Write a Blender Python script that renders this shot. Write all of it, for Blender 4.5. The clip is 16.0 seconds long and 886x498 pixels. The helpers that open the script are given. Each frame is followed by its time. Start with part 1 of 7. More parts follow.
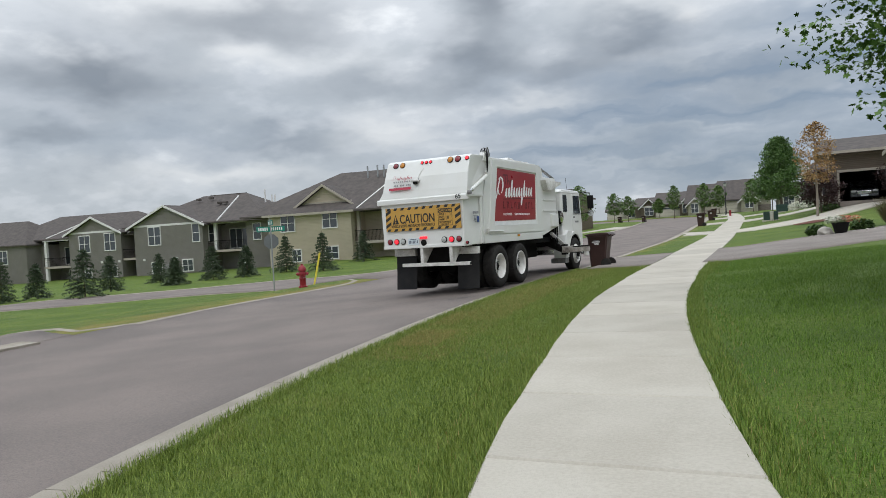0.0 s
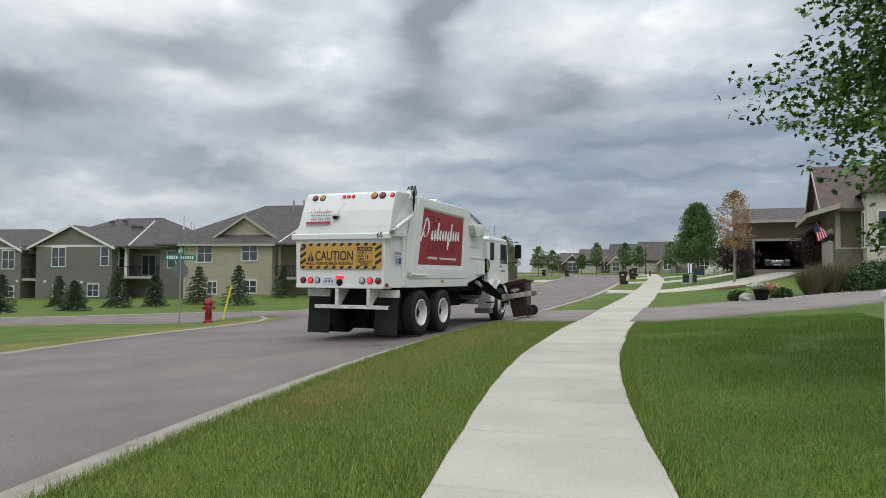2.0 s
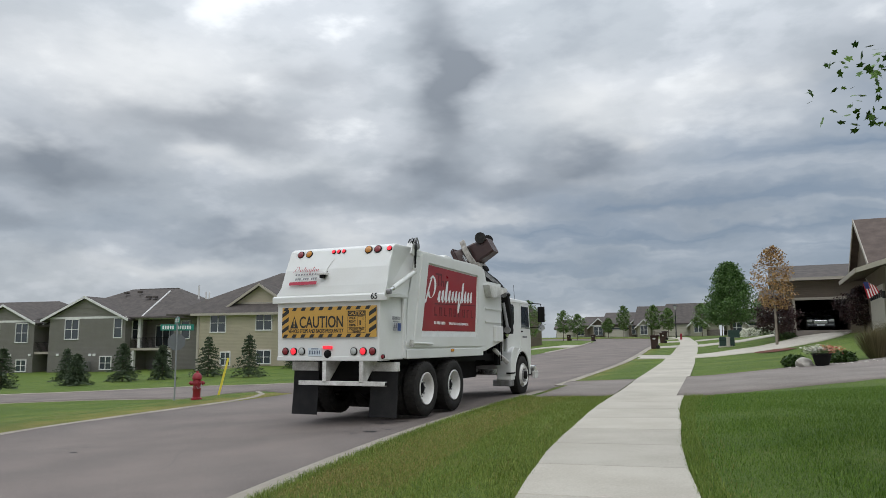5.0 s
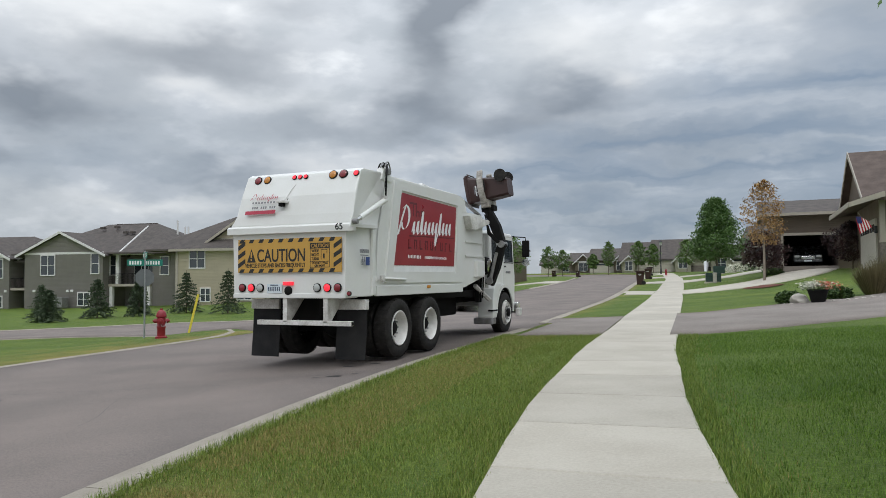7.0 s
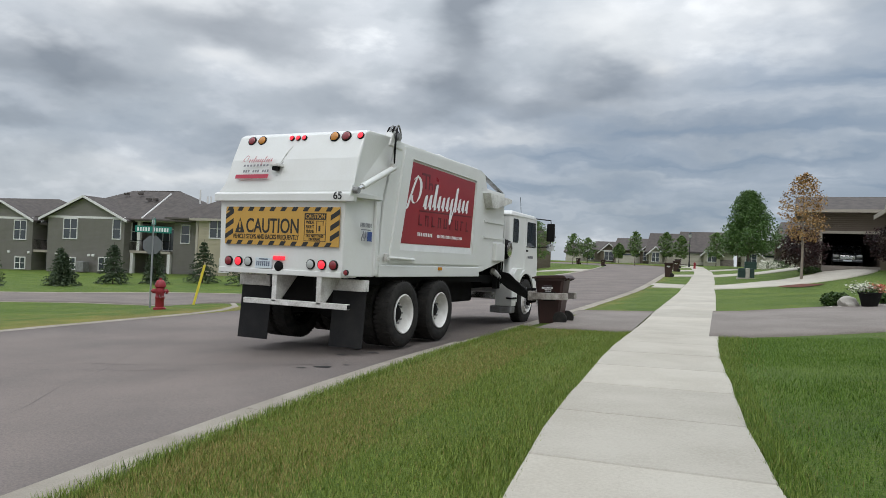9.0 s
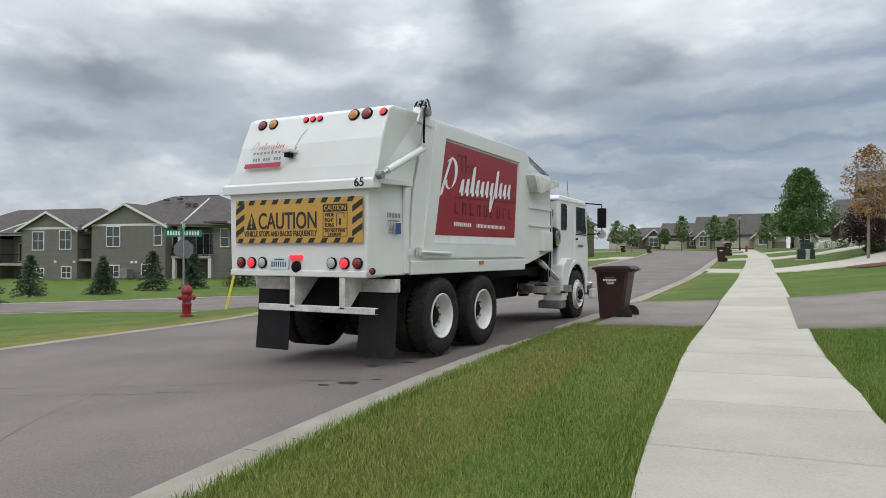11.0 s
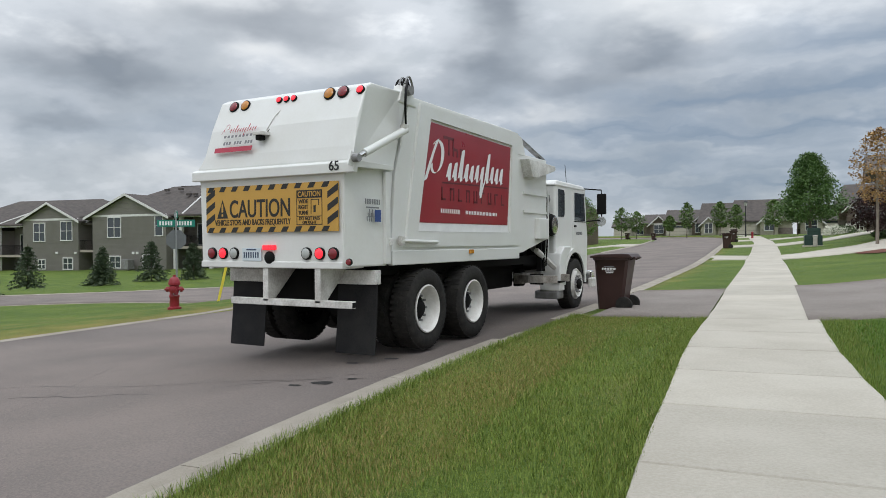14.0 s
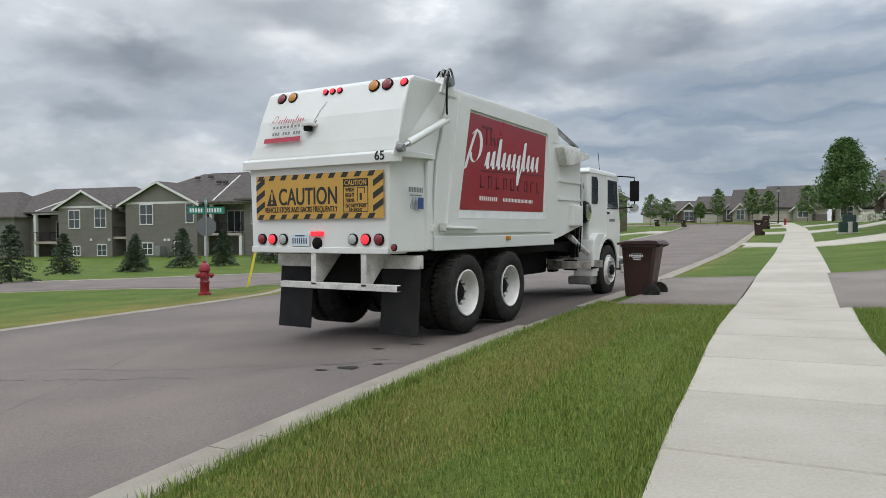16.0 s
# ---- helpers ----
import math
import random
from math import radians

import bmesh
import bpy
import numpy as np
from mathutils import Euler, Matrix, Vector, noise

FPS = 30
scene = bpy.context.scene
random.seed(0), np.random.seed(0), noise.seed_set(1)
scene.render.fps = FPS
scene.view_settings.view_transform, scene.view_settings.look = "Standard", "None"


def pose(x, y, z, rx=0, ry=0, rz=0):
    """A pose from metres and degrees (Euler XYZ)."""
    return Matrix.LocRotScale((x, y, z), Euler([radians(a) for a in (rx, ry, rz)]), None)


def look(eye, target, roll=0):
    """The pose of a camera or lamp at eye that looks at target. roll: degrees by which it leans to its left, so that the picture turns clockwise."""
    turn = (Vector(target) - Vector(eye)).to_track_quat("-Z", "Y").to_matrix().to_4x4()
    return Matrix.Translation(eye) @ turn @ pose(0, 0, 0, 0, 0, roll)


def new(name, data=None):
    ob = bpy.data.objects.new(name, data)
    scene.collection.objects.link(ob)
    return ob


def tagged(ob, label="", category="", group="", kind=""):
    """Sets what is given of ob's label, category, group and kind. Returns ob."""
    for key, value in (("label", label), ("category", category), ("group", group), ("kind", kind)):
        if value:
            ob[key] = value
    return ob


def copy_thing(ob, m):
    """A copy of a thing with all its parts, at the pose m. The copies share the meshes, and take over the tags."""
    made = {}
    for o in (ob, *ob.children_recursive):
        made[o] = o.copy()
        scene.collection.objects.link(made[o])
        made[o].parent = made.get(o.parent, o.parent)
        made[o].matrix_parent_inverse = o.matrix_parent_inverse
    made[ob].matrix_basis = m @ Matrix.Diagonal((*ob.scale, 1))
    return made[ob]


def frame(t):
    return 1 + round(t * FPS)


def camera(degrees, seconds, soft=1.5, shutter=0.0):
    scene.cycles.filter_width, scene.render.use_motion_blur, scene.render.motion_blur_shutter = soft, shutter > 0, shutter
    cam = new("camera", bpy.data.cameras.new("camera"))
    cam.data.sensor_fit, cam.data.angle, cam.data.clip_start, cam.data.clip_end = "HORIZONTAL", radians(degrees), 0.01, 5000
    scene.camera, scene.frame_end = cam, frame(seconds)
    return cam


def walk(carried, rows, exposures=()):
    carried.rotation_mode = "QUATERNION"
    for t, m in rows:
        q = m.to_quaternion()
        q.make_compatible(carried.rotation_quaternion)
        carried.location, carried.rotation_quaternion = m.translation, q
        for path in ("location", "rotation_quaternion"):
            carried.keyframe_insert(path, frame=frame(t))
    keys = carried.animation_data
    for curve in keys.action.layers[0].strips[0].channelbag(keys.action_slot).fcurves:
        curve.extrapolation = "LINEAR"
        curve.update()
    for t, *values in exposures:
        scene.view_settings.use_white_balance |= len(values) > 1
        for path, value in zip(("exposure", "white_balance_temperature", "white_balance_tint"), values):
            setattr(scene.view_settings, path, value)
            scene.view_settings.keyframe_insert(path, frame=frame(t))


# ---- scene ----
cam = camera(63.5, 16.0, soft=0.55)
PATH = [
    (0, (7.55, -14.823, 1.351), (6.593, -13.067, 1.311), -3.3),
    (0.5, (7.463, -14.764, 1.343), (6.54, -12.99, 1.314), 0.2),
    (1, (7.365, -14.545, 1.351), (6.564, -12.712, 1.345), -0.6),
    (1.5, (7.238, -14.174, 1.354), (6.427, -12.346, 1.388), -0.9),
    (2, (7.131, -13.727, 1.337), (6.364, -11.882, 1.414), 0.5),
    (2.5, (7.026, -13.341, 1.336), (6.201, -11.522, 1.444), -0.4),
    (3, (6.93, -13.004, 1.33), (6.075, -11.201, 1.468), 1.8),
    (3.5, (6.767, -12.486, 1.353), (5.903, -10.703, 1.626), 0.5),
    (6, (6.228, -10.631, 1.37), (5.462, -8.794, 1.56), 0.0),
    (6.5, (6.115, -10.281, 1.37), (5.396, -8.417, 1.455), 0.2),
    (7, (6.043, -9.939, 1.361), (5.253, -8.104, 1.445), -0.4),
    (7.5, (5.89, -9.547, 1.351), (5.086, -7.718, 1.437), 1.2),
    (8, (5.783, -9.212, 1.364), (5.029, -7.36, 1.378), -1.1),
    (8.5, (5.724, -8.86, 1.37), (4.897, -7.039, 1.408), 2.2),
    (11, (4.982, -7.175, 1.356), (4.029, -5.416, 1.369), 0.1),
    (11.5, (4.896, -6.891, 1.356), (4.06, -5.075, 1.418), -0.0),
    (12, (4.865, -6.653, 1.358), (4.051, -4.826, 1.347), -1.2),
    (12.5, (4.877, -6.453, 1.367), (3.972, -4.672, 1.453), -0.4),
    (13, (4.892, -6.453, 1.36), (3.927, -4.702, 1.371), -1.9),
    (13.5, (4.912, -6.494, 1.359), (3.962, -4.734, 1.339), -1.0),
    (14, (4.908, -6.503, 1.358), (3.943, -4.751, 1.339), -0.3),
    (14.5, (4.891, -6.5, 1.366), (3.916, -4.754, 1.362), -0.1),
    (15, (4.899, -6.52, 1.366), (3.893, -4.791, 1.333), 0.7),
    (15.5, (4.91, -6.529, 1.355), (3.916, -4.794, 1.317), 1.0),
    (16, (4.939, -6.503, 1.352), (3.908, -4.79, 1.297), -0.3),
]
walk(cam, [(t, look(eye, target, roll)) for t, eye, target, roll in PATH],
     [(0.0, -0.08, 6320, 10), (2.5, -0.13, 6320, 10), (3.5, -0.22, 6300, 10), (6.0, -0.25, 6320, 10), (7.0, -0.14, 6320, 10), (8.5, -0.10, 6320, 10), (12.0, -0.06, 6320, 10), (16.0, -0.07, 6320, 10)])

# ---- light ----
world = bpy.data.worlds.new("sky")
scene.world = world
world.use_nodes = True
SUN_EL, SUN_AZ = radians(52), radians(200)


def sky_nodes():
    """An overcast sky: a faint clear sky behind a broken deck of grey cloud, brighter overhead."""
    nt = world.node_tree
    nt.nodes.clear()
    N, L = nt.nodes.new, nt.links.new
    out, bg = N("ShaderNodeOutputWorld"), N("ShaderNodeBackground")
    sky = N("ShaderNodeTexSky")
    sky.sky_type, sky.sun_disc = "NISHITA", False
    sky.sun_elevation, sky.sun_rotation = SUN_EL, SUN_AZ
    co, sep = N("ShaderNodeTexCoord"), N("ShaderNodeSeparateXYZ")
    L(co.outputs["Generated"], sep.inputs[0])

    def math(op, a, b):
        n = N("ShaderNodeMath")
        n.operation = op
        for i, v in enumerate((a, b)):
            if isinstance(v, (int, float)):
                n.inputs[i].default_value = v
            else:
                L(v, n.inputs[i])
        return n.outputs[0]

    up = math("MAXIMUM", sep.outputs[2], 0.0)
    den = math("ADD", up, 0.45)
    deck = N("ShaderNodeCombineXYZ")
    L(math("DIVIDE", sep.outputs[0], den), deck.inputs[0]), L(math("DIVIDE", sep.outputs[1], den), deck.inputs[1])
    L(math("MULTIPLY", up, 2.0), deck.inputs[2])

    def cloud(scale, detail, rough, dist, offset):
        shift = N("ShaderNodeVectorMath")
        shift.operation = "ADD"
        shift.inputs[1].default_value = offset
        L(deck.outputs[0], shift.inputs[0])
        n = N("ShaderNodeTexNoise")
        n.inputs["Scale"].default_value, n.inputs["Detail"].default_value = scale, detail
        n.inputs["Roughness"].default_value, n.inputs["Distortion"].default_value = rough, dist
        L(shift.outputs[0], n.inputs["Vector"])
        return n.outputs[0]

    mid, fine, warp, warp2 = cloud(2.4, 4, 0.5, 0.0, (0.4, 5.2, 2.0)), cloud(7.0, 7, 0.55, 0.0, (7.0, 2.0, 1.0)), cloud(6.5, 4, 0.5, 0.0, (1.0, 9.0, 4.0)), cloud(6.5, 4, 0.5, 0.0, (5.0, 3.0, 8.0))
    ramp = N("ShaderNodeValToRGB")
    cr = ramp.color_ramp
    cr.interpolation = "EASE"
    cr.elements[0].position, cr.elements[0].color = 0.34, (0.42, 0.455, 0.49, 1)
    cr.elements[1].position, cr.elements[1].color = 0.66, (0.86, 0.88, 0.89, 1)
    for pos, col in ((0.45, (0.50, 0.535, 0.565, 1)), (0.54, (0.60, 0.63, 0.66, 1))):
        cr.elements.new(pos).color = col
    L(math("ADD", math("MULTIPLY", mid, 0.5), math("MULTIPLY", fine, 0.5)), ramp.inputs[0])
    # single cloud masses: bearing, height, half widths in degrees, depth of grey
    turn = 180 / 3.14159265
    az = math("ADD", math("MULTIPLY", math("ARCTAN2", sep.outputs[0], sep.outputs[1]), turn), math("MULTIPLY", math("SUBTRACT", warp, 0.5), 8.0))
    el = math("ADD", math("MULTIPLY", math("ARCSINE", sep.outputs[2], 0.0), turn), math("MULTIPLY", math("SUBTRACT", warp2, 0.5), 5.0))

    def masses(rows):
        total = None
        for a, e, w, h, k in rows:
            dx, dy = math("DIVIDE", math("SUBTRACT", az, a), w), math("DIVIDE", math("SUBTRACT", el, e), h)
            r = math("ADD", math("POWER", math("ABSOLUTE", dx, 0.0), 2.0), math("POWER", math("ABSOLUTE", dy, 0.0), 2.0))
            v = math("MULTIPLY", math("POWER", 2.71828, math("MULTIPLY", r, -1.0)), k)
            total = v if total is None else math("ADD", total, v)
        return math("MINIMUM", math("MULTIPLY", total, math("ADD", 0.75, math("MULTIPLY", fine, 0.9))), 0.97)

    grey = masses(((-24.0, 20.5, 2.7, 6.5, 1.0), (-13.5, 14.3, 4.5, 1.8, 0.7), (-25.5, 12.8, 2.8, 1.5, 0.55), (-18.5, 12.2, 3.8, 1.3, 0.55), (-41, 17, 6.0, 1.6, 0.4), (-35, 20.5, 3.5, 1.3, 0.35), (-54, 12.5, 6.0, 2.0, 0.85), (-47, 16.5, 8.0, 1.6, 0.35),
                   (-40, 8.0, 5.0, 1.0, 0.5), (-57, 8.5, 3.0, 0.8, 0.55), (-33, 12.0, 6.0, 1.2, 0.35), (-62, 22, 9.0, 2.5, 0.25), (-8, 10.5, 8.0, 1.6, 0.5), (9, 18, 8, 4, 0.45)))
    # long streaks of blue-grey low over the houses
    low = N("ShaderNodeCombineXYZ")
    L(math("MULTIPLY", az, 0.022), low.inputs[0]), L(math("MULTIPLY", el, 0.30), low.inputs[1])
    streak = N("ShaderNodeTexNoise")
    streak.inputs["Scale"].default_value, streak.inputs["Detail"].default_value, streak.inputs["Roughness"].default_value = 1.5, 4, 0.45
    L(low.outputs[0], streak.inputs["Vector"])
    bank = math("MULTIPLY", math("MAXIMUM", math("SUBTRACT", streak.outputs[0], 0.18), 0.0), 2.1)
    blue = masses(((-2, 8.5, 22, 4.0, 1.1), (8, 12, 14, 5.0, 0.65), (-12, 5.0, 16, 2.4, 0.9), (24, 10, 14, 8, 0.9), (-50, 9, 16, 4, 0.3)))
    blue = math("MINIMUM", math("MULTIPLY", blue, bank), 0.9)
    bright = masses(((-48, 20, 12, 3.5, 0.55), (-36, 14, 5, 1.6, 0.2), (-3, 18, 9, 2.0, 0.4), (-14, 18.5, 4, 2.5, 0.45), (-32, 8.6, 4.0, 1.3, 0.8), (-20, 10.2, 2.0, 1.2, 0.55), (-26, 6.4, 3.5, 1.0, 0.7), (-43, 14.4, 3.0, 0.8, 0.5), (-44, 5.6, 8.0, 0.9, 0.6), (-10, 15.6, 1.2, 0.8, 0.6)))
    col = ramp.outputs[0]
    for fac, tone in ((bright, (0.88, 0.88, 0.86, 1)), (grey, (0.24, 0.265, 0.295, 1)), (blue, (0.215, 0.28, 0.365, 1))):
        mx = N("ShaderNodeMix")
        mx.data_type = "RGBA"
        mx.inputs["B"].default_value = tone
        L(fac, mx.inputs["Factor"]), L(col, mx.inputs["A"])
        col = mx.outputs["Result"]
    # an overcast sky is several times as bright overhead as at the horizon
    lift = math("ADD", 1.0, math("MULTIPLY", math("POWER", up, 2.0), 2.3))
    bright = N("ShaderNodeVectorMath")
    bright.operation = "SCALE"
    L(col, bright.inputs[0]), L(lift, bright.inputs["Scale"])
    thin = N("ShaderNodeVectorMath")
    thin.operation = "SCALE"
    thin.inputs["Scale"].default_value = 0.006
    L(sky.outputs[0], thin.inputs[0])
    total = N("ShaderNodeVectorMath")
    total.operation = "ADD"
    L(bright.outputs[0], total.inputs[0]), L(thin.outputs[0], total.inputs[1])
    L(total.outputs[0], bg.inputs["Color"])
    bg.inputs["Strength"].default_value = 1.0
    L(bg.outputs[0], out.inputs[0])


sky_nodes()
sun_data = bpy.data.lights.new("sun", "SUN")
sun_data.energy, sun_data.angle, sun_data.color = 0.75, radians(25), (1.0, 0.95, 0.88)
sun = new("sun", sun_data)
sun.matrix_basis = look((6, -12, 20), (0, 3, 0))
scene.view_settings.exposure = 0.0

# ---- materials ----


def material(name, color, rough=0.6, metal=0.0, other=None, scale=6.0, amount=0.5, fine=60.0, bump=0.0, bump_scale=40.0, spec=0.5,
             random_value=0.0, stretch=(1, 1, 1), coat=0.0, grain=0.45):
    """A painted or natural surface: two colours mixed by a coarse and a fine noise, with roughness wear and relief."""
    m = bpy.data.materials.new(name)
    m.use_nodes = True
    nt = m.node_tree
    b = nt.nodes["Principled BSDF"]
    N, L = nt.nodes.new, nt.links.new
    other = other or tuple(c * 0.8 for c in color)
    co = N("ShaderNodeTexCoord")
    mp = N("ShaderNodeMapping")
    mp.inputs["Scale"].default_value = stretch
    L(co.outputs["Object"], mp.inputs[0])
    n1, n2 = N("ShaderNodeTexNoise"), N("ShaderNodeTexNoise")
    for n, s in ((n1, scale), (n2, fine)):
        n.inputs["Scale"].default_value, n.inputs["Detail"].default_value = s, 5
        L(mp.outputs[0], n.inputs["Vector"])
    add = N("ShaderNodeMath")
    add.operation = "MULTIPLY_ADD"
    add.inputs[1].default_value = grain
    L(n2.outputs[0], add.inputs[0]), L(n1.outputs[0], add.inputs[2])
    rng = N("ShaderNodeMapRange")
    rng.inputs["From Min"].default_value, rng.inputs["From Max"].default_value = 0.295 + 0.5 * grain, 0.725 + 0.5 * grain
    rng.inputs["To Max"].default_value = amount
    L(add.outputs[0], rng.inputs["Value"])
    mix = N("ShaderNodeMix")
    mix.data_type = "RGBA"
    mix.inputs["A"].default_value, mix.inputs["B"].default_value = (*color, 1), (*other, 1)
    L(rng.outputs[0], mix.inputs["Factor"])
    col = mix.outputs["Result"]
    if random_value:
        info, hsv, mr = N("ShaderNodeObjectInfo"), N("ShaderNodeHueSaturation"), N("ShaderNodeMapRange")
        mr.inputs["To Min"].default_value, mr.inputs["To Max"].default_value = 1 - random_value, 1 + random_value
        L(info.outputs["Random"], mr.inputs["Value"]), L(mr.outputs[0], hsv.inputs["Value"]), L(col, hsv.inputs["Color"])
        col = hsv.outputs[0]
    L(col, b.inputs["Base Color"])
    rr = N("ShaderNodeMapRange")
    rr.inputs["To Min"].default_value, rr.inputs["To Max"].default_value = max(rough - 0.1, 0.02), min(rough + 0.15, 1)
    L(n1.outputs[0], rr.inputs["Value"]), L(rr.outputs[0], b.inputs["Roughness"])
    b.inputs["Metallic"].default_value = metal
    b.inputs["Specular IOR Level"].default_value = spec
    b.inputs["Coat Weight"].default_value = coat
    if bump:
        nb, bp = N("ShaderNodeTexNoise"), N("ShaderNodeBump")
        nb.inputs["Scale"].default_value, nb.inputs["Detail"].default_value = bump_scale, 6
        bp.inputs["Strength"].default_value, bp.inputs["Distance"].default_value = min(bump, 1.0), 0.01
        L(mp.outputs[0], nb.inputs["Vector"]), L(nb.outputs[0], bp.inputs["Height"]), L(bp.outputs[0], b.inputs["Normal"])
    return m


def glowing(name, color, strength):
    m = material(name, color, 0.25)
    b = m.node_tree.nodes["Principled BSDF"]
    b.inputs["Emission Color"].default_value, b.inputs["Emission Strength"].default_value = (*color, 1), strength
    return m


def siding(name, color, gap=0.13):
    """Lap siding: boards as a fine stepped relief with dark undersides in the profile."""
    m = material(name, color, 0.65, scale=1.2, amount=0.5, fine=9)
    nt = m.node_tree
    N, L = nt.nodes.new, nt.links.new
    co, w, bp = N("ShaderNodeTexCoord"), N("ShaderNodeTexWave"), N("ShaderNodeBump")
    w.wave_type, w.bands_direction, w.wave_profile = "BANDS", "Z", "SAW"
    w.inputs["Scale"].default_value = 0.314 / gap
    bp.inputs["Strength"].default_value, bp.inputs["Distance"].default_value = 1.0, 0.05
    L(co.outputs["Object"], w.inputs["Vector"]), L(w.outputs["Fac"], bp.inputs["Height"])
    L(bp.outputs[0], nt.nodes["Principled BSDF"].inputs["Normal"])
    return m


def grass_material(name):
    m = bpy.data.materials.new(name)
    m.use_nodes = True
    nt = m.node_tree
    b = nt.nodes["Principled BSDF"]
    N, L = nt.nodes.new, nt.links.new
    co = N("ShaderNodeNewGeometry")

    def noise_of(scale, detail, vec=co.outputs["Position"]):
        n = N("ShaderNodeTexNoise")
        n.inputs["Scale"].default_value, n.inputs["Detail"].default_value = scale, detail
        L(vec, n.inputs["Vector"])
        return n.outputs[0]

    r1 = N("ShaderNodeValToRGB")
    r1.color_ramp.elements[0].position, r1.color_ramp.elements[0].color = 0.3, (0.072, 0.122, 0.017, 1)
    r1.color_ramp.elements[1].position, r1.color_ramp.elements[1].color = 0.72, (0.165, 0.225, 0.042, 1)
    L(noise_of(38, 6), r1.inputs[0])
    dry = N("ShaderNodeMix")
    dry.data_type = "RGBA"
    dry.inputs["B"].default_value = (0.30, 0.22, 0.075, 1)
    at = N("ShaderNodeAttribute")
    at.attribute_name = "dryness"
    sumn = N("ShaderNodeMath")
    sumn.operation = "MULTIPLY_ADD"
    L(noise_of(1.3, 6), sumn.inputs[0])
    sumn.inputs[1].default_value = 1.6
    L(at.outputs["Fac"], sumn.inputs[2])
    mr = N("ShaderNodeMapRange")
    mr.inputs["From Min"].default_value, mr.inputs["From Max"].default_value, mr.inputs["To Max"].default_value = 0.95, 1.75, 0.85
    L(sumn.outputs[0], mr.inputs["Value"])
    L(mr.outputs[0], dry.inputs["Factor"]), L(r1.outputs[0], dry.inputs["A"])
    big = N("ShaderNodeMix")
    big.data_type, big.blend_type = "RGBA", "MULTIPLY"
    r2 = N("ShaderNodeValToRGB")
    r2.color_ramp.elements[0].position, r2.color_ramp.elements[0].color = 0.35, (0.72, 0.8, 0.7, 1)
    r2.color_ramp.elements[1].position, r2.color_ramp.elements[1].color = 0.65, (1.12, 1.08, 1.0, 1)
    L(noise_of(0.55, 4), r2.inputs[0])
    big.inputs["Factor"].default_value = 1.0
    L(dry.outputs["Result"], big.inputs["A"]), L(r2.outputs[0], big.inputs["B"])
    L(big.outputs["Result"], b.inputs["Base Color"])
    b.inputs["Roughness"].default_value, b.inputs["Specular IOR Level"].default_value = 0.75, 0.2
    bp = N("ShaderNodeBump")
    bp.inputs["Strength"].default_value, bp.inputs["Distance"].default_value = 0.9, 0.05
    L(noise_of(55, 5), bp.inputs["Height"]), L(bp.outputs[0], b.inputs["Normal"])
    return m


def leaf_material(name, dark, light):
    m = bpy.data.materials.new(name)
    m.use_nodes = True
    nt = m.node_tree
    b = nt.nodes["Principled BSDF"]
    geo, ramp = nt.nodes.new("ShaderNodeNewGeometry"), nt.nodes.new("ShaderNodeValToRGB")
    ramp.color_ramp.elements[0].color, ramp.color_ramp.elements[1].color = (*dark, 1), (*light, 1)
    nt.links.new(geo.outputs["Random Per Island"], ramp.inputs[0])
    nt.links.new(ramp.outputs[0], b.inputs["Base Color"])
    b.inputs["Roughness"].default_value, b.inputs["Specular IOR Level"].default_value = 0.55, 0.3
    b.inputs["Transmission Weight"].default_value = 0.0
    b.inputs["Subsurface Weight"].default_value = 0.0
    return m


def glass_material(name, tint=(0.04, 0.05, 0.06)):
    m = material(name, tint, 0.08, 0.0, scale=0.7, amount=0.4, spec=0.9)
    return m


GRASS = grass_material("lawn_grass")
ASPHALT = material("asphalt", (0.225, 0.188, 0.168), 0.85, other=(0.16, 0.138, 0.127), scale=0.5, amount=1.0, fine=55, bump=0.8, bump_scale=90, spec=0.3, grain=1.3)
DRIVE = material("driveway_asphalt", (0.265, 0.232, 0.208), 0.85, other=(0.195, 0.170, 0.152), scale=0.8, amount=1.0, fine=50, bump=0.8, bump_scale=90, spec=0.3, grain=1.3)
CONCRETE = material("concrete", (0.50, 0.465, 0.40), 0.85, other=(0.41, 0.375, 0.315), scale=1.4, amount=0.9, fine=48, bump=0.5, bump_scale=110, spec=0.3, random_value=0.07, grain=0.9)
KERB = material("kerb_concrete", (0.37, 0.335, 0.28), 0.9, other=(0.25, 0.22, 0.18), scale=1.8, amount=0.9, fine=70, bump=0.5, bump_scale=120, spec=0.3, random_value=0.06)
TAR = material("tar", (0.028, 0.026, 0.025), 0.6)
WHITE = material("white_truck_paint", (0.74, 0.745, 0.725), 0.32, other=(0.66, 0.65, 0.61), scale=1.6, amount=0.5, fine=30, spec=0.5, coat=0.25)
WHITE_WORN = material("worn_white_paint", (0.74, 0.73, 0.70), 0.45, other=(0.36, 0.34, 0.31), scale=5, amount=0.85, fine=40)
GRAB_STEEL = material("worn_grab_steel", (0.46, 0.43, 0.39), 0.5, other=(0.16, 0.14, 0.12), scale=9, amount=0.9, fine=40)
GREY_STEEL = material("grey_steel", (0.33, 0.33, 0.33), 0.5, 0.6, other=(0.18, 0.17, 0.16), scale=6, amount=0.8)
CHROME = material("chrome", (0.7, 0.7, 0.7), 0.15, 1.0)
BLACK = material("black_chassis", (0.008, 0.008, 0.008), 0.7, other=(0.014, 0.013, 0.012), scale=5, amount=0.7, spec=0.12)
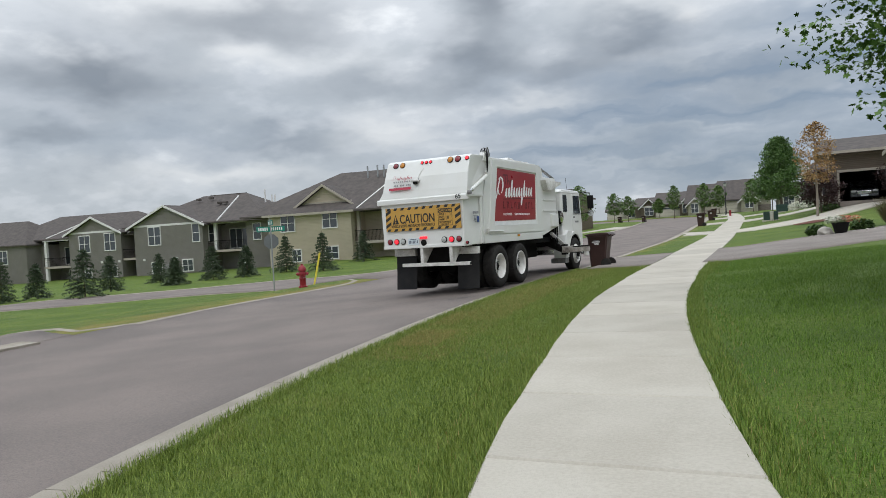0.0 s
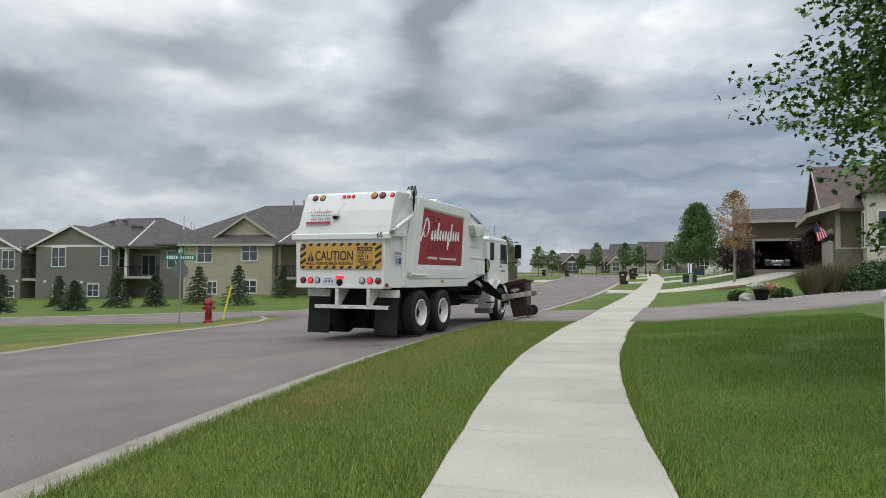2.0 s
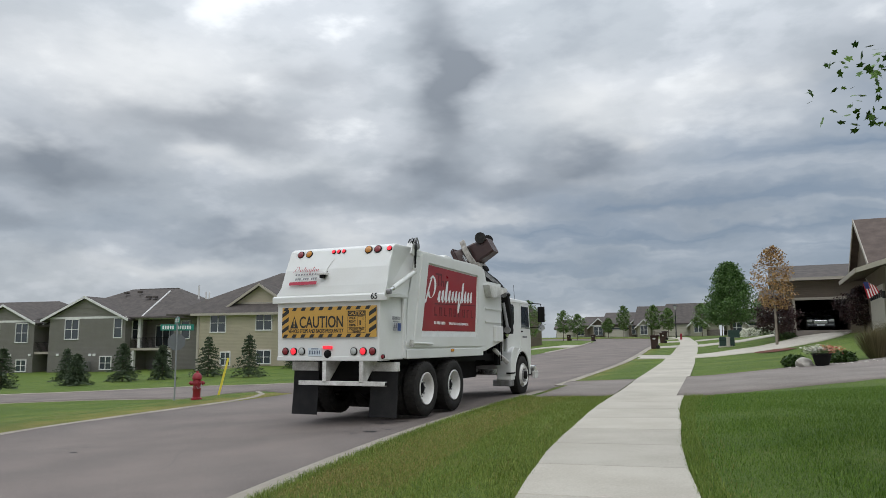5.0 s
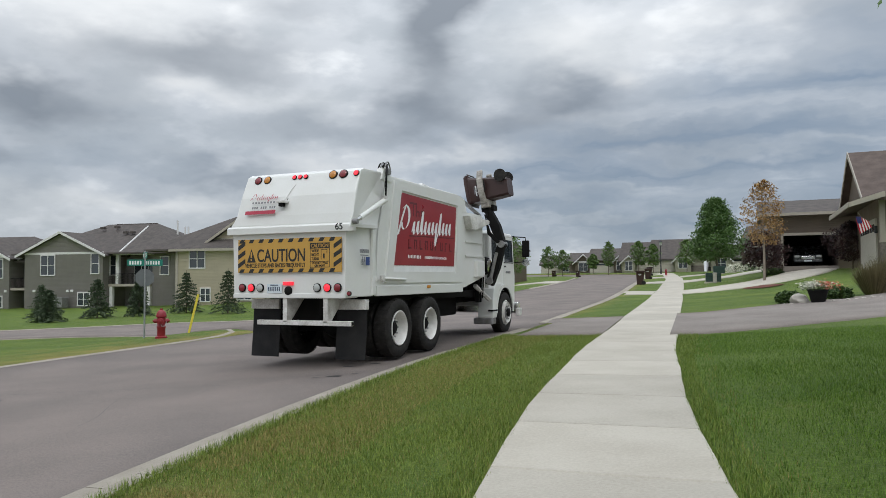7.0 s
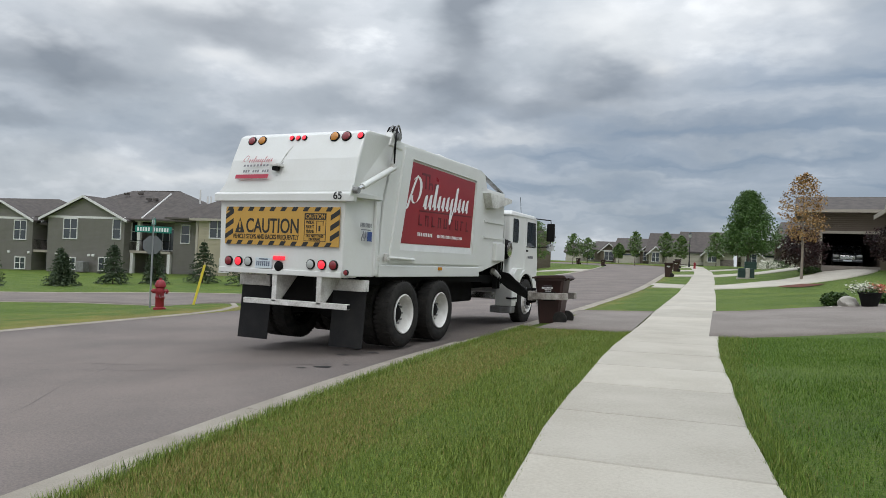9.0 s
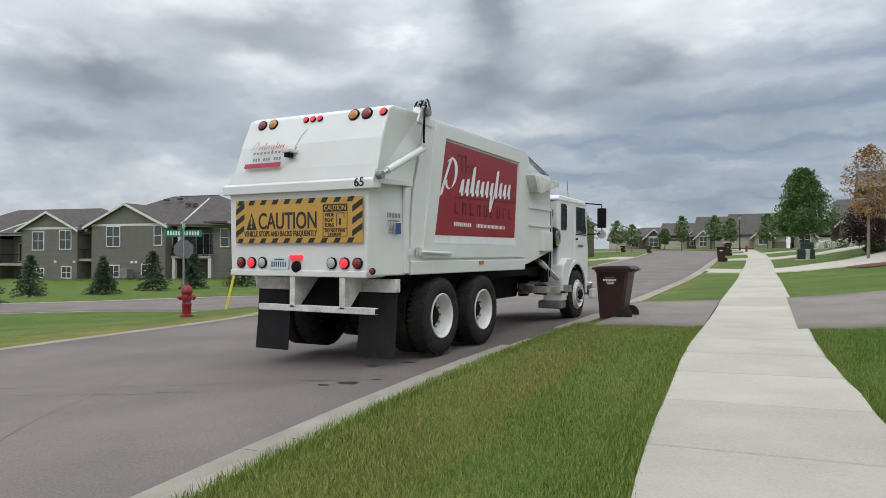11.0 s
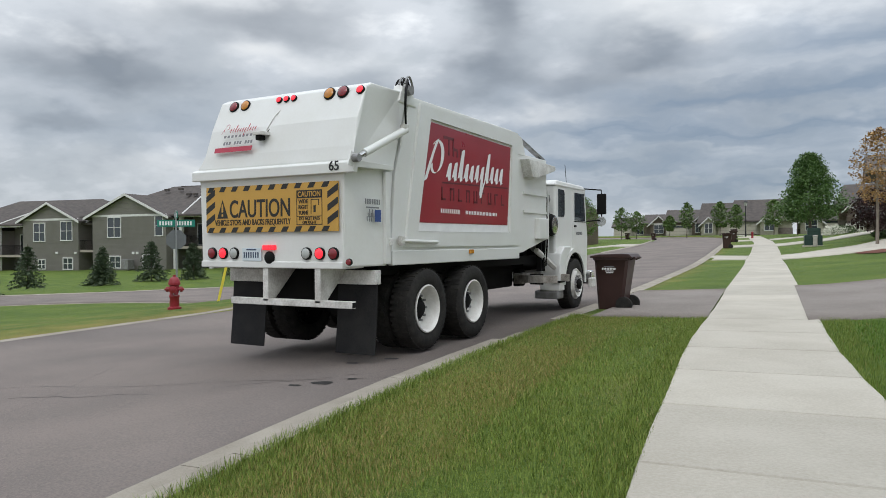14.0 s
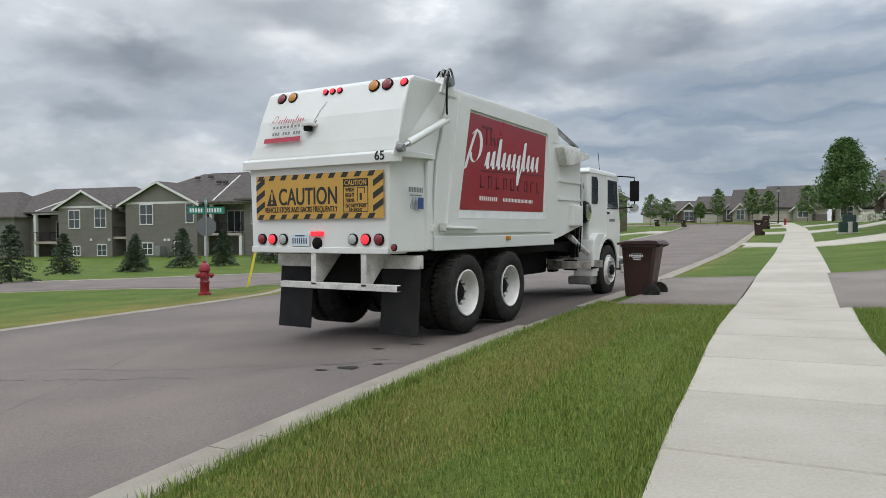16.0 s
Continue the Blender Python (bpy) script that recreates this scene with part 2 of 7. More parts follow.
RIM_WHITE = material("rim_paint", (0.80, 0.79, 0.76), 0.4, other=(0.50, 0.47, 0.43), scale=7, amount=0.55, fine=40)
RUBBER = material("tyre_rubber", (0.019, 0.0185, 0.018), 0.85, other=(0.058, 0.054, 0.049), scale=9, amount=0.6, bump=0.4, bump_scale=60, spec=0.15)
FLAP = material("mud_flap_rubber", (0.011, 0.011, 0.013), 0.7, other=(0.035, 0.034, 0.032), scale=3, amount=0.7, spec=0.2)
RED_PANEL = material("red_panel", (0.31, 0.014, 0.026), 0.3, other=(0.24, 0.010, 0.020), scale=1.0, amount=0.6, coat=0.2)
RED_DARK = material("dark_red_print", (0.13, 0.012, 0.018), 0.4)
DECAL_WHITE = material("white_print", (0.82, 0.82, 0.82), 0.45)
DECAL_BLACK = material("black_print", (0.02, 0.02, 0.02), 0.5)
DECAL_GREY = material("grey_print", (0.2, 0.2, 0.21), 0.5)
DECAL_RED = material("red_print", (0.42, 0.03, 0.06), 0.45)
DECAL_BLUE = material("blue_print", (0.03, 0.07, 0.25), 0.45)
AMBER_SIGN = material("amber_sign", (0.56, 0.325, 0.065), 0.42, other=(0.48, 0.27, 0.05), scale=2, amount=0.6)
RED_LENS = material("red_lens", (0.23, 0.012, 0.02), 0.2, coat=0.5)
RED_LIT = glowing("lit_red_lens", (0.90, 0.03, 0.05), 0.8)
AMBER_LENS = material("amber_lens", (0.55, 0.21, 0.015), 0.2, coat=0.5)
CLEAR_LENS = material("clear_lens", (0.45, 0.47, 0.45), 0.2, coat=0.5)
PLATE = material("number_plate", (0.66, 0.73, 0.77), 0.4)
PLATE_INK = material("plate_ink", (0.05, 0.07, 0.13), 0.5)
GLASS = glass_material("dark_glass")
BIN_BROWN = material("brown_plastic", (0.036, 0.015, 0.013), 0.42, other=(0.050, 0.022, 0.019), scale=5, amount=0.6)
HYDRANT_RED = material("hydrant_red", (0.27, 0.016, 0.028), 0.45, other=(0.22, 0.013, 0.018), scale=9, amount=0.7)
YELLOW = material("yellow_post", (0.75, 0.60, 0.06), 0.5)
GALV = material("galvanised_steel", (0.34, 0.35, 0.36), 0.5, 0.7)
SIGN_GREEN = material("sign_green", (0.008, 0.20, 0.15), 0.4)
SIGN_BACK = material("sign_back", (0.20, 0.21, 0.22), 0.45, 0.6)
GREY_SIDING = siding("grey_siding", (0.275, 0.252, 0.242))
SAND_SIDING = siding("sand_siding", (0.60, 0.52, 0.41))
TAUPE_SIDING = siding("taupe_siding", (0.20, 0.158, 0.128))
CREAM_SIDING = siding("cream_siding", (0.52, 0.48, 0.41))
TRIM = material("white_trim", (0.72, 0.71, 0.69), 0.5)
TRIM_TAN = material("tan_trim", (0.40, 0.36, 0.30), 0.55)
SHINGLE = material("roof_shingles", (0.105, 0.088, 0.079), 0.9, other=(0.062, 0.055, 0.052), scale=2.0, amount=0.9, fine=14, bump=0.8, bump_scale=9)
SHINGLE_BROWN = material("brown_roof_shingles", (0.125, 0.092, 0.077), 0.9, other=(0.075, 0.056, 0.048), scale=2.0, amount=0.9, fine=14, bump=0.8, bump_scale=9)
STONE = material("stone_veneer", (0.22, 0.19, 0.165), 0.9, other=(0.11, 0.095, 0.085), scale=7, amount=1.0, bump=1.0, bump_scale=10)
BARK = material("bark", (0.13, 0.10, 0.078), 0.9, other=(0.075, 0.06, 0.048), scale=8, amount=0.9, bump=0.8, bump_scale=25, stretch=(1, 1, 0.3))
BARK_PALE = material("pale_bark", (0.27, 0.235, 0.19), 0.9, other=(0.17, 0.14, 0.11), scale=8, amount=0.9, bump=0.6, bump_scale=25, stretch=(1, 1, 0.3))
SPRUCE = leaf_material("spruce_needles", (0.026, 0.046, 0.024), (0.088, 0.118, 0.060))
MAPLE = leaf_material("maple_leaves", (0.035, 0.09, 0.015), (0.15, 0.265, 0.048))
STREET_GREEN = leaf_material("street_tree_leaves", (0.050, 0.108, 0.028), (0.125, 0.21, 0.058))
FAR_GREEN = leaf_material("young_tree_leaves", (0.075, 0.135, 0.035), (0.15, 0.235, 0.06))
ORANGE = leaf_material("rusty_leaves", (0.22, 0.11, 0.04), (0.47, 0.31, 0.12))
PURPLE = leaf_material("purple_leaves", (0.020, 0.010, 0.012), (0.055, 0.022, 0.022))
SHRUB = leaf_material("shrub_leaves", (0.022, 0.052, 0.012), (0.075, 0.125, 0.03))
REED = leaf_material("ornamental_grass", (0.09, 0.085, 0.04), (0.21, 0.17, 0.09))
BLADE = leaf_material("grass_blades", (0.070, 0.126, 0.016), (0.285, 0.352, 0.074))
BLADE_LUSH = leaf_material("lush_grass_blades", (0.050, 0.115, 0.011), (0.200, 0.315, 0.048))
BLADE_DRY = leaf_material("dry_grass_blades", (0.20, 0.19, 0.05), (0.42, 0.33, 0.13))
PETAL_WHITE = leaf_material("white_petals", (0.6, 0.6, 0.5), (0.8, 0.78, 0.7))
PETAL_RED = leaf_material("coral_petals", (0.6, 0.06, 0.05), (0.75, 0.28, 0.2))
MULCH = material("red_mulch", (0.16, 0.048, 0.022), 0.9, other=(0.08, 0.025, 0.015), scale=20, amount=1, bump=1, bump_scale=40)
ROCK = material("pale_rock", (0.50, 0.47, 0.42), 0.85, other=(0.33, 0.30, 0.26), scale=5, amount=0.9, bump=0.7, bump_scale=12)
GREEN_BOX = material("green_enamel", (0.017, 0.045, 0.036), 0.45)
LAMP_BLACK = material("lamp_black", (0.015, 0.016, 0.018), 0.45)
DOOR_CREAM = material("cream_door", (0.55, 0.51, 0.44), 0.5)
# near-black colour standing in for shade in the balcony recess and the garage
PAINTED_SHADE = material("painted_shade", (0.03, 0.028, 0.026), 0.9)
CAR_PAINT = material("car_paint", (0.045, 0.05, 0.058), 0.25, 0.3, coat=0.6)
FLAG_RED = material("flag_red", (0.42, 0.02, 0.03), 0.8)
FLAG_BLUE = material("flag_blue", (0.02, 0.03, 0.13), 0.8)
FLAG_WHITE = material("flag_white", (0.75, 0.74, 0.72), 0.8)

# ---- building helpers ----


def part(name, bm, mat, parent=None, label="", smooth=False):
    """Links a bmesh as one mesh object, under a thing if one is given."""
    bmesh.ops.recalc_face_normals(bm, faces=bm.faces)
    me = bpy.data.meshes.new(name)
    bm.to_mesh(me)
    bm.free()
    me.materials.append(mat)
    if smooth:
        for p in me.polygons:
            p.use_smooth = True
        me.set_sharp_from_angle(angle=radians(38))
    ob = new(name, me)
    ob.parent = parent
    return tagged(ob, label) if label else ob


def shared(name, ob, parent, m):
    """Another part on the mesh of ob."""
    o = new(name, ob.data)
    o.parent, o.matrix_basis = parent, m
    return o


def thing(name, label, category, m=None, group="", kind=""):
    ob = new(name)
    ob.empty_display_size = 0.2
    if m is not None:
        ob.matrix_basis = m
    return tagged(ob, label, category, group, kind)


def box(x0, x1, y0, y1, z0, z1, bevel=0.0, bm=None):
    bm = bm or bmesh.new()
    v = [bm.verts.new((x, y, z)) for x in (x0, x1) for y in (y0, y1) for z in (z0, z1)]
    fs = [bm.faces.new([v[i] for i in f]) for f in ((0, 1, 3, 2), (4, 6, 7, 5), (0, 4, 5, 1), (2, 3, 7, 6), (0, 2, 6, 4), (1, 5, 7, 3))]
    if bevel:
        es = list({e for f in fs for e in f.edges})
        bmesh.ops.bevel(bm, geom=es, offset=bevel, segments=2, affect="EDGES", profile=0.5)
    return bm


def prism(poly, axis, a, b, bevel=0.0, bm=None):
    """A flat outline of (p, q) pairs carried from a to b along an axis: x -> (y, z), y -> (x, z), z -> (x, y)."""
    bm = bm or bmesh.new()

    def at(p, q, s):
        return {"x": (s, p, q), "y": (p, s, q), "z": (p, q, s)}[axis]

    lo, hi = [bm.verts.new(at(p, q, a)) for p, q in poly], [bm.verts.new(at(p, q, b)) for p, q in poly]
    n = len(poly)
    fs = [bm.faces.new(lo), bm.faces.new(hi)] + [bm.faces.new((lo[i], lo[(i + 1) % n], hi[(i + 1) % n], hi[i])) for i in range(n)]
    if bevel:
        bmesh.ops.recalc_face_normals(bm, faces=fs)
        bmesh.ops.bevel(bm, geom=list({e for f in fs for e in f.edges}), offset=bevel, segments=2, affect="EDGES", profile=0.5)
    return bm


def tube(points, radius, sides=10, bm=None, taper=None):
    """A round rod along points; taper gives a radius for each."""
    bm = bm or bmesh.new()
    pts = [Vector(p) for p in points]
    rings = []
    for i, p in enumerate(pts):
        d = (pts[min(i + 1, len(pts) - 1)] - pts[max(i - 1, 0)]).normalized()
        a = d.orthogonal().normalized() if not rings else (last - last.dot(d) * d).normalized()
        last = a
        b = d.cross(a)
        r = taper[i] if taper else radius
        rings.append([bm.verts.new(p + r * (math.cos(2 * math.pi * k / sides) * a + math.sin(2 * math.pi * k / sides) * b)) for k in range(sides)])
    for r0, r1 in zip(rings, rings[1:]):
        for k in range(sides):
            bm.faces.new((r0[k], r0[(k + 1) % sides], r1[(k + 1) % sides], r1[k]))
    bm.faces.new(rings[0]), bm.faces.new(rings[-1])
    return bm


def lathe(profile, axis="z", sides=24, bm=None, centre=(0, 0, 0), cap=True):
    """Turns (radius, height) pairs round an axis."""
    bm = bm or bmesh.new()
    c = Vector(centre)
    rings = []
    for r, h in profile:
        ring = []
        for k in range(sides):
            a = 2 * math.pi * k / sides
            p, q = r * math.cos(a), r * math.sin(a)
            ring.append(bm.verts.new(c + Vector({"z": (p, q, h), "x": (h, p, q), "y": (p, h, q)}[axis])))
        rings.append(ring)
    for r0, r1 in zip(rings, rings[1:]):
        for k in range(sides):
            bm.faces.new((r0[k], r0[(k + 1) % sides], r1[(k + 1) % sides], r1[k]))
    if cap and profile[0][0] > 1e-4:
        bm.faces.new(rings[0])
    if cap and profile[-1][0] > 1e-4:
        bm.faces.new(rings[-1])
    bmesh.ops.remove_doubles(bm, verts=bm.verts, dist=1e-5)
    return bm


def lettering(name, text, size, mat, parent, m, width=0.0, depth=0.003, squeeze=1.0):
    """Words in the built-in font as a thin mesh, lying in the local xy plane, from the left."""
    cu = bpy.data.curves.new(name, "FONT")
    cu.body, cu.size, cu.extrude = text, size, depth
    cu.align_x, cu.align_y = "CENTER", "CENTER"
    cu.offset = size * 0.012
    tmp = new("tmp", cu)
    bpy.context.view_layer.update()
    me = bpy.data.meshes.new_from_object(tmp.evaluated_get(bpy.context.evaluated_depsgraph_get()))
    bpy.data.objects.remove(tmp)
    span = max((v.co.x for v in me.vertices), default=1) - min((v.co.x for v in me.vertices), default=0)
    k = width / span if width else squeeze
    for v in me.vertices:
        v.co.x *= k
    me.materials.clear()
    me.materials.append(mat)
    ob = new(name, me)
    ob.parent, ob.matrix_basis = parent, m
    return ob


def mesh_from(name, verts, faces, mat, parent=None, smooth=False):
    me = bpy.data.meshes.new(name)
    me.from_pydata(verts, [], faces)
    me.materials.append(mat)
    if smooth:
        me.shade_smooth()
    ob = new(name, me)
    ob.parent = parent
    return ob


# ---- the lie of the land ----
PROFILE_Y = (-300, -15, -6, 2, 8, 12, 20, 27.5, 35.5, 45, 61, 86, 110, 160, 600)
PROFILE_Z = (-0.1, -0.08, -0.07, -0.03, 0.03, 0.08, 0.16, 0.25, 0.44, 0.70, 1.04, 1.62, 1.95, 2.1, 2.0)
KERB_Y = (-300, -30, -20, -12, -8, -4, 0, 3, 6, 10, 24, 37, 60, 86, 98, 108, 118, 128, 150, 600)
KERB_X = (160, 10.93, 6.93, 3.68, 2.68, 1.88, 1.35, 1.15, 1.08, 0.89, -0.1, -1.2, -3.4, -6.6, -9.0, -13.0, -22, -38, -100, -900)
# how the land falls away on the far side of the street
FALL_U = (-500, -100, -60, -46, -37, -30, -22, -18, -14.5, -11, -8.8)
FALL_Z = (-3.0, -2.7, -2.3, -2.05, -1.45, -1.5, -1.35, -1.15, -0.68, -0.32, -0.27)


def smooth_interp(y, ys, xs):
    """A soft curve through the stations."""
    return float(sum(np.interp(y + d, ys, xs) * w for d, w in ((-2.5, 0.12), (-1.2, 0.22), (0, 0.32), (1.2, 0.22), (2.5, 0.12))))


def road_z(y):
    return smooth_interp(y, PROFILE_Y, PROFILE_Z)


def kerb_x(y):
    return smooth_interp(y, KERB_Y, KERB_X)


def land(x, y):
    """The height of the land, with the road's bed in it."""
    u, z = x - kerb_x(y), road_z(y)
    if u < -8.8:
        return z + float(np.interp(u, FALL_U, FALL_Z))
    if u < 0:
        return z + 0.045 * u
    if u < 4:
        return z + 0.12 + 0.03 * u
    rise = 0.08 * min(u - 4, 3) + float(np.interp(y, (14, 32), (0.07, 0.14))) * min(max(u - 7, 0), 5)
    return z + 0.24 + rise * float(np.interp(y, (-60, 60, 95), (1, 1, 0.1)))


ROAD_W, KERB_W, WALK_L, WALK_R = 8.8, 0.62, 1.95, 3.45


def walk_l(y):
    """Offset of the pavement's road side from the kerb."""
    return float(np.interp(y, (-20, -11.5, -9, -6, -3, -0.5, 1, 2.7, 4.8, 10.5, 22, 29, 36, 56), (2.25, 2.27, 2.31, 2.27, 2.25, 2.27, 2.22, 2.16, 2.09, 1.87, 1.8, 1.75, 1.85, 2.05)))


def walk_w(y):
    """Width of the pavement."""
    return float(np.interp(y, (-20, -8, -4, 0), (1.41, 1.41, 1.47, 1.5)))


# ---- ground, road, kerbs, pavement ----


def build_ground():
    """One sheet of lawn and land out to the horizon, with the road's bed sunk in it."""
    us = [-420, -300, -220, -160, -120, -90, -75, -62, -52, -44, -37, -31, -26, -22, -19, -16.5, -14.5, -13, -11.8, -10.7, -9.9, -9.3, -8.86, -8.78, -0.06, 0.02]
    us += [0.02 + 0.27 * i for i in range(1, 30)] + [8.4, 9.2, 10, 11, 12, 14, 17, 21, 27, 35, 50, 75, 110, 160, 240, 400]
    ys = [-250, -120, -70, -45, -32, -25, -20] + [-17 + 0.5 * i for i in range(70)] + [18 + 1.0 * i for i in range(60)] + [80, 84, 88, 92, 97, 103, 110, 118, 127, 137, 150, 170, 200, 250, 330, 450, 600]
    verts, dry = [], []
    for y in ys:
        k = kerb_x(y)
        for u in us:
            z = land(k + u, y)
            if -8.8 < u < 0:
                z = land(k + u, y) - 0.35
            elif -1 < u < 12 and y < 60:
                z += 0.018 * noise.noise((u * 1.3, y * 0.7, 0.0))
            verts.append((k + u, y, z))
            d = 0.0
            if -0.1 < u < 1.1:
                d = 0.42 * (1.1 - u) / 1.1
            if 0 < u < 2.3 and -9 < y < 4:
                d = max(d, 0.30 * (1 - abs(u - 0.5) / 2.0))
            if -10.6 < u < -8.7 and y < 9:
                d = 0.62
            elif -20 < u < -8.7 and y < 9:
                d = 0.24
            # worn straw patches
            for pu, py, ru, ry, worn in ((0.50, -7.1, 0.38, 0.75, 1.0), (0.25, -5.2, 0.25, 0.9, 0.6), (0.3, -1.8, 0.4, 0.8, 0.45), (0.75, 2.1, 0.5, 1.0, 0.4), (1.3, -3.6, 0.5, 1.2, 0.35), (1.9, -0.5, 0.4, 1.4, 0.35)):
                d = max(d, worn * math.exp(-((u - pu) / ru) ** 2 - ((y - py) / ry) ** 2))
            dry.append(d)
    n, m = len(us), len(ys)
    faces = [(j * n + i, j * n + i + 1, (j + 1) * n + i + 1, (j + 1) * n + i) for j in range(m - 1) for i in range(n - 1)]
    ob = mesh_from("ground", verts, faces, GRASS, smooth=True)
    a = ob.data.attributes.new("dryness", "FLOAT", "POINT")
    a.data.foreach_set("value", dry)
    return tagged(ob, "mown green lawn with straw-coloured dry patches along kerbs", "lawn", kind="structure")


def sheet(name, left, right, lift, mat, label, category, steps=6):
    """A surfaced strip between two edge lines of equal length, draped over the land."""
    verts, faces = [], []
    for (x0, y0), (x1, y1) in zip(left, right):
        for i in range(steps + 1):
            x, y = x0 + (x1 - x0) * i / steps, y0 + (y1 - y0) * i / steps
            verts.append((x, y, land(x, y) + lift))
    n = steps + 1
    for j in range(len(left) - 1):
        for i in range(steps):
            faces.append((j * n + i, j * n + i + 1, (j + 1) * n + i + 1, (j + 1) * n + i))
    # the cut sides, down into the ground
    for col in (0, steps):
        base = len(verts)
        verts += [(verts[j * n + col][0], verts[j * n + col][1], verts[j * n + col][2] - 0.25) for j in range(len(left))]
        faces += [(j * n + col, (j + 1) * n + col, base + j + 1, base + j) for j in range(len(left) - 1)]
    return tagged(mesh_from(name, verts, faces, mat, smooth=True), label, category, kind="structure")


def dense(line, step=1.0):
    out = []
    for (x0, y0), (x1, y1) in zip(line, line[1:]):
        k = max(1, round(math.hypot(x1 - x0, y1 - y0) / step))
        out += [(x0 + (x1 - x0) * i / k, y0 + (y1 - y0) * i / k) for i in range(k)]
    return out + [line[-1]]


def rounded(line, rounds=3):
    for _ in range(rounds):
        out = [line[0]]
        for (x0, y0), (x1, y1) in zip(line, line[1:]):
            out += [(0.75 * x0 + 0.25 * x1, 0.75 * y0 + 0.25 * y1), (0.25 * x0 + 0.75 * x1, 0.25 * y0 + 0.75 * y1)]
        line = out + [line[-1]]
    return line


def resampled(line, step):
    out, carry = [line[0]], 0.0
    for (x0, y0), (x1, y1) in zip(line, line[1:]):
        d = math.hypot(x1 - x0, y1 - y0)
        s = step - carry
        while s <= d:
            out.append((x0 + (x1 - x0) * s / d, y0 + (y1 - y0) * s / d))
            s += step
        carry = d - (s - step)
    return out


def build_kerb(line, side, label, gutter, top, step=1.5):
    """Concrete kerb in cast lengths along a line (its back edge); side +1 puts the road to the left of the way it runs.
    gutter and top give the heights of the pan and of the kerb's back."""
    root = thing("kerb", label, "kerb", kind="structure")
    pts = resampled(line, step)
    for i in range(0, len(pts) - 2, 2):
        bm = bmesh.new()
        rings = []
        for j in (i, i + 1, i + 2):
            x, y = pts[j]
            a, b = pts[max(j - 1, 0)], pts[min(j + 1, len(pts) - 1)]
            d = Vector((b[0] - a[0], b[1] - a[1], 0)).normalized()
            nrm = Vector((-d.y, d.x, 0)) * side
            p = Vector((x, y, 0)) + d * (0.006 if j == i else -0.006 if j == i + 2 else 0)
            zg, zt = gutter(x, y), top(x, y)
            prof = ((0.0, zt - 0.25), (0.0, zt), (0.13, zt + 0.004), (0.17, zt - 0.012), (0.26, zg + 0.035), (0.31, zg + 0.018), (0.53, zg + 0.022), (0.53, zg - 0.2))
            rings.append([bm.verts.new((p.x + nrm.x * o, p.y + nrm.y * o, z)) for o, z in prof])
        for r0, r1 in zip(rings, rings[1:]):
            for k in range(len(r0) - 1):
                bm.faces.new((r0[k], r0[k + 1], r1[k + 1], r1[k]))
        bm.faces.new(rings[0]), bm.faces.new(rings[-1])
        part("kerb_length", bm, KERB, root)
    return root


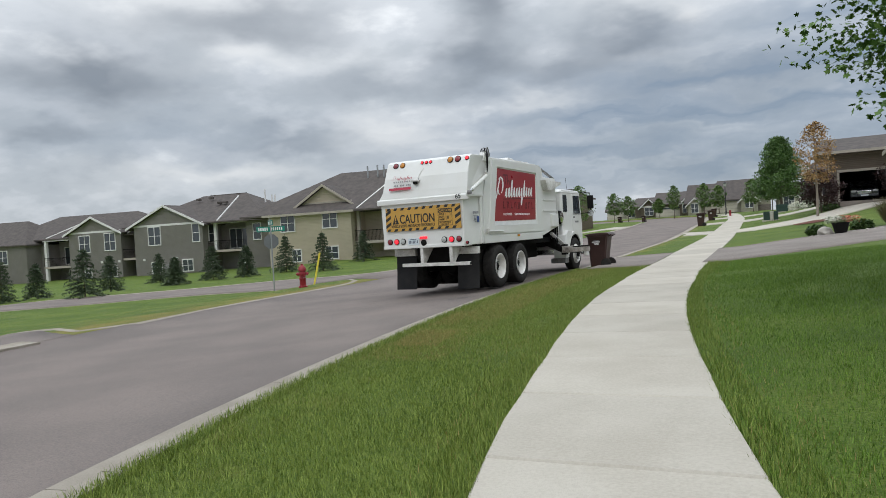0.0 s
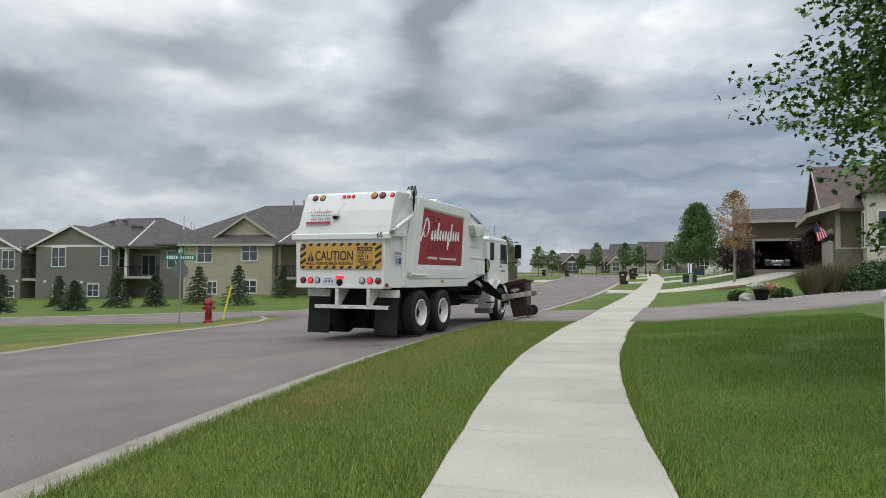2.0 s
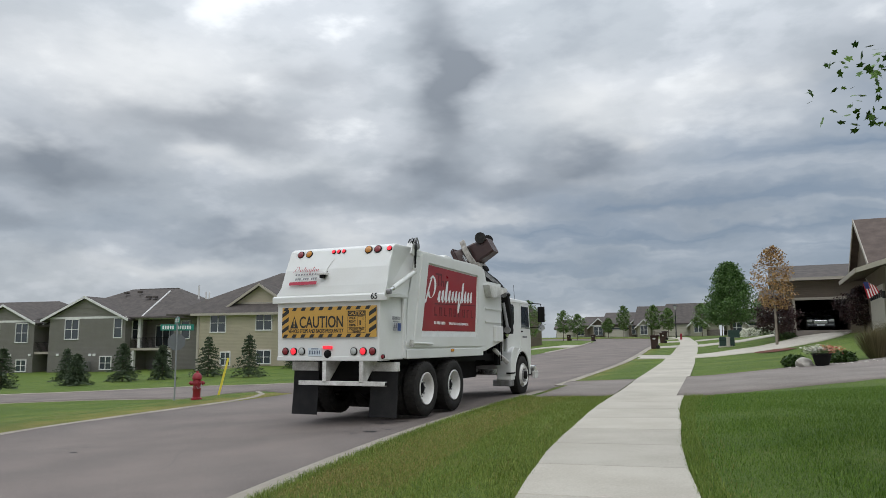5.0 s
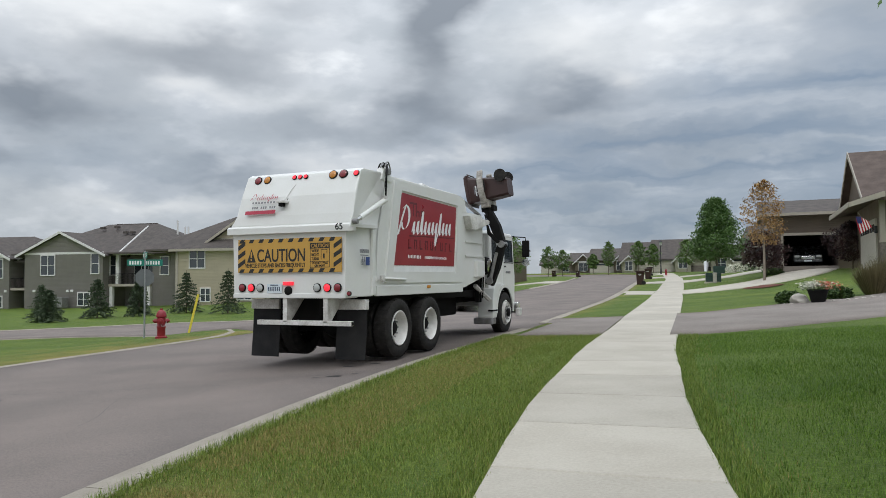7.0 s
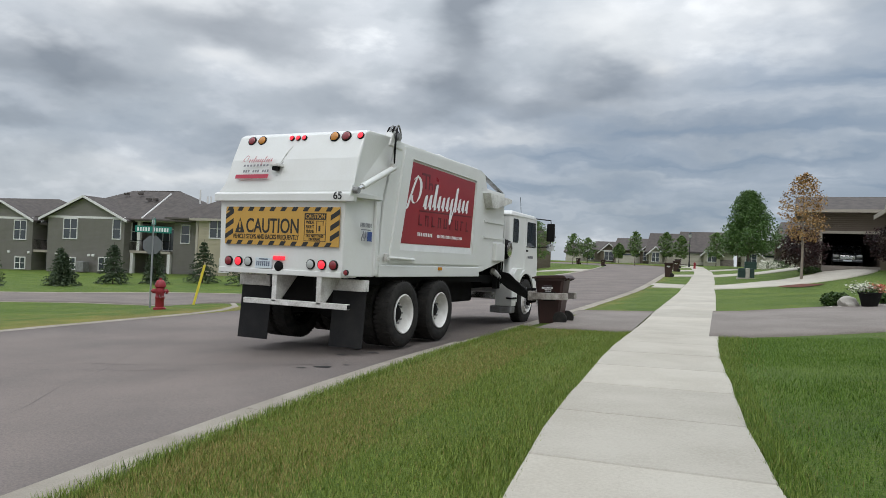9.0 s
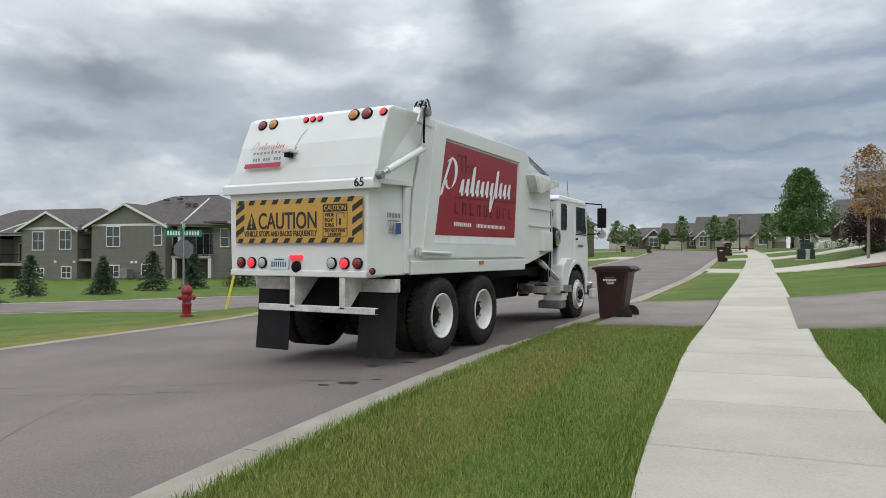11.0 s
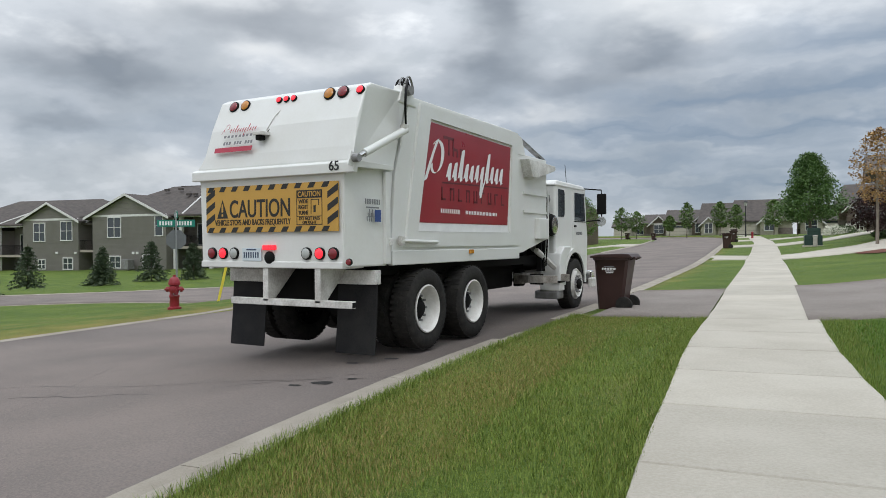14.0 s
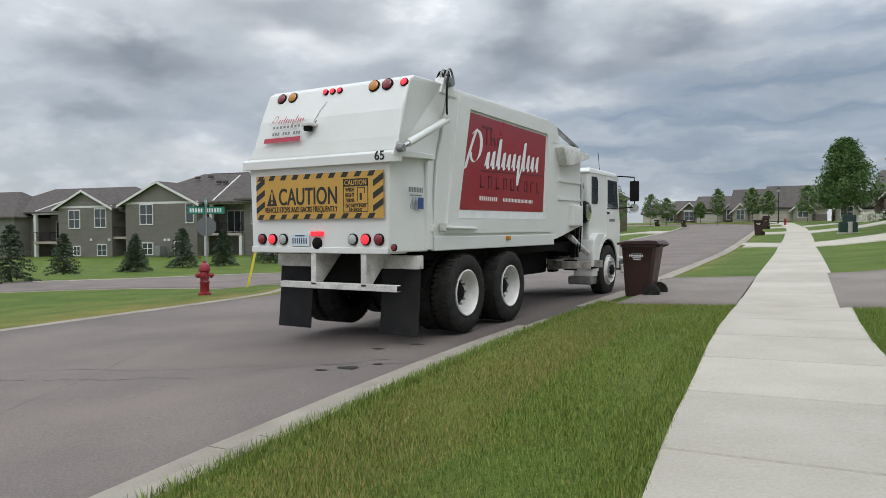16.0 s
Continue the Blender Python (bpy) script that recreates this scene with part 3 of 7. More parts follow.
def build_roads():
    ys = [-60, -45, -35, -28] + [-22 + i for i in range(118)] + [100, 106, 112, 118, 125, 132, 140]
    sheet("road", [(kerb_x(y) - 8.85, y) for y in ys], [(kerb_x(y) - 0.3, y) for y in ys], 0.012, ASPHALT,
          "worn grey asphalt street with fine cracks and oil spots", "road", 8)
    # the cross street and the street mouth that leave to the other side
    near = rounded([(-7.2, 8.2), (-9.0, 8.8), (-13.4, 12.0), (-19.7, 15.2), (-24.5, 14.6), (-31.5, 8.9), (-48, -9), (-80, -40)])
    far = rounded([(-8.4, 33), (-10.5, 28.0), (-15.5, 26.4), (-22, 25.2), (-27.5, 23.3), (-34, 13.5), (-53, -6), (-84, -36)])
    sheet("cross_street", near, far, 0.03, ASPHALT, "grey asphalt cross street behind a grass island", "road", 8)
    n2 = rounded([(-6.65, -5.3), (-7.9, -5.0), (-9.4, -4.4), (-15.1, -2.2), (-24, 0.2), (-34, 2.0)])
    f2 = rounded([(-4.2, -14.2), (-6.5, -13.0), (-11, -10.5), (-18, -8.0), (-26, -5.5), (-36, -3.5)])
    sheet("side_street", n2, f2, 0.016, ASPHALT, "grey asphalt side street mouth", "road", 8)

    def gut(x, y):
        return road_z(y) + 0.045 * (x - kerb_x(y))

    build_kerb([(kerb_x(y), y) for y in [-26 + 0.5 * i for i in range(62)]], 1, "pale concrete kerb and gutter along the lawn strip", gut, lambda x, y: gut(x, y) + 0.13)
    build_kerb([(kerb_x(y), y) for y in [5.2 + 0.5 * i for i in range(10)]], 1, "dropped concrete kerb at a driveway", gut, lambda x, y: gut(x, y) + 0.05)
    build_kerb([(kerb_x(y), y) for y in [10.4 + 0.5 * i for i in range(160)]], 1, "pale concrete kerb and gutter along the street", gut, lambda x, y: gut(x, y) + 0.11, 3.0)
    build_kerb([(kerb_x(y) - 9.15, y) for y in [-15 + 0.5 * i for i in range(22)]], -1, "flush concrete gutter across a street mouth", lambda x, y: land(x, y) + 0.02, lambda x, y: land(x, y) + 0.05)
    isl = rounded([(-16, -1.9), (-9.4, -4.0), (-6.7, -5.0), (-7.2, -2.4), (-7.75, 0), (-8.0, 3.5), (-8.1, 6.0), (-9.0, 8.5), (-13.4, 11.7), (-19.7, 14.9), (-24.5, 14.3), (-31.5, 8.6), (-40, -1)])
    build_kerb(isl, -1, "pale concrete kerb round a grass island", lambda x, y: land(x, y) - 0.10, lambda x, y: land(x, y) + 0.02)
    fk = rounded([(-54, -7), (-34.2, 13.8), (-27.7, 23.6), (-22, 25.5), (-15.5, 26.7), (-10.6, 28.3), (-9.3, 33), (-10.8, 45), (-12.7, 64), (-14.9, 80), (-17.5, 94)])
    build_kerb(fk, -1, "pale concrete kerb along the far verge", lambda x, y: land(x, y) - 0.06, lambda x, y: land(x, y) + 0.05, 3.0)
    # driveways: aprons to the street and the drives beyond the pavement
    for y0, y1, y2, y3, run in ((5.0, 10.0, 4.9, 10.8, 0), (29.6, 34.2, 29.0, 33.0, 1), (46.2, 50.6, 46.8, 52.2, 2), (63.5, 68, 65, 70, 3), (79, 83, 80, 84, 4)):
        e = 0.9 if run == 0 else 0.4
        left = [(kerb_x(y0) + 0.0 + (kerb_x(y2) + walk_l(y2) - kerb_x(y0)) * i / 6, y0 + (y2 - y0) * i / 6 - e * (1 - i / 6) ** 2 * 0.3) for i in range(7)]
        right = [(kerb_x(y1) + 0.0 + (kerb_x(y3) + walk_l(y3) - kerb_x(y1)) * i / 6, y1 + (y3 - y1) * i / 6 + e * (1 - i / 6) ** 2 * 0.3) for i in range(7)]
        sheet("driveway_apron", left, right, 0.035, CONCRETE if run else DRIVE, "pale concrete driveway apron across the verge" if run else "weathered grey asphalt driveway apron", "driveway")
    drives = (([(4.55, 4.7), (6.5, 5.6), (9, 7.2), (12, 11), (16, 17)], [(4.05, 11.7), (6.9, 13.8), (9.4, 15.6), (12.5, 19.5), (16, 26)]),
              ([(2.75, 28.8), (5.0, 30.6), (8.0, 33.2), (10.6, 38), (11.4, 45.5)], [(2.4, 33.0), (4.6, 37.2), (6.6, 40.6), (7.6, 43), (8.1, 45.5)]),
              ([(1.3, 46.4), (3.0, 49.5), (6.5, 54), (10, 60)], [(0.75, 52.2), (2.4, 55), (5.0, 59), (8, 66)]),
              ([(-0.45, 65), (1.5, 68), (5, 74), (8, 80)], [(-0.95, 70), (1.0, 73), (3.5, 78), (6, 84)]))
    for k, (l, r) in enumerate(drives):
        sheet("driveway", rounded(l), rounded(r), 0.035, CONCRETE if k else DRIVE, "pale concrete driveway sloping up to a house" if k else "weathered grey asphalt driveway beside a planting bed", "driveway")
    left = rounded([(-12.2, 62), (-14.5, 64), (-19, 67), (-28, 70)])
    right = rounded([(-13.2, 71), (-15.5, 72.5), (-20, 75), (-28, 78)])
    sheet("driveway", left, right, 0.05, CONCRETE, "pale concrete driveway across the far verge", "driveway")


def build_pavement():
    """The pavement, slab by slab."""
    root = thing("pavement", "pale concrete pavement of square broom-finished slabs", "pavement", kind="structure")
    y, i = -17.2, 0
    while y < 100:
        run = 1.46 if y < 40 else 2.92
        y1 = y + run - 0.016
        bm = bmesh.new()
        tops, lows = [], []
        tilt = 0.004 * noise.noise((i * 1.7, 0.3, 0))
        for yy in (y, (y + y1) / 2, y1):
            for s in (0, 1):
                k = kerb_x(yy)
                x = k + walk_l(yy) + s * walk_w(yy)
                z = land(x, yy) + 0.03 + tilt * (1 if yy == y else -1)
                tops.append(bm.verts.new((x, yy, z)))
                lows.append(bm.verts.new((x, yy, z - 0.15)))
        for a in (0, 2):
            bm.faces.new((tops[a], tops[a + 1], tops[a + 3], tops[a + 2]))
        ring = (0, 1, 3, 5, 4, 2)
        for a, b in zip(ring, ring[1:] + ring[:1]):
            bm.faces.new((tops[a], tops[b], lows[b], lows[a]))
        edges = [e for e in bm.edges if all(v in tops for v in e.verts) and len(e.link_faces) == 2 and not all(f.verts[0] in tops and f.verts[1] in tops and f.verts[2] in tops for f in e.link_faces)]
        bmesh.ops.bevel(bm, geom=edges, offset=0.013, segments=1, affect="EDGES")
        part("slab", bm, CONCRETE, root)
        y += run
        i += 1


build_ground()
build_roads()
build_pavement()

# ---- the refuse lorry ----
BIN_ROWS = [  # time, base x, base z, lean: the bin's ride on the arm
    (0.0, 1.36, 0.075, 0), (0.5, 1.34, 0.08, -1), (0.8, 1.30, 0.09, -2), (1.0, 1.20, 0.115, -2), (1.5, 1.20, 0.105, -3), (1.8, 1.23, 0.14, -5), (2.0, 1.30, 0.20, -10),
    (2.25, 1.50, 0.70, -26), (2.5, 1.60, 1.32, -43), (2.75, 1.56, 2.08, -59), (3.0, 1.43, 2.71, -74), (3.25, 1.02, 3.38, -88), (3.5, 0.52, 3.76, -101), (3.75, 0.05, 3.95, -113),
    (4.1, -0.14, 3.98, -118), (5.0, -0.15, 3.98, -119), (6.0, -0.14, 3.97, -118), (6.5, -0.08, 3.99, -116), (6.75, 0.32, 3.88, -109), (7.0, 0.78, 3.61, -98), (7.25, 1.20, 3.12, -84),
    (7.5, 1.45, 2.55, -68), (7.75, 1.60, 1.90, -55), (8.0, 1.56, 1.28, -43), (8.25, 1.42, 0.68, -28), (8.5, 1.25, 0.28, -14), (8.7, 1.20, 0.15, -6), (9.0, 1.25, 0.09, -2), (9.3, 1.355, 0.075, 0), (16.0, 1.355, 0.075, 0)]
BIN_Y = 6.42
LORRY_ROWS = [(0, 0), (14.3, 0), (14.75, 0.01), (15.0, 0.03), (15.25, 0.07), (15.5, 0.14), (15.75, 0.245), (16.0, 0.38)]
CX = -1.02  # the lorry's middle


def wheel(parent, x, y, z, out, radius=0.525, width=0.27, dish=0.17, front=False, painted=True):
    """A road wheel; out is +1 where its outer face looks to +x."""
    w = new("wheel")
    w.parent, w.matrix_basis = parent, pose(x, y, z, 0, 0, 0 if out > 0 else 180)
    r = radius
    prof = [(0.31, -width), (r - 0.05, -width - 0.005), (r - 0.012, -width + 0.025), (r, -width + 0.06), (r, -0.06), (r - 0.012, -0.025), (r - 0.05, 0.0), (r - 0.13, 0.012), (0.33, -0.012), (0.30, -0.035), (0.30, -width)]
    part("tyre", lathe(prof, "x", 40), RUBBER, w, smooth=True)
    bm = bmesh.new()
    for k in range(44):
        a = 2 * math.pi * k / 44
        for s in (0, 1):
            m = Matrix.Rotation(a + s * 0.07, 4, "X")
            b2 = box(-0.13 * (1 + s) , -0.02 - 0.13 * s, -0.021, 0.021, r - 0.012, r + 0.003)
            b2.transform(m)
            tmp = bpy.data.meshes.new("t")
            b2.to_mesh(tmp)
            b2.free()
            bm.from_mesh(tmp)
            bpy.data.meshes.remove(tmp)
    part("tread", bm, RUBBER, w)
    d = 0.02 if front else -dish
    rim = [(0.305, -0.03), (0.315, -0.005), (0.30, 0.004), (0.283, -0.02), (0.272, -0.06), (0.262, d + 0.03), (0.235, d), (0.17, d - 0.005), (0.165, d - 0.03)]
    # inner rims go black to carry the shade beneath the body
    part("rim", lathe(rim, "x", 32, cap=False), RIM_WHITE if painted else BLACK, w, "white painted steel rim" if painted else "inner rim coloured black for the shade under the lorry", smooth=True)
    part("wheel_centre", lathe([(0.172, d - 0.004), (0.15, d + 0.015 if front else d - 0.02), (0.0, d + 0.02 if front else d - 0.02)], "x", 24), GREY_STEEL if front else BLACK, w, smooth=True)
    part("hub", lathe([(0.105, d - 0.02), (0.10, d + 0.06), (0.07, d + 0.08), (0.0, d + 0.085)], "x", 16), BLACK, w, smooth=True)
    nut = part("wheel_nut", lathe([(0.018, d - 0.03), (0.018, d + 0.045), (0.0, d + 0.05)], "x", 6), GREY_STEEL, w)
    for k in range(10):
        a = 2 * math.pi * k / 10
        spot = Matrix.Translation((0, 0.168 * math.cos(a), 0.168 * math.sin(a)))
        if k:
            shared("wheel_nut", nut, w, spot)
        else:
            nut.matrix_basis = spot
    return w


def round_lamp(parent, x, y, z, r, lens, name="lamp", tilt=0.0):
    o = new(name)
    o.parent, o.matrix_basis = parent, pose(x, y, z, tilt, 0, 0)
    part("grommet", lathe([(r * 1.2, 0.01), (r * 1.2, -0.012), (r * 1.0, -0.018), (0, -0.012)], "y", 20), BLACK, o, smooth=True)
    part("lens", lathe([(r, -0.005), (r, -0.02), (r * 0.8, -0.03), (0, -0.034)], "y", 20), lens, o, smooth=True)


def bars(name, parent, mat, m, items, depth=0.003):
    """Plain printed bars, each x0, x1, y0, y1 on the plane of m."""
    for x0, x1, y0, y1 in items:
        part(name, box(x0, x1, y0, y1, 0, depth), mat, parent).matrix_basis = m


def script_shape(width, weight=1.0):
    """A plain brush-script mark, no letters: a tall first bow beside a spine, then a running line of slanted strokes of mixed heights."""
    runs = [[(0.075 - 0.075 * f, 0.165 - 0.175 * f + 0.012 * math.sin(3.1 * f)) for f in [k / 14 for k in range(15)]]]
    bow = []
    for k in range(49):
        f = k / 48
        a = math.radians(150 - 330 * f)
        bow.append((0.085 + 0.055 * math.cos(a) + 0.01 * f, 0.115 - 0.055 * f + (0.055 - 0.005 * f) * math.sin(a)))
    runs.append(bow)
    heights = (0.07, 0.075, 0.135, 0.075, 0.07, 0.075, 0.07, 0.135, 0.075, 0.07, 0.072)
    line = []
    for k, h in enumerate(heights):
        x = 0.215 + 0.066 * k
        low = -0.07 if k == 6 else 0.0
        line += [(x + 0.016 * f, 0.01 + (h - 0.01) * f) for f in (0.0, 0.4, 0.8, 1.0)]
        line += [(x + 0.022, h * 0.97)]
        line += [(x + 0.022 + 0.004 * f, h * (1 - f) + low * f) for f in (0.15, 0.5, 0.85)]
        line += [(x + 0.034, low - 0.004), (x + 0.046, low * 0.5 + 0.004)]
    runs.append(line)
    bm = bmesh.new()
    for j, pts in enumerate(runs):
        prev = None
        for k, (x, y) in enumerate(pts):
            x0, y0 = pts[max(k - 1, 0)]
            x1, y1 = pts[min(k + 1, len(pts) - 1)]
            d = Vector((x1 - x0, y1 - y0))
            # the brush is broad on down strokes
            w = weight * (0.0072 + (0.0085 if d.y < 0 else 0.004) * abs(d.y) / (d.length + 1e-6))
            y *= 1.22
            xs = x + 0.30 * y
            lift = 4e-5 * k + 0.002 * j
            pair = (bm.verts.new(((xs - w) * width, (y - w * 0.35) * width, lift)), bm.verts.new(((xs + w) * width, (y + w * 0.35) * width, lift)))
            if prev:
                bm.faces.new((prev[0], pair[0], pair[1], prev[1]))
            prev = pair
    return bm


def build_lorry():
    t = thing("refuse_lorry", "white side-loading refuse lorry with red side panel at the kerb", "garbage truck")
    xl, xr = -2.24, 0.20
    # tailgate
    gate = [(0.0, 1.08), (0.66, 1.08), (0.80, 2.2), (1.12, 3.16), (1.0, 3.22), (0.40, 3.22), (0.30, 3.17), (0.12, 2.78), (0.03, 2.45), (0.0, 2.30), (0.0, 2.1)]
    bm = prism(gate, "x", xl, xr)
    # the rear corners are drawn in below the ledge
    for v in bm.verts:
        if v.co.y < 0.02 and v.co.z < 2.15:
            v.co.x += 0.07 if v.co.x < CX else -0.15
        if v.co.z > 2.4 and v.co.y < 0.5:
            v.co.x += 0.12 if v.co.x < CX else -0.03
    tail = part("tailgate", bm, WHITE, t, "white pressed-steel tailgate")
    md = tail.modifiers.new("soft", "BEVEL")
    md.width, md.segments, md.limit_method = 0.018, 2, "ANGLE"
    part("ledge", prism([(-0.07, 2.14), (-0.07, 2.25), (-0.02, 2.28), (0.75, 2.28), (0.75, 2.22), (0.02, 2.20), (0.0, 2.14)], "x", xl - 0.03, xr + 0.045, 0.008), WHITE, t)
    part("side_rib", box(xr - 0.02, xr + 0.03, 0.60, 0.70, 1.10, 2.2, 0.01), WHITE, t)
    part("side_rib", box(xl - 0.03, xl + 0.02, 0.60, 0.70, 1.10, 2.2, 0.01), WHITE, t)
    part("bottom_beam", box(xl + 0.07, xr - 0.15, -0.02, 0.4, 1.06, 1.14, 0.012), WHITE, t)
    # warning board
    board = new("warning_board")
    board.parent, board.matrix_basis = t, pose(0.008, -0.03, 1.49, 90, 0, 0)
    W, H = 2.06, 0.565
    part("backing", box(-W, 0, 0, H, -0.006, 0.006), AMBER_SIGN, board, "amber warning board with black hazard stripes")
    for y0, y1 in ((0.0, 0.062), (H - 0.062, H)):
        x = -W + 0.02
        while x < -0.10:
            part("hazard_stripe", prism([(x, y0), (x + 0.085, y0), (x + 0.125, y1), (x + 0.04, y1)], "z", 0.006, 0.009), DECAL_BLACK, board)
            x += 0.20
    for x0, x1 in ((-W + 0.0, -W + 0.15), (-0.15, 0.0)):
        for k in range(3):
            y = 0.075 + 0.15 * k
            outline = [(x0, y), (x1, y + 0.09), (x1, y + 0.165), (x0, y + 0.075)]
            part("hazard_stripe", prism(outline, "z", 0.006, 0.009), DECAL_BLACK, board)
    lettering("word", "CAUTION", 0.30, DECAL_BLACK, board, pose(-1.175, 0.275, 0.008), 0.96)
    lettering("word", "VEHICLE STOPS AND BACKS FREQUENTLY", 0.098, DECAL_BLACK, board, pose(-1.30, 0.118, 0.008), 1.22)
    bm = prism([(-1.87, 0.175), (-1.69, 0.175), (-1.78, 0.40)], "z", 0.006, 0.010)
    part("warning_triangle", bm, DECAL_BLACK, board)
    part("mark", prism([(-1.795, 0.25), (-1.765, 0.25), (-1.768, 0.35), (-1.792, 0.35)], "z", 0.009, 0.012, bm=box(-1.793, -1.767, 0.20, 0.23, 0.009, 0.012)), AMBER_SIGN, board)
    frame_items = [(-0.60, -0.225, 0.075, 0.083), (-0.60, -0.225, 0.47, 0.478), (-0.60, -0.592, 0.075, 0.478), (-0.233, -0.225, 0.075, 0.478), (-0.60, -0.225, 0.385, 0.47), (-0.60, -0.225, 0.172, 0.178)]
    bars("small_panel", board, DECAL_BLACK, pose(0, 0, 0.006), frame_items)
    lettering("word", "CAUTION", 0.085, AMBER_SIGN, board, pose(-0.412, 0.428, 0.010), 0.33)
    for k, wd in enumerate(("WIDE", "RIGHT", "TURNS")):
        lettering("word", wd, 0.066, DECAL_BLACK, board, pose(-0.50, 0.345 - 0.065 * k, 0.008), 0.14)
    lettering("word", "DO NOT PASS", 0.055, DECAL_BLACK, board, pose(-0.412, 0.148, 0.008), 0.30)
    lettering("word", "ON RIGHT", 0.05, DECAL_BLACK, board, pose(-0.412, 0.103, 0.008), 0.2)
    bars("turn_mark", board, DECAL_BLACK, pose(0, 0, 0.006), [(-0.39, -0.382, 0.20, 0.37), (-0.39, -0.27, 0.362, 0.37), (-0.28, -0.27, 0.30, 0.37), (-0.35, -0.32, 0.22, 0.30)])
    # rear lamps
    for x, lens in ((-1.98, RED_LENS), (-1.79, RED_LIT), (-1.605, CLEAR_LENS), (-0.47, CLEAR_LENS), (-0.275, RED_LIT), (-0.08, RED_LENS)):
        round_lamp(t, x, -0.012, 1.235, 0.06, lens, "tail_lamp")
    round_lamp(t, 0.115, 0.02, 1.14, 0.034, RED_LENS, "marker_lamp")
    part("stop_lamp", box(-1.13, -0.93, -0.04, 0.0, 1.275, 1.335, 0.012), RED_LIT, t, "lit red stop lamp")
    round_lamp(t, -1.035, -0.01, 1.185, 0.062, BLACK, "horn")
    plate = part("number_plate", box(-1.46, -1.155, -0.025, -0.012, 1.145, 1.30, 0.003), PLATE, t, "pale blue number plate with dark bars")
    bars("plate_bar", plate, PLATE_INK, pose(-1.31, -0.026, 1.215, 90), [(-0.125 + 0.037 * k, -0.108 + 0.037 * k, -0.035, 0.035) for k in range(7)])
    bars("plate_bar", plate, PLATE_INK, pose(-1.31, -0.026, 1.28, 90), [(-0.08, 0.08, -0.008, 0.008)])
    # lamps along the top of the tailgate
    for x, r, lens in ((-1.86, 0.062, RED_LENS), (-1.665, 0.062, AMBER_LENS), (-1.105, 0.035, RED_LIT), (-0.99, 0.035, RED_LIT), (-0.875, 0.035, RED_LIT), (-0.335, 0.066, AMBER_LENS), (-0.135, 0.066, RED_LENS), (0.11, 0.045, RED_LIT)):
        round_lamp(t, x, 0.265, 3.115 if x > -1.5 else 3.10, r, lens, "top_lamp", -20)
    # print on the upper tailgate
    up = pose(-1.93, 0.052, 2.64, 70, 0, 0)
    sc = part("script_mark", script_shape(0.62, 0.55), DECAL_RED, t, "red script mark")
    sc.matrix_basis = up @ pose(0.04, 0.10, 0.012)
    bars("printed_bar", t, DECAL_GREY, up @ pose(0, 0, 0.012), [(0.10 + 0.062 * k, 0.135 + 0.062 * k, 0.03, 0.062) for k in range(9)] + [(0.12 + 0.045 * k, 0.15 + 0.045 * k, -0.07, -0.028) for k in range(11) if k not in (3, 7)])
    bars("printed_bar", t, DECAL_RED, up @ pose(0, 0, 0.012), [(0.0, 0.62, -0.17, -0.105)])
    lettering("fleet_number", "65", 0.15, DECAL_BLACK, t, pose(-0.02, -0.074, 2.215, 90, 0, 0))
    part("camera_cable", tube([(-1.0, 0.27, 3.06), (-1.09, 0.16, 2.90), (-1.18, 0.09, 2.71)], 0.005, 6), WHITE_WORN, t)
    cam_box = part("camera_housing", box(-1.26, -1.10, -0.05, 0.12, 2.66, 2.70, 0.006), WHITE_WORN, t)
    part("lens_block", box(-1.23, -1.15, -0.03, 0.06, 2.60, 2.66, 0.008), BLACK, cam_box)
    part("cable", tube([(-1.15, 0.10, 2.71), (-1.02, 0.20, 2.92), (-0.96, 0.27, 3.06)], 0.007, 6), BLACK, cam_box)
    # stickers on the tailgate's side
    side = pose(xr + 0.006, 0, 0, 90, 0, 90)
    bars("sticker", t, DECAL_GREY, side, [(0.20 + 0.035 * k, 0.222 + 0.035 * k, 1.80, 1.86) for k in range(9)] + [(0.22, 0.48, 1.755, 1.77)])
    bars("sticker", t, DECAL_BLUE, side, [(0.40, 0.52, 1.60, 1.74)])
    bars("sticker", t, DECAL_GREY, side, [(0.235 + 0.022 * k, 0.235 + 0.022 * k + 0.014, 1.60 + 0.05 * (k % 2), 1.66 + 0.04 * (k % 3)) for k in range(6)])
    # ram, hinge and hoses on each side of the tailgate
    for sx, s in ((xr + 0.07, 1),):
        ram = part("tailgate_ram", tube([(sx, 0.10, 2.36), (sx, 0.98, 2.74)], 0.046, 14), WHITE, t, smooth=True)
        part("rod", tube([(sx, -0.06, 2.29), (sx, 0.12, 2.37)], 0.035, 10), CHROME, ram)
        part("pin", lathe([(0.045, -0.05), (0.045, 0.05)], "x", 14, centre=(sx, -0.06, 2.29)), GREY_STEEL, ram)
        part("bracket", prism([(-0.16, 2.21), (0.12, 2.21), (0.05, 2.33), (-0.10, 2.37)], "x", sx - 0.05, sx - 0.03), WHITE, ram)
        hinge = part("hinge", prism([(0.92, 3.08), (1.34, 3.06), (1.26, 3.24), (1.14, 3.33), (1.02, 3.32)], "x", sx - 0.19, sx - 0.05, 0.02), WHITE, t)
        part("pin", lathe([(0.06, -0.14), (0.06, 0.06)], "x", 14, centre=(sx - 0.04, 1.1, 3.24)), GREY_STEEL, hinge)
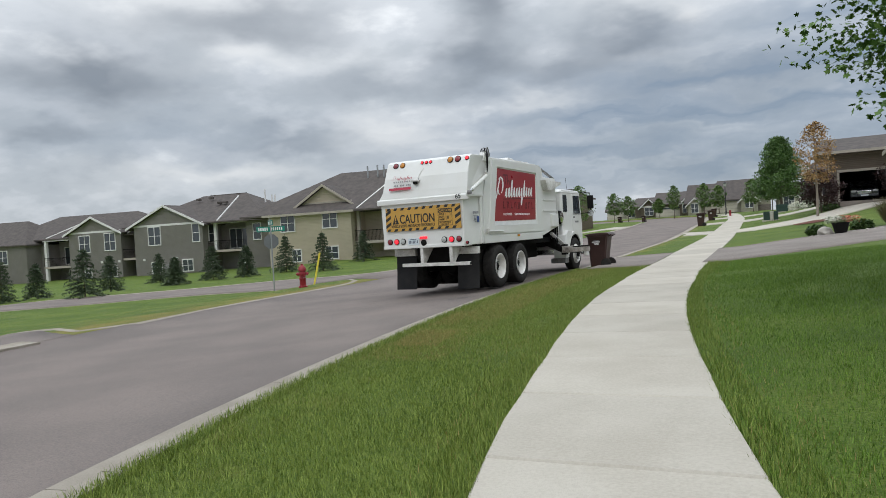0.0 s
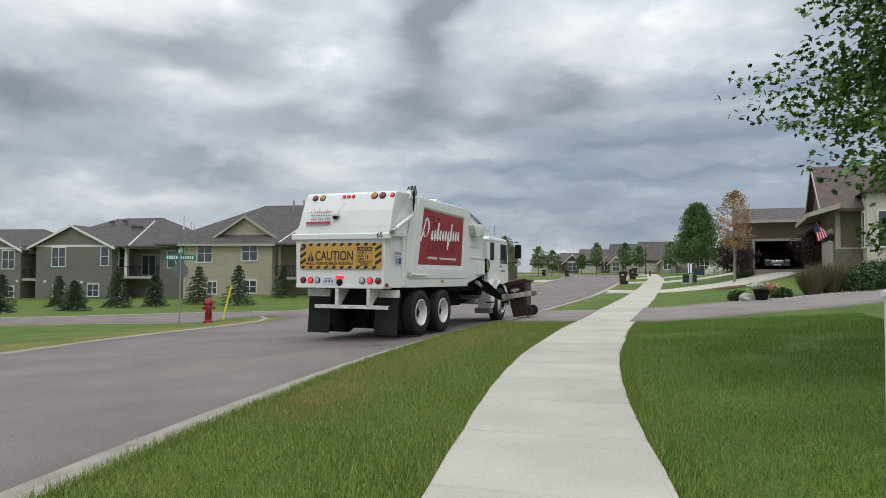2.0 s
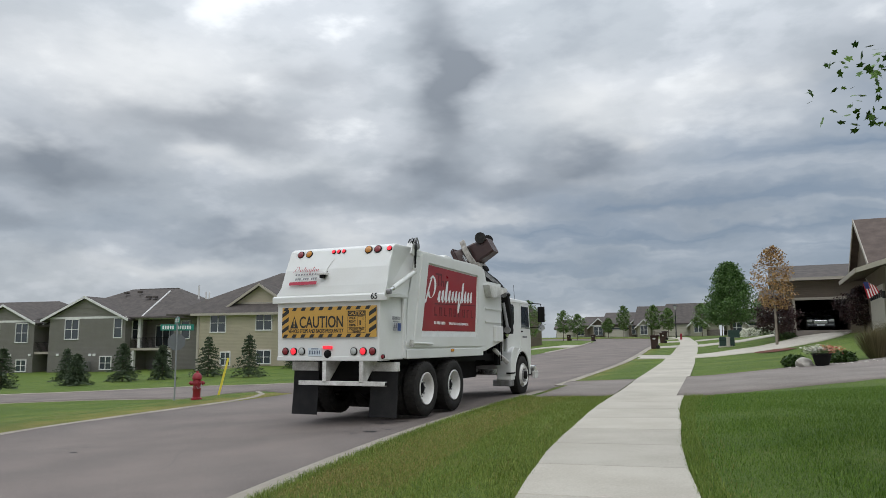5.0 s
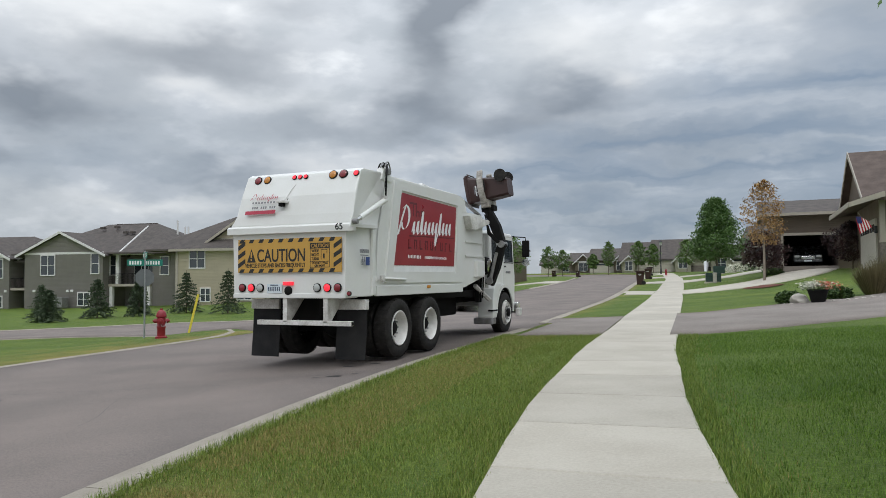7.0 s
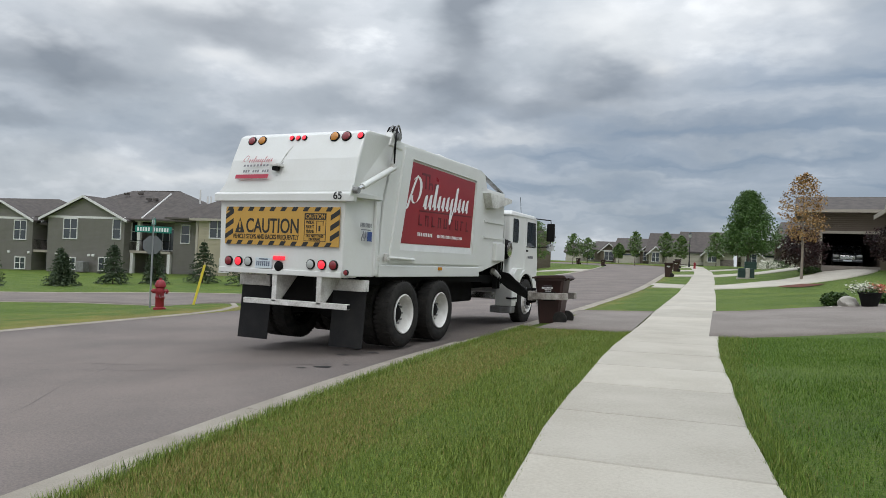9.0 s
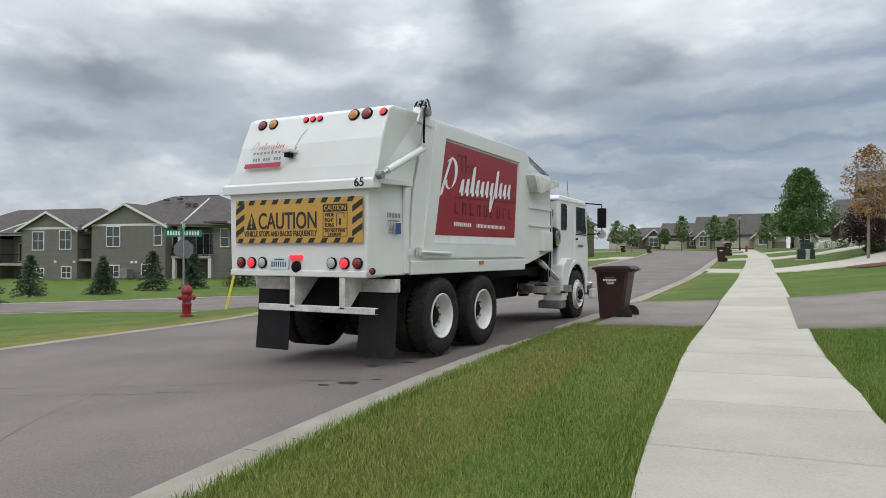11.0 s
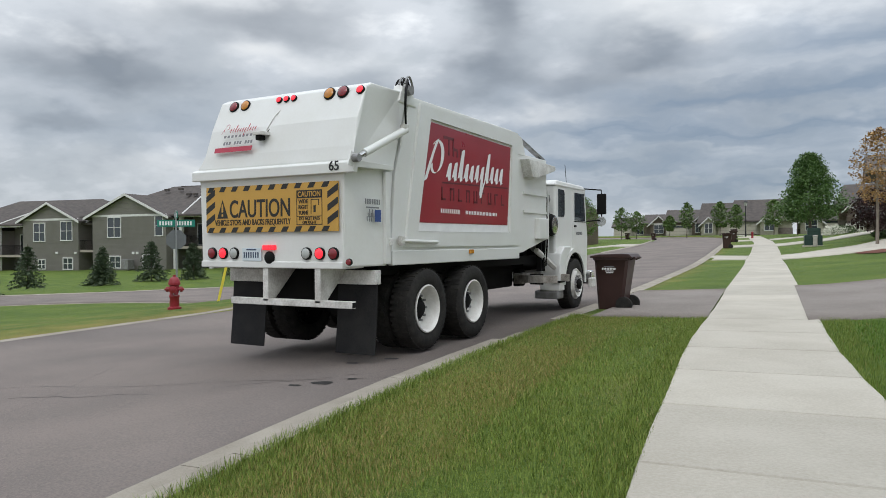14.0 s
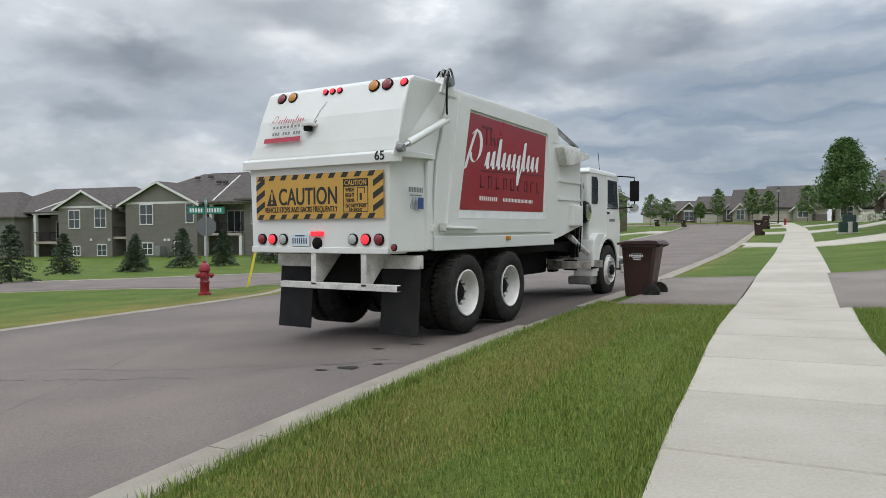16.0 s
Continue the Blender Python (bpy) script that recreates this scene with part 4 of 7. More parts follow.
        for k in range(4):
            part("pipe_loop", tube([(sx - 0.16 + 0.05 * k, 1.02 + 0.19 * f - 0.01 * k, 3.22 + (0.17 + 0.02 * (k % 2)) * math.sin(math.pi * (0.15 + 0.75 * f))) for f in [q / 8 for q in range(9)]], 0.014, 6), GREY_STEEL if k % 2 else BLACK, hinge, smooth=True)
        hoses = bmesh.new()
        for k in range(5):
            o = 0.035 * k
            tube([(sx + (0.02 + 0.03 * k) * math.sin(math.pi * f / 8), 1.04 - 0.05 * f / 8 - (0.06 + 0.05 * k) * math.sin(math.pi * f / 8), 3.36 - 0.56 * f / 8) for f in range(9)], 0.013, 6, hoses)
        part("hydraulic_hose", hoses, BLACK, t, "bundle of black hydraulic hoses", smooth=True)
        part("hose_clamp", box(sx - 0.03, sx + 0.04, 0.90, 1.0, 2.70, 2.80, 0.01), WHITE_WORN, t)
    # packer body
    body = [(0.74, 1.10), (0.86, 2.2), (1.20, 3.16), (1.32, 3.20), (4.40, 3.20), (4.66, 3.17), (4.66, 1.16), (4.40, 1.10)]
    part("packer_body", prism(body, "x", xl, xr, 0.015), WHITE, t, "white painted steel packer body")
    # raised frame round the advertising panel
    for s, x0, x1 in ((1, xr - 0.01, xr + 0.035), (-1, xl - 0.035, xl + 0.01)):
        outer = [(1.02, 1.30), (4.60, 1.30), (4.60, 3.17), (1.42, 3.14)]
        inner = [(1.33, 1.49), (4.26, 1.50), (4.37, 2.94), (1.68, 2.98)]
        bm = bmesh.new()
        for a in range(4):
            b = (a + 1) % 4
            prism([outer[a], outer[b], inner[b], inner[a]], "x", x0, x1, bm=bm)
        bmesh.ops.remove_doubles(bm, verts=bm.verts, dist=1e-4)
        part("panel_frame", bm, WHITE, t)
        xf = xr + 0.008 if s > 0 else xl - 0.008
        part("advert_panel", prism([(1.375, 1.615), (4.19, 1.63), (4.335, 2.90), (1.70, 2.945)], "x", xf - 0.006, xf + 0.006), RED_PANEL, t, "dark red advertising panel with white brush script")
    part("panel_stripe", prism([(1.345, 1.50), (4.25, 1.51), (4.20, 1.622), (1.37, 1.607)], "x", xr + 0.003, xr + 0.013), DECAL_WHITE, t)
    onp = pose(xr + 0.0145, 1.56, 2.20, 90, 0, 90) @ pose(0, 0, 0, 0, 0, 2)
    big = part("script_mark", script_shape(2.62, 1.12), DECAL_WHITE, t, "white brush-script mark")
    big.matrix_basis = onp
    bars("dark_mark", t, RED_DARK, pose(xr + 0.0145, 2.05, 2.60, 90, 0, 90), [(0, 0.30, 0.17, 0.21), (0.13, 0.17, -0.05, 0.19), (0.26, 0.30, -0.05, 0.2), (0.30, 0.40, 0.03, 0.07), (0.38, 0.42, -0.05, 0.05), (0.48, 0.52, -0.05, 0.08), (0.52, 0.62, 0.05, 0.08), (0.52, 0.62, -0.05, -0.02)])
    bars("dark_mark", t, RED_DARK, pose(xr + 0.0145, 1.9, 2.155, 90, 0, 90) @ pose(0, 0, 0, 0, 0, 1.5), [(0.1, 2.3, 0.0, 0.022)])
    bars("dark_mark", t, RED_DARK, pose(xr + 0.0145, 1.98, 2.02, 90, 0, 90), [(0.245 * k, 0.245 * k + 0.035, -0.09, 0.09) for k in range(9)] + [(0.245 * k, 0.245 * k + 0.12, 0.06 if k % 2 else -0.09, 0.09 if k % 2 else -0.06) for k in range(9)] + [(0.245 * k + 0.09, 0.245 * k + 0.125, -0.09, 0.09) for k in (1, 3, 4, 6)])
    bars("printed_bar", t, DECAL_WHITE, pose(xr + 0.0145, 1.96, 1.785, 90, 0, 90), [(0.064 * k, 0.064 * k + 0.034, -0.03, 0.03) for k in range(9)] + [(0.74 + 0.052 * k, 0.74 + 0.052 * k + 0.027, -0.026, 0.026) for k in range(21)])
    part("sill", box(xr - 0.04, xr + 0.03, 0.74, 4.66, 1.08, 1.26, 0.012), WHITE, t)
    part("sill", box(xl - 0.03, xl + 0.04, 0.74, 4.66, 1.08, 1.26, 0.012), WHITE, t)
    part("side_marker", box(xr + 0.03, xr + 0.05, 2.76, 2.90, 1.19, 1.25, 0.008), AMBER_LENS, t, "amber side marker")
    part("latch", tube([(xr + 0.06, 0.88, 1.38), (xr + 0.06, 1.78, 1.36)], 0.022, 8), WHITE, t)
    part("latch_block", box(xr + 0.02, xr + 0.08, 0.86, 0.95, 1.32, 1.44, 0.015), WHITE_WORN, t)
    part("latch_block", box(xr + 0.0, xr + 0.05, 0.66, 0.73, 1.32, 1.41, 0.012), WHITE_WORN, t)
    # hopper
    hop = [(4.66, 1.16), (4.9, 1.18), (6.05, 1.40), (6.05, 2.86), (4.66, 2.86)]
    part("hopper", prism(hop, "x", xl, xr - 0.01, 0.012), WHITE, t)
    part("hopper_side", prism([(4.66, 2.84), (6.03, 2.84), (6.03, 2.90), (5.85, 2.96), (4.78, 3.17), (4.66, 3.17)], "x", xl, xl + 0.06), WHITE, t)
    part("hopper_side", prism([(4.66, 2.84), (5.0, 2.84), (4.86, 3.12), (4.66, 3.17)], "x", xr - 0.06, xr), WHITE, t)
    part("hopper_lip", prism([(4.72, 3.17), (5.98, 2.88), (5.98, 2.84), (4.72, 3.12)], "x", xr - 0.10, xr - 0.02), GREY_STEEL, t)
    part("hopper_tray", prism([(4.78, 2.76), (6.07, 2.74), (6.07, 2.66), (5.16, 2.46), (4.95, 2.46)], "x", xr - 0.02, xr + 0.16, 0.01), WHITE_WORN, t, "scuffed white spill tray")
    part("hopper_ribs", box(xr - 0.01, xr + 0.02, 4.9, 6.0, 2.18, 2.22, bm=box(xr - 0.01, xr + 0.02, 4.9, 6.0, 1.86, 1.90)), WHITE, t)
    part("tool_box", box(xr - 0.02, xr + 0.08, 5.45, 5.95, 1.40, 1.78, 0.02), WHITE, t)
    part("roof_hump", prism([(3.7, 3.19), (3.95, 3.36), (5.3, 3.36), (5.45, 3.10), (4.6, 3.18)], "x", -1.9, -0.35, 0.02), WHITE_WORN, t)
    part("roof_hump", prism([(3.9, 3.34), (4.05, 3.44), (4.4, 3.42), (4.5, 3.34)], "x", -0.75, -0.45, 0.02), WHITE, t)
    # chassis
    for x in (-1.45, -0.67):
        part("chassis_rail", box(x, x + 0.09, 0.35, 8.6, 0.78, 1.06, 0.008), BLACK, t)
    # black plate and suspension boxes added to close and darken the underside
    part("rear_fill_plate", box(-1.75, -0.30, 0.62, 0.72, 0.62, 1.06), BLACK, t)
    part("suspension_beam", box(-1.72, -1.52, 1.2, 3.3, 0.42, 0.80, 0.03), BLACK, t)
    part("suspension_beam", box(-0.54, -0.34, 1.2, 3.3, 0.42, 0.80, 0.03), BLACK, t)
    part("differential", lathe([(0.0, 1.25), (0.16, 1.28), (0.24, 1.45), (0.24, 1.65), (0.15, 1.85), (0.0, 1.9)], "y", 16, centre=(CX, 0, 0.52)), BLACK, t, smooth=True)
    part("gearbox", box(-1.5, -0.55, 3.6, 6.2, 0.5, 1.0, 0.05), BLACK, t)
    # added black box, keeps light out from under the body
    part("belly_fill", box(-1.95, -0.1, 0.9, 6.2, 0.95, 1.09), BLACK, t)
    part("drive_shaft", tube([(CX, 3.0, 0.55), (CX, 6.4, 0.72)], 0.07, 10), BLACK, t, smooth=True)
    part("reach_beam", tube([(0.02, 5.95, 1.20), (0.13, 6.62, 0.86)], 0.055, 6), WHITE_WORN, t, "scuffed white slide beam of the loading arm")
    part("side_tank", box(-2.12, -1.7, 3.9, 5.6, 0.45, 1.0, 0.05), BLACK, t)
    for y in (1.55, 2.89):
        part("axle_housing", tube([(-2.0, y, 0.5), (0.0, y, 0.5)], 0.10, 12), BLACK, t)
    for x in (-1.155, -0.365):
        part("bumper_strut", prism([(0.0, 1.08), (0.55, 1.08), (0.12, 0.68), (0.0, 0.66)], "x", x, x + 0.085, 0.006), WHITE_WORN, t)
    part("under_ride_bar", box(-1.68, 0.16, 0.0, 0.09, 0.615, 0.695, 0.008), WHITE_WORN, t, "scuffed white under-ride bar")
    part("bar_end", box(0.158, 0.166, 0.01, 0.08, 0.625, 0.685), BLACK, t)
    for x0, x1 in ((-2.17, -1.57), (-0.44, 0.155)):
        part("flap_hanger", box(x0, x1, 0.47, 0.60, 0.86, 1.03, 0.01), WHITE_WORN, t)
        part("mud_flap", prism([(0.52, 0.90), (0.535, 0.90), (0.51, 0.46), (0.465, 0.03), (0.45, 0.03), (0.495, 0.46)], "x", x0 + 0.02, x1, 0.002), FLAP, t, "black rubber mud flap")
    for y in (1.555, 2.895):
        for s in (1, -1):
            for k in (0, 1):
                wheel(t, CX + s * (1.27 - 0.33 * k - (0.27 if k else 0)), y, 0.495, s if k == 0 else -s, painted=k == 0)
    for s in (1, -1):
        wheel(t, CX + s * 1.24, 7.66, 0.495, s, 0.515, front=True)
    build_cab(t)
    return t


def build_cab(t):
    cab = new("cab")
    cab.parent = t
    x0, x1 = -2.12, 0.08
    prof = [(6.82, 1.02), (7.0, 1.02), (7.05, 1.16), (8.20, 1.16), (8.26, 0.62), (8.86, 0.62), (8.90, 1.45), (8.84, 1.75), (8.74, 2.46), (8.62, 2.56), (6.92, 2.58), (6.82, 2.50)]
    ob = part("shell", prism(prof, "x", x0, x1), WHITE, cab, "white cab-over cab")
    md = ob.modifiers.new("soft", "BEVEL")
    md.width, md.segments, md.limit_method = 0.05, 3, "ANGLE"
    part("roof_lip", box(x0 - 0.015, x1 + 0.015, 6.80, 8.70, 2.46, 2.50, 0.01), WHITE, cab)
    for s, x in ((1, x1), (-1, x0)):
        door = part("door", prism([(7.86, 1.05), (8.74, 1.05), (8.76, 1.70), (8.66, 2.44), (7.86, 2.44)], "x", x - 0.012, x + 0.012, 0.006), WHITE, cab)
        part("side_window", prism([(7.95, 1.80), (8.66, 1.80), (8.58, 2.38), (7.95, 2.38)], "x", x + s * 0.010 - 0.006, x + s * 0.010 + 0.006), GLASS, door)
        part("window_seal", prism([(7.92, 1.77), (8.69, 1.77), (8.69, 1.79), (7.92, 1.79)], "x", x + s * 0.012 - 0.008, x + s * 0.012 + 0.008), BLACK, door)
        part("door_handle", box(x - 0.03, x + 0.03, 7.92, 8.04, 1.66, 1.70, 0.006), BLACK, door)
        part("quarter_window", prism([(6.98, 1.85), (7.30, 1.85), (7.34, 1.92), (7.34, 2.34), (7.28, 2.40), (6.98, 2.40)], "x", x - 0.013, x + 0.013, 0.005), GLASS, cab)
        bars("door_print", door, DECAL_GREY, pose(x + 0.014 if s > 0 else x - 0.014, 8.05, 1.5, 90, 0, 90 * s), [(0.045 * k, 0.045 * k + 0.03, 0, 0.06) for k in range(9)])
        # mirrors on a tube frame
        mx = x + s * 0.30
        mir = part("mirror", box(mx - 0.10, mx + 0.10, 8.90, 8.98, 1.95, 2.40, 0.02), BLACK, cab, "tall black wing mirror")
        part("mirror_arm", tube([(x, 8.62, 2.50), (mx, 8.92, 2.48), (mx, 8.94, 2.40)], 0.014, 6), BLACK, mir)
        part("mirror_arm", tube([(x, 8.76, 1.80), (mx, 8.94, 1.82), (mx, 8.94, 1.95)], 0.014, 6), BLACK, mir)
        part("spot_mirror", lathe([(0.10, 0.0), (0.10, 0.03), (0.07, 0.06), (0.0, 0.07)], "y", 16, centre=(mx, 8.91, 1.80)), CHROME, mir, smooth=True)
        # fender round the front wheel
        bm = bmesh.new()
        arc = [(7.66 + 0.70 * math.cos(a), 0.50 + 0.72 * math.sin(a)) for a in [math.radians(d) for d in range(0, 181, 12)]]
        arc2 = [(7.66 + 0.63 * math.cos(a), 0.50 + 0.64 * math.sin(a)) for a in [math.radians(d) for d in range(180, -1, -12)]]
        prism(arc + arc2, "x", x - s * 0.30, x + s * 0.13, bm=bm)
        part("fender", bm, WHITE, cab, smooth=True)
        # black ring added under the fender so the gap over the wheel reads shaded
        lin = [(7.66 + 0.63 * math.cos(a), 0.50 + 0.64 * math.sin(a)) for a in [math.radians(d) for d in range(0, 181, 12)]]
        lin += [(7.66 + 0.60 * math.cos(a), 0.50 + 0.61 * math.sin(a)) for a in [math.radians(d) for d in range(180, -1, -12)]]
        part("arch_gap_shade", prism(lin, "x", x - s * 0.35, x + s * 0.10), BLACK, cab, smooth=True)
        part("fender_side", prism([(6.70, 0.40), (7.0, 0.40), (6.99, 0.62), (7.06, 0.86), (7.22, 1.07), (7.40, 1.19), (7.36, 1.26), (7.0, 1.26), (6.80, 1.12), (6.72, 0.90)], "x", x - s * 0.28, x + s * 0.125, 0.02), WHITE, cab)
        part("step_tank", box(min(x - s * 0.40, x + s * 0.10), max(x - s * 0.40, x + s * 0.10), 6.70, 7.02, 0.24, 0.40, 0.03), GREY_STEEL, cab)
        part("step", box(min(x, x + s * 0.14), max(x, x + s * 0.14), 6.66, 7.0, 0.56, 0.60, 0.005), BLACK, cab)
    part("windscreen", prism([(8.885, 1.62), (8.91, 1.62), (8.79, 2.40), (8.765, 2.40)], "x", x0 + 0.12, x1 - 0.12), GLASS, cab)
    part("rear_window", box(x0 + 0.28, x1 - 0.22, 6.785, 6.81, 1.90, 2.42, 0.01), GLASS, cab)
    part("front_bumper", box(x0 - 0.02, x1 + 0.10, 8.84, 9.02, 0.42, 0.72, 0.03), CHROME, cab, "chrome front bumper")
    part("bumper_corner", box(x1 + 0.06, x1 + 0.16, 8.70, 9.0, 0.36, 0.56, 0.02), WHITE_WORN, cab)
    for x in (x0 + 0.25, x1 - 0.25):
        part("headlamp", lathe([(0.10, 0.0), (0.10, 0.02), (0.0, 0.03)], "y", 16, centre=(x, 8.90, 0.95)), CLEAR_LENS, cab)
    part("beacon", lathe([(0.06, 2.58), (0.06, 2.66), (0.04, 2.70), (0, 2.71)], "z", 12, centre=(-1.0, 7.2, 0)), AMBER_LENS, cab)
    # what stands between cab and hopper
    part("air_cleaner", lathe([(0.22, -0.25), (0.22, 0.16), (0.19, 0.20), (0.19, 0.22), (0.0, 0.22)], "x", 24, centre=(-0.12, 6.72, 1.68)), BLACK, t, "round black air cleaner", smooth=True)
    part("air_cleaner_cap", lathe([(0.17, 0.22), (0.17, 0.235), (0.10, 0.25), (0.0, 0.25)], "x", 20, centre=(-0.12, 6.72, 1.68)), CHROME, t, "polished end cap", smooth=True)
    part("air_cleaner_band", lathe([(0.225, 0.05), (0.235, 0.05), (0.235, 0.10), (0.225, 0.10)], "x", 24, centre=(-0.12, 6.72, 1.68)), BLACK, t)
    part("intake_stack", tube([(-0.28, 6.42, 1.1), (-0.28, 6.42, 2.55)], 0.14, 14), BLACK, t, smooth=True)
    part("exhaust_guard", box(-0.5, -0.12, 6.30, 6.62, 2.30, 2.72, 0.05), BLACK, t)
    part("engine_bay", box(-1.8, -0.3, 6.1, 6.8, 0.9, 1.9), BLACK, t)
    part("grab_rail", tube([(0.10, 6.36, 1.15), (0.12, 6.30, 2.30)], 0.02, 8), WHITE, t)
    part("aerial", tube([(-0.2, 8.3, 2.56), (-0.2, 8.2, 3.0)], 0.006, 5), BLACK, cab)


lorry = build_lorry()

# ---- the loading arm ----
PIVOT = (0.30, 6.30, 1.15)  # shoulder on the chassis, beside the cab
UPPER_LEN, FORE_LEN = 0.92, 0.92


def build_arm():
    """Upper arm, forearm and grab as parts of the lorry; each part's own origin is its joint, and it points along +x."""
    upper = part("upper_arm", prism([(-0.10, -0.09), (0.35, -0.12), (UPPER_LEN, -0.08), (UPPER_LEN + 0.07, 0.0), (UPPER_LEN, 0.09), (0.30, 0.11), (-0.10, 0.09)], "y", -0.09, 0.09, 0.012), BLACK, lorry, "black steel lifting arm")
    part("joint_pin", lathe([(0.09, -0.13), (0.09, 0.13)], "y", 14), GREY_STEEL, upper)
    part("arm_ram", tube([(0.08, -0.14, -0.02), (0.70, -0.14, 0.03)], 0.04, 10), GREY_STEEL, upper, smooth=True)
    fore = part("forearm", prism([(-0.09, -0.07), (0.45, -0.13), (FORE_LEN, -0.08), (FORE_LEN, 0.08), (0.40, 0.10), (-0.09, 0.08)], "y", -0.10, 0.10, 0.012), BLACK, lorry, "black steel forearm with hoses")
    part("joint_pin", lathe([(0.085, -0.14), (0.085, 0.14)], "y", 14), GREY_STEEL, fore)
    hoses = bmesh.new()
    for k in range(4):
        tube([(0.05, -0.13, 0.02 * k), (0.35, -0.16 - 0.01 * k, 0.12 + 0.02 * k), (0.7, -0.14, 0.10), (FORE_LEN - 0.1, -0.12, 0.03 * k)], 0.014, 6, hoses)
    part("hydraulic_hose", hoses, BLACK, fore)
    mast = part("lift_mast", box(-0.05, 0.05, 6.12, 6.19, 0.80, 1.95, 0.008, bm=box(-0.05, 0.05, 6.26, 6.33, 0.80, 1.95, 0.008)), BLACK, lorry, "black upright lift mast")
    part("mast_hose", tube([(0.08, 6.16, 0.9), (0.11, 6.18, 1.5), (0.06, 6.20, 1.95)], 0.018, 6, tube([(0.10, 6.24, 0.9), (0.14, 6.22, 1.4), (0.08, 6.24, 1.9)], 0.016, 6)), BLACK, mast)
    grab = new("grab")
    grab.parent = lorry
    # the grab's frame: x reaches from the lorry to the bin, y along the street; two curved fingers close round the bin
    part("grab_beam", box(-0.16, 0.02, -0.30, 0.30, -0.10, 0.10, 0.015), GRAB_STEEL, grab, "scuffed pale grab beam")
    part("grab_plate", box(-0.24, -0.10, -0.14, 0.14, -0.16, 0.16, 0.02), BLACK, grab)
    for s in (-1, 1):
        arc = [(0.0, s * 0.28), (0.22, s * 0.40), (0.48, s * 0.40), (0.70, s * 0.30), (0.74, s * 0.34), (0.50, s * 0.46), (0.20, s * 0.46), (-0.06, s * 0.34)]
        finger = part("grab_finger", prism(arc, "z", -0.07, 0.07, 0.008), GRAB_STEEL, grab, "worn pale curved grab finger")
        part("finger_pad", prism([(0.22, s * 0.385), (0.48, s * 0.385), (0.48, s * 0.405), (0.22, s * 0.405)], "z", -0.10, 0.10), RUBBER, finger)
    return upper, fore, grab


upper_arm, forearm, grab = build_arm()
STOW = (-0.35, 0.66)  # where the folded grab rests, x and z


def grab_place(s):
    """Where the grab is and how it leans, at s seconds, as x, z, degrees."""
    ts = [r[0] for r in BIN_ROWS]
    x, z, lean = (float(np.interp(s, ts, [r[i] for r in BIN_ROWS])) for i in (1, 2, 3))
    a = radians(lean)
    # on the bin's lorry-side face, 0.62 m up
    gx, gz = x + 0.62 * math.sin(a) - 0.30 * math.cos(a), z + 0.62 * math.cos(a) + 0.30 * math.sin(a)
    k = float(np.interp(s, (0, 0.75, 0.95, 9.1, 9.9, 16), (0.55, 0.95, 1, 1, 0, 0)))
    return STOW[0] + (gx - STOW[0]) * k, STOW[1] + (gz - STOW[1]) * k, lean * k, k


def arm_motion():
    times = sorted({r[0] for r in BIN_ROWS if r[0] < 9.2} | {0.25, 0.65, 9.1, 9.3, 9.5, 9.6, 9.7, 9.8, 9.9, 16.0} | {3.12, 3.38, 6.62, 6.88, 7.12, 2.12, 2.38})
    rows = {"u": [], "f": [], "g": []}
    for s in times:
        gx, gz, lean, reach = grab_place(s)
        # the shoulder slides out of the chassis as the bin rises
        w = max(0.0, min(1.0, (gz - 0.75) / 1.1))
        slid = max(-2.0, min(0.1, gx - 1.9))
        wx, wz = gx - 0.2 * math.cos(radians(lean)), gz + 0.2 * math.sin(radians(lean))
        sx = slid + (PIVOT[0] - slid) * w
        # and rides on the mast so that the arm stays nearly straight
        ride = max(0.72, wz - math.sqrt(1.72**2 - min(1.7, abs(wx - sx)) ** 2))
        sz = 1.30 + (ride - 1.30) * w
        dx, dz = wx - sx, wz - sz
        d = min(max(math.hypot(dx, dz), 0.7), UPPER_LEN + FORE_LEN - 0.01)
        base = math.atan2(dz, dx)
        bend = math.acos(max(-1, min(1, (UPPER_LEN**2 + d * d - FORE_LEN**2) / (2 * UPPER_LEN * d))))
        up = base + bend * (1 - 2 * w)
        ex, ez = sx + UPPER_LEN * math.cos(up), sz + UPPER_LEN * math.sin(up)
        fo = math.atan2(sz + dz - ez, sx + dx - ex)
        # folded upright beside the cab once the bin is down
        g = max(0.0, min(1.0, (0.5 - reach) / 0.5))
        sx, sz = sx + (-0.10 - sx) * g, sz + (1.25 - sz) * g
        up, fo = up + (radians(82) - up) * g, fo + (radians(-96) - fo) * g
        ex, ez = (sx + UPPER_LEN * math.cos(up), sz + UPPER_LEN * math.sin(up)) if g else (ex, ez)
        rows["u"].append((s, pose(sx, PIVOT[1], sz, 0, -math.degrees(up), 0)))
        rows["f"].append((s, pose(ex, PIVOT[1] + 0.02, ez, 0, -math.degrees(fo), 0)))
        rows["g"].append((s, pose(gx, BIN_Y, gz, 0, lean, 0)))
    walk(upper_arm, rows["u"])
    walk(forearm, rows["f"])
    walk(grab, rows["g"])


# ---- wheeled bins ----


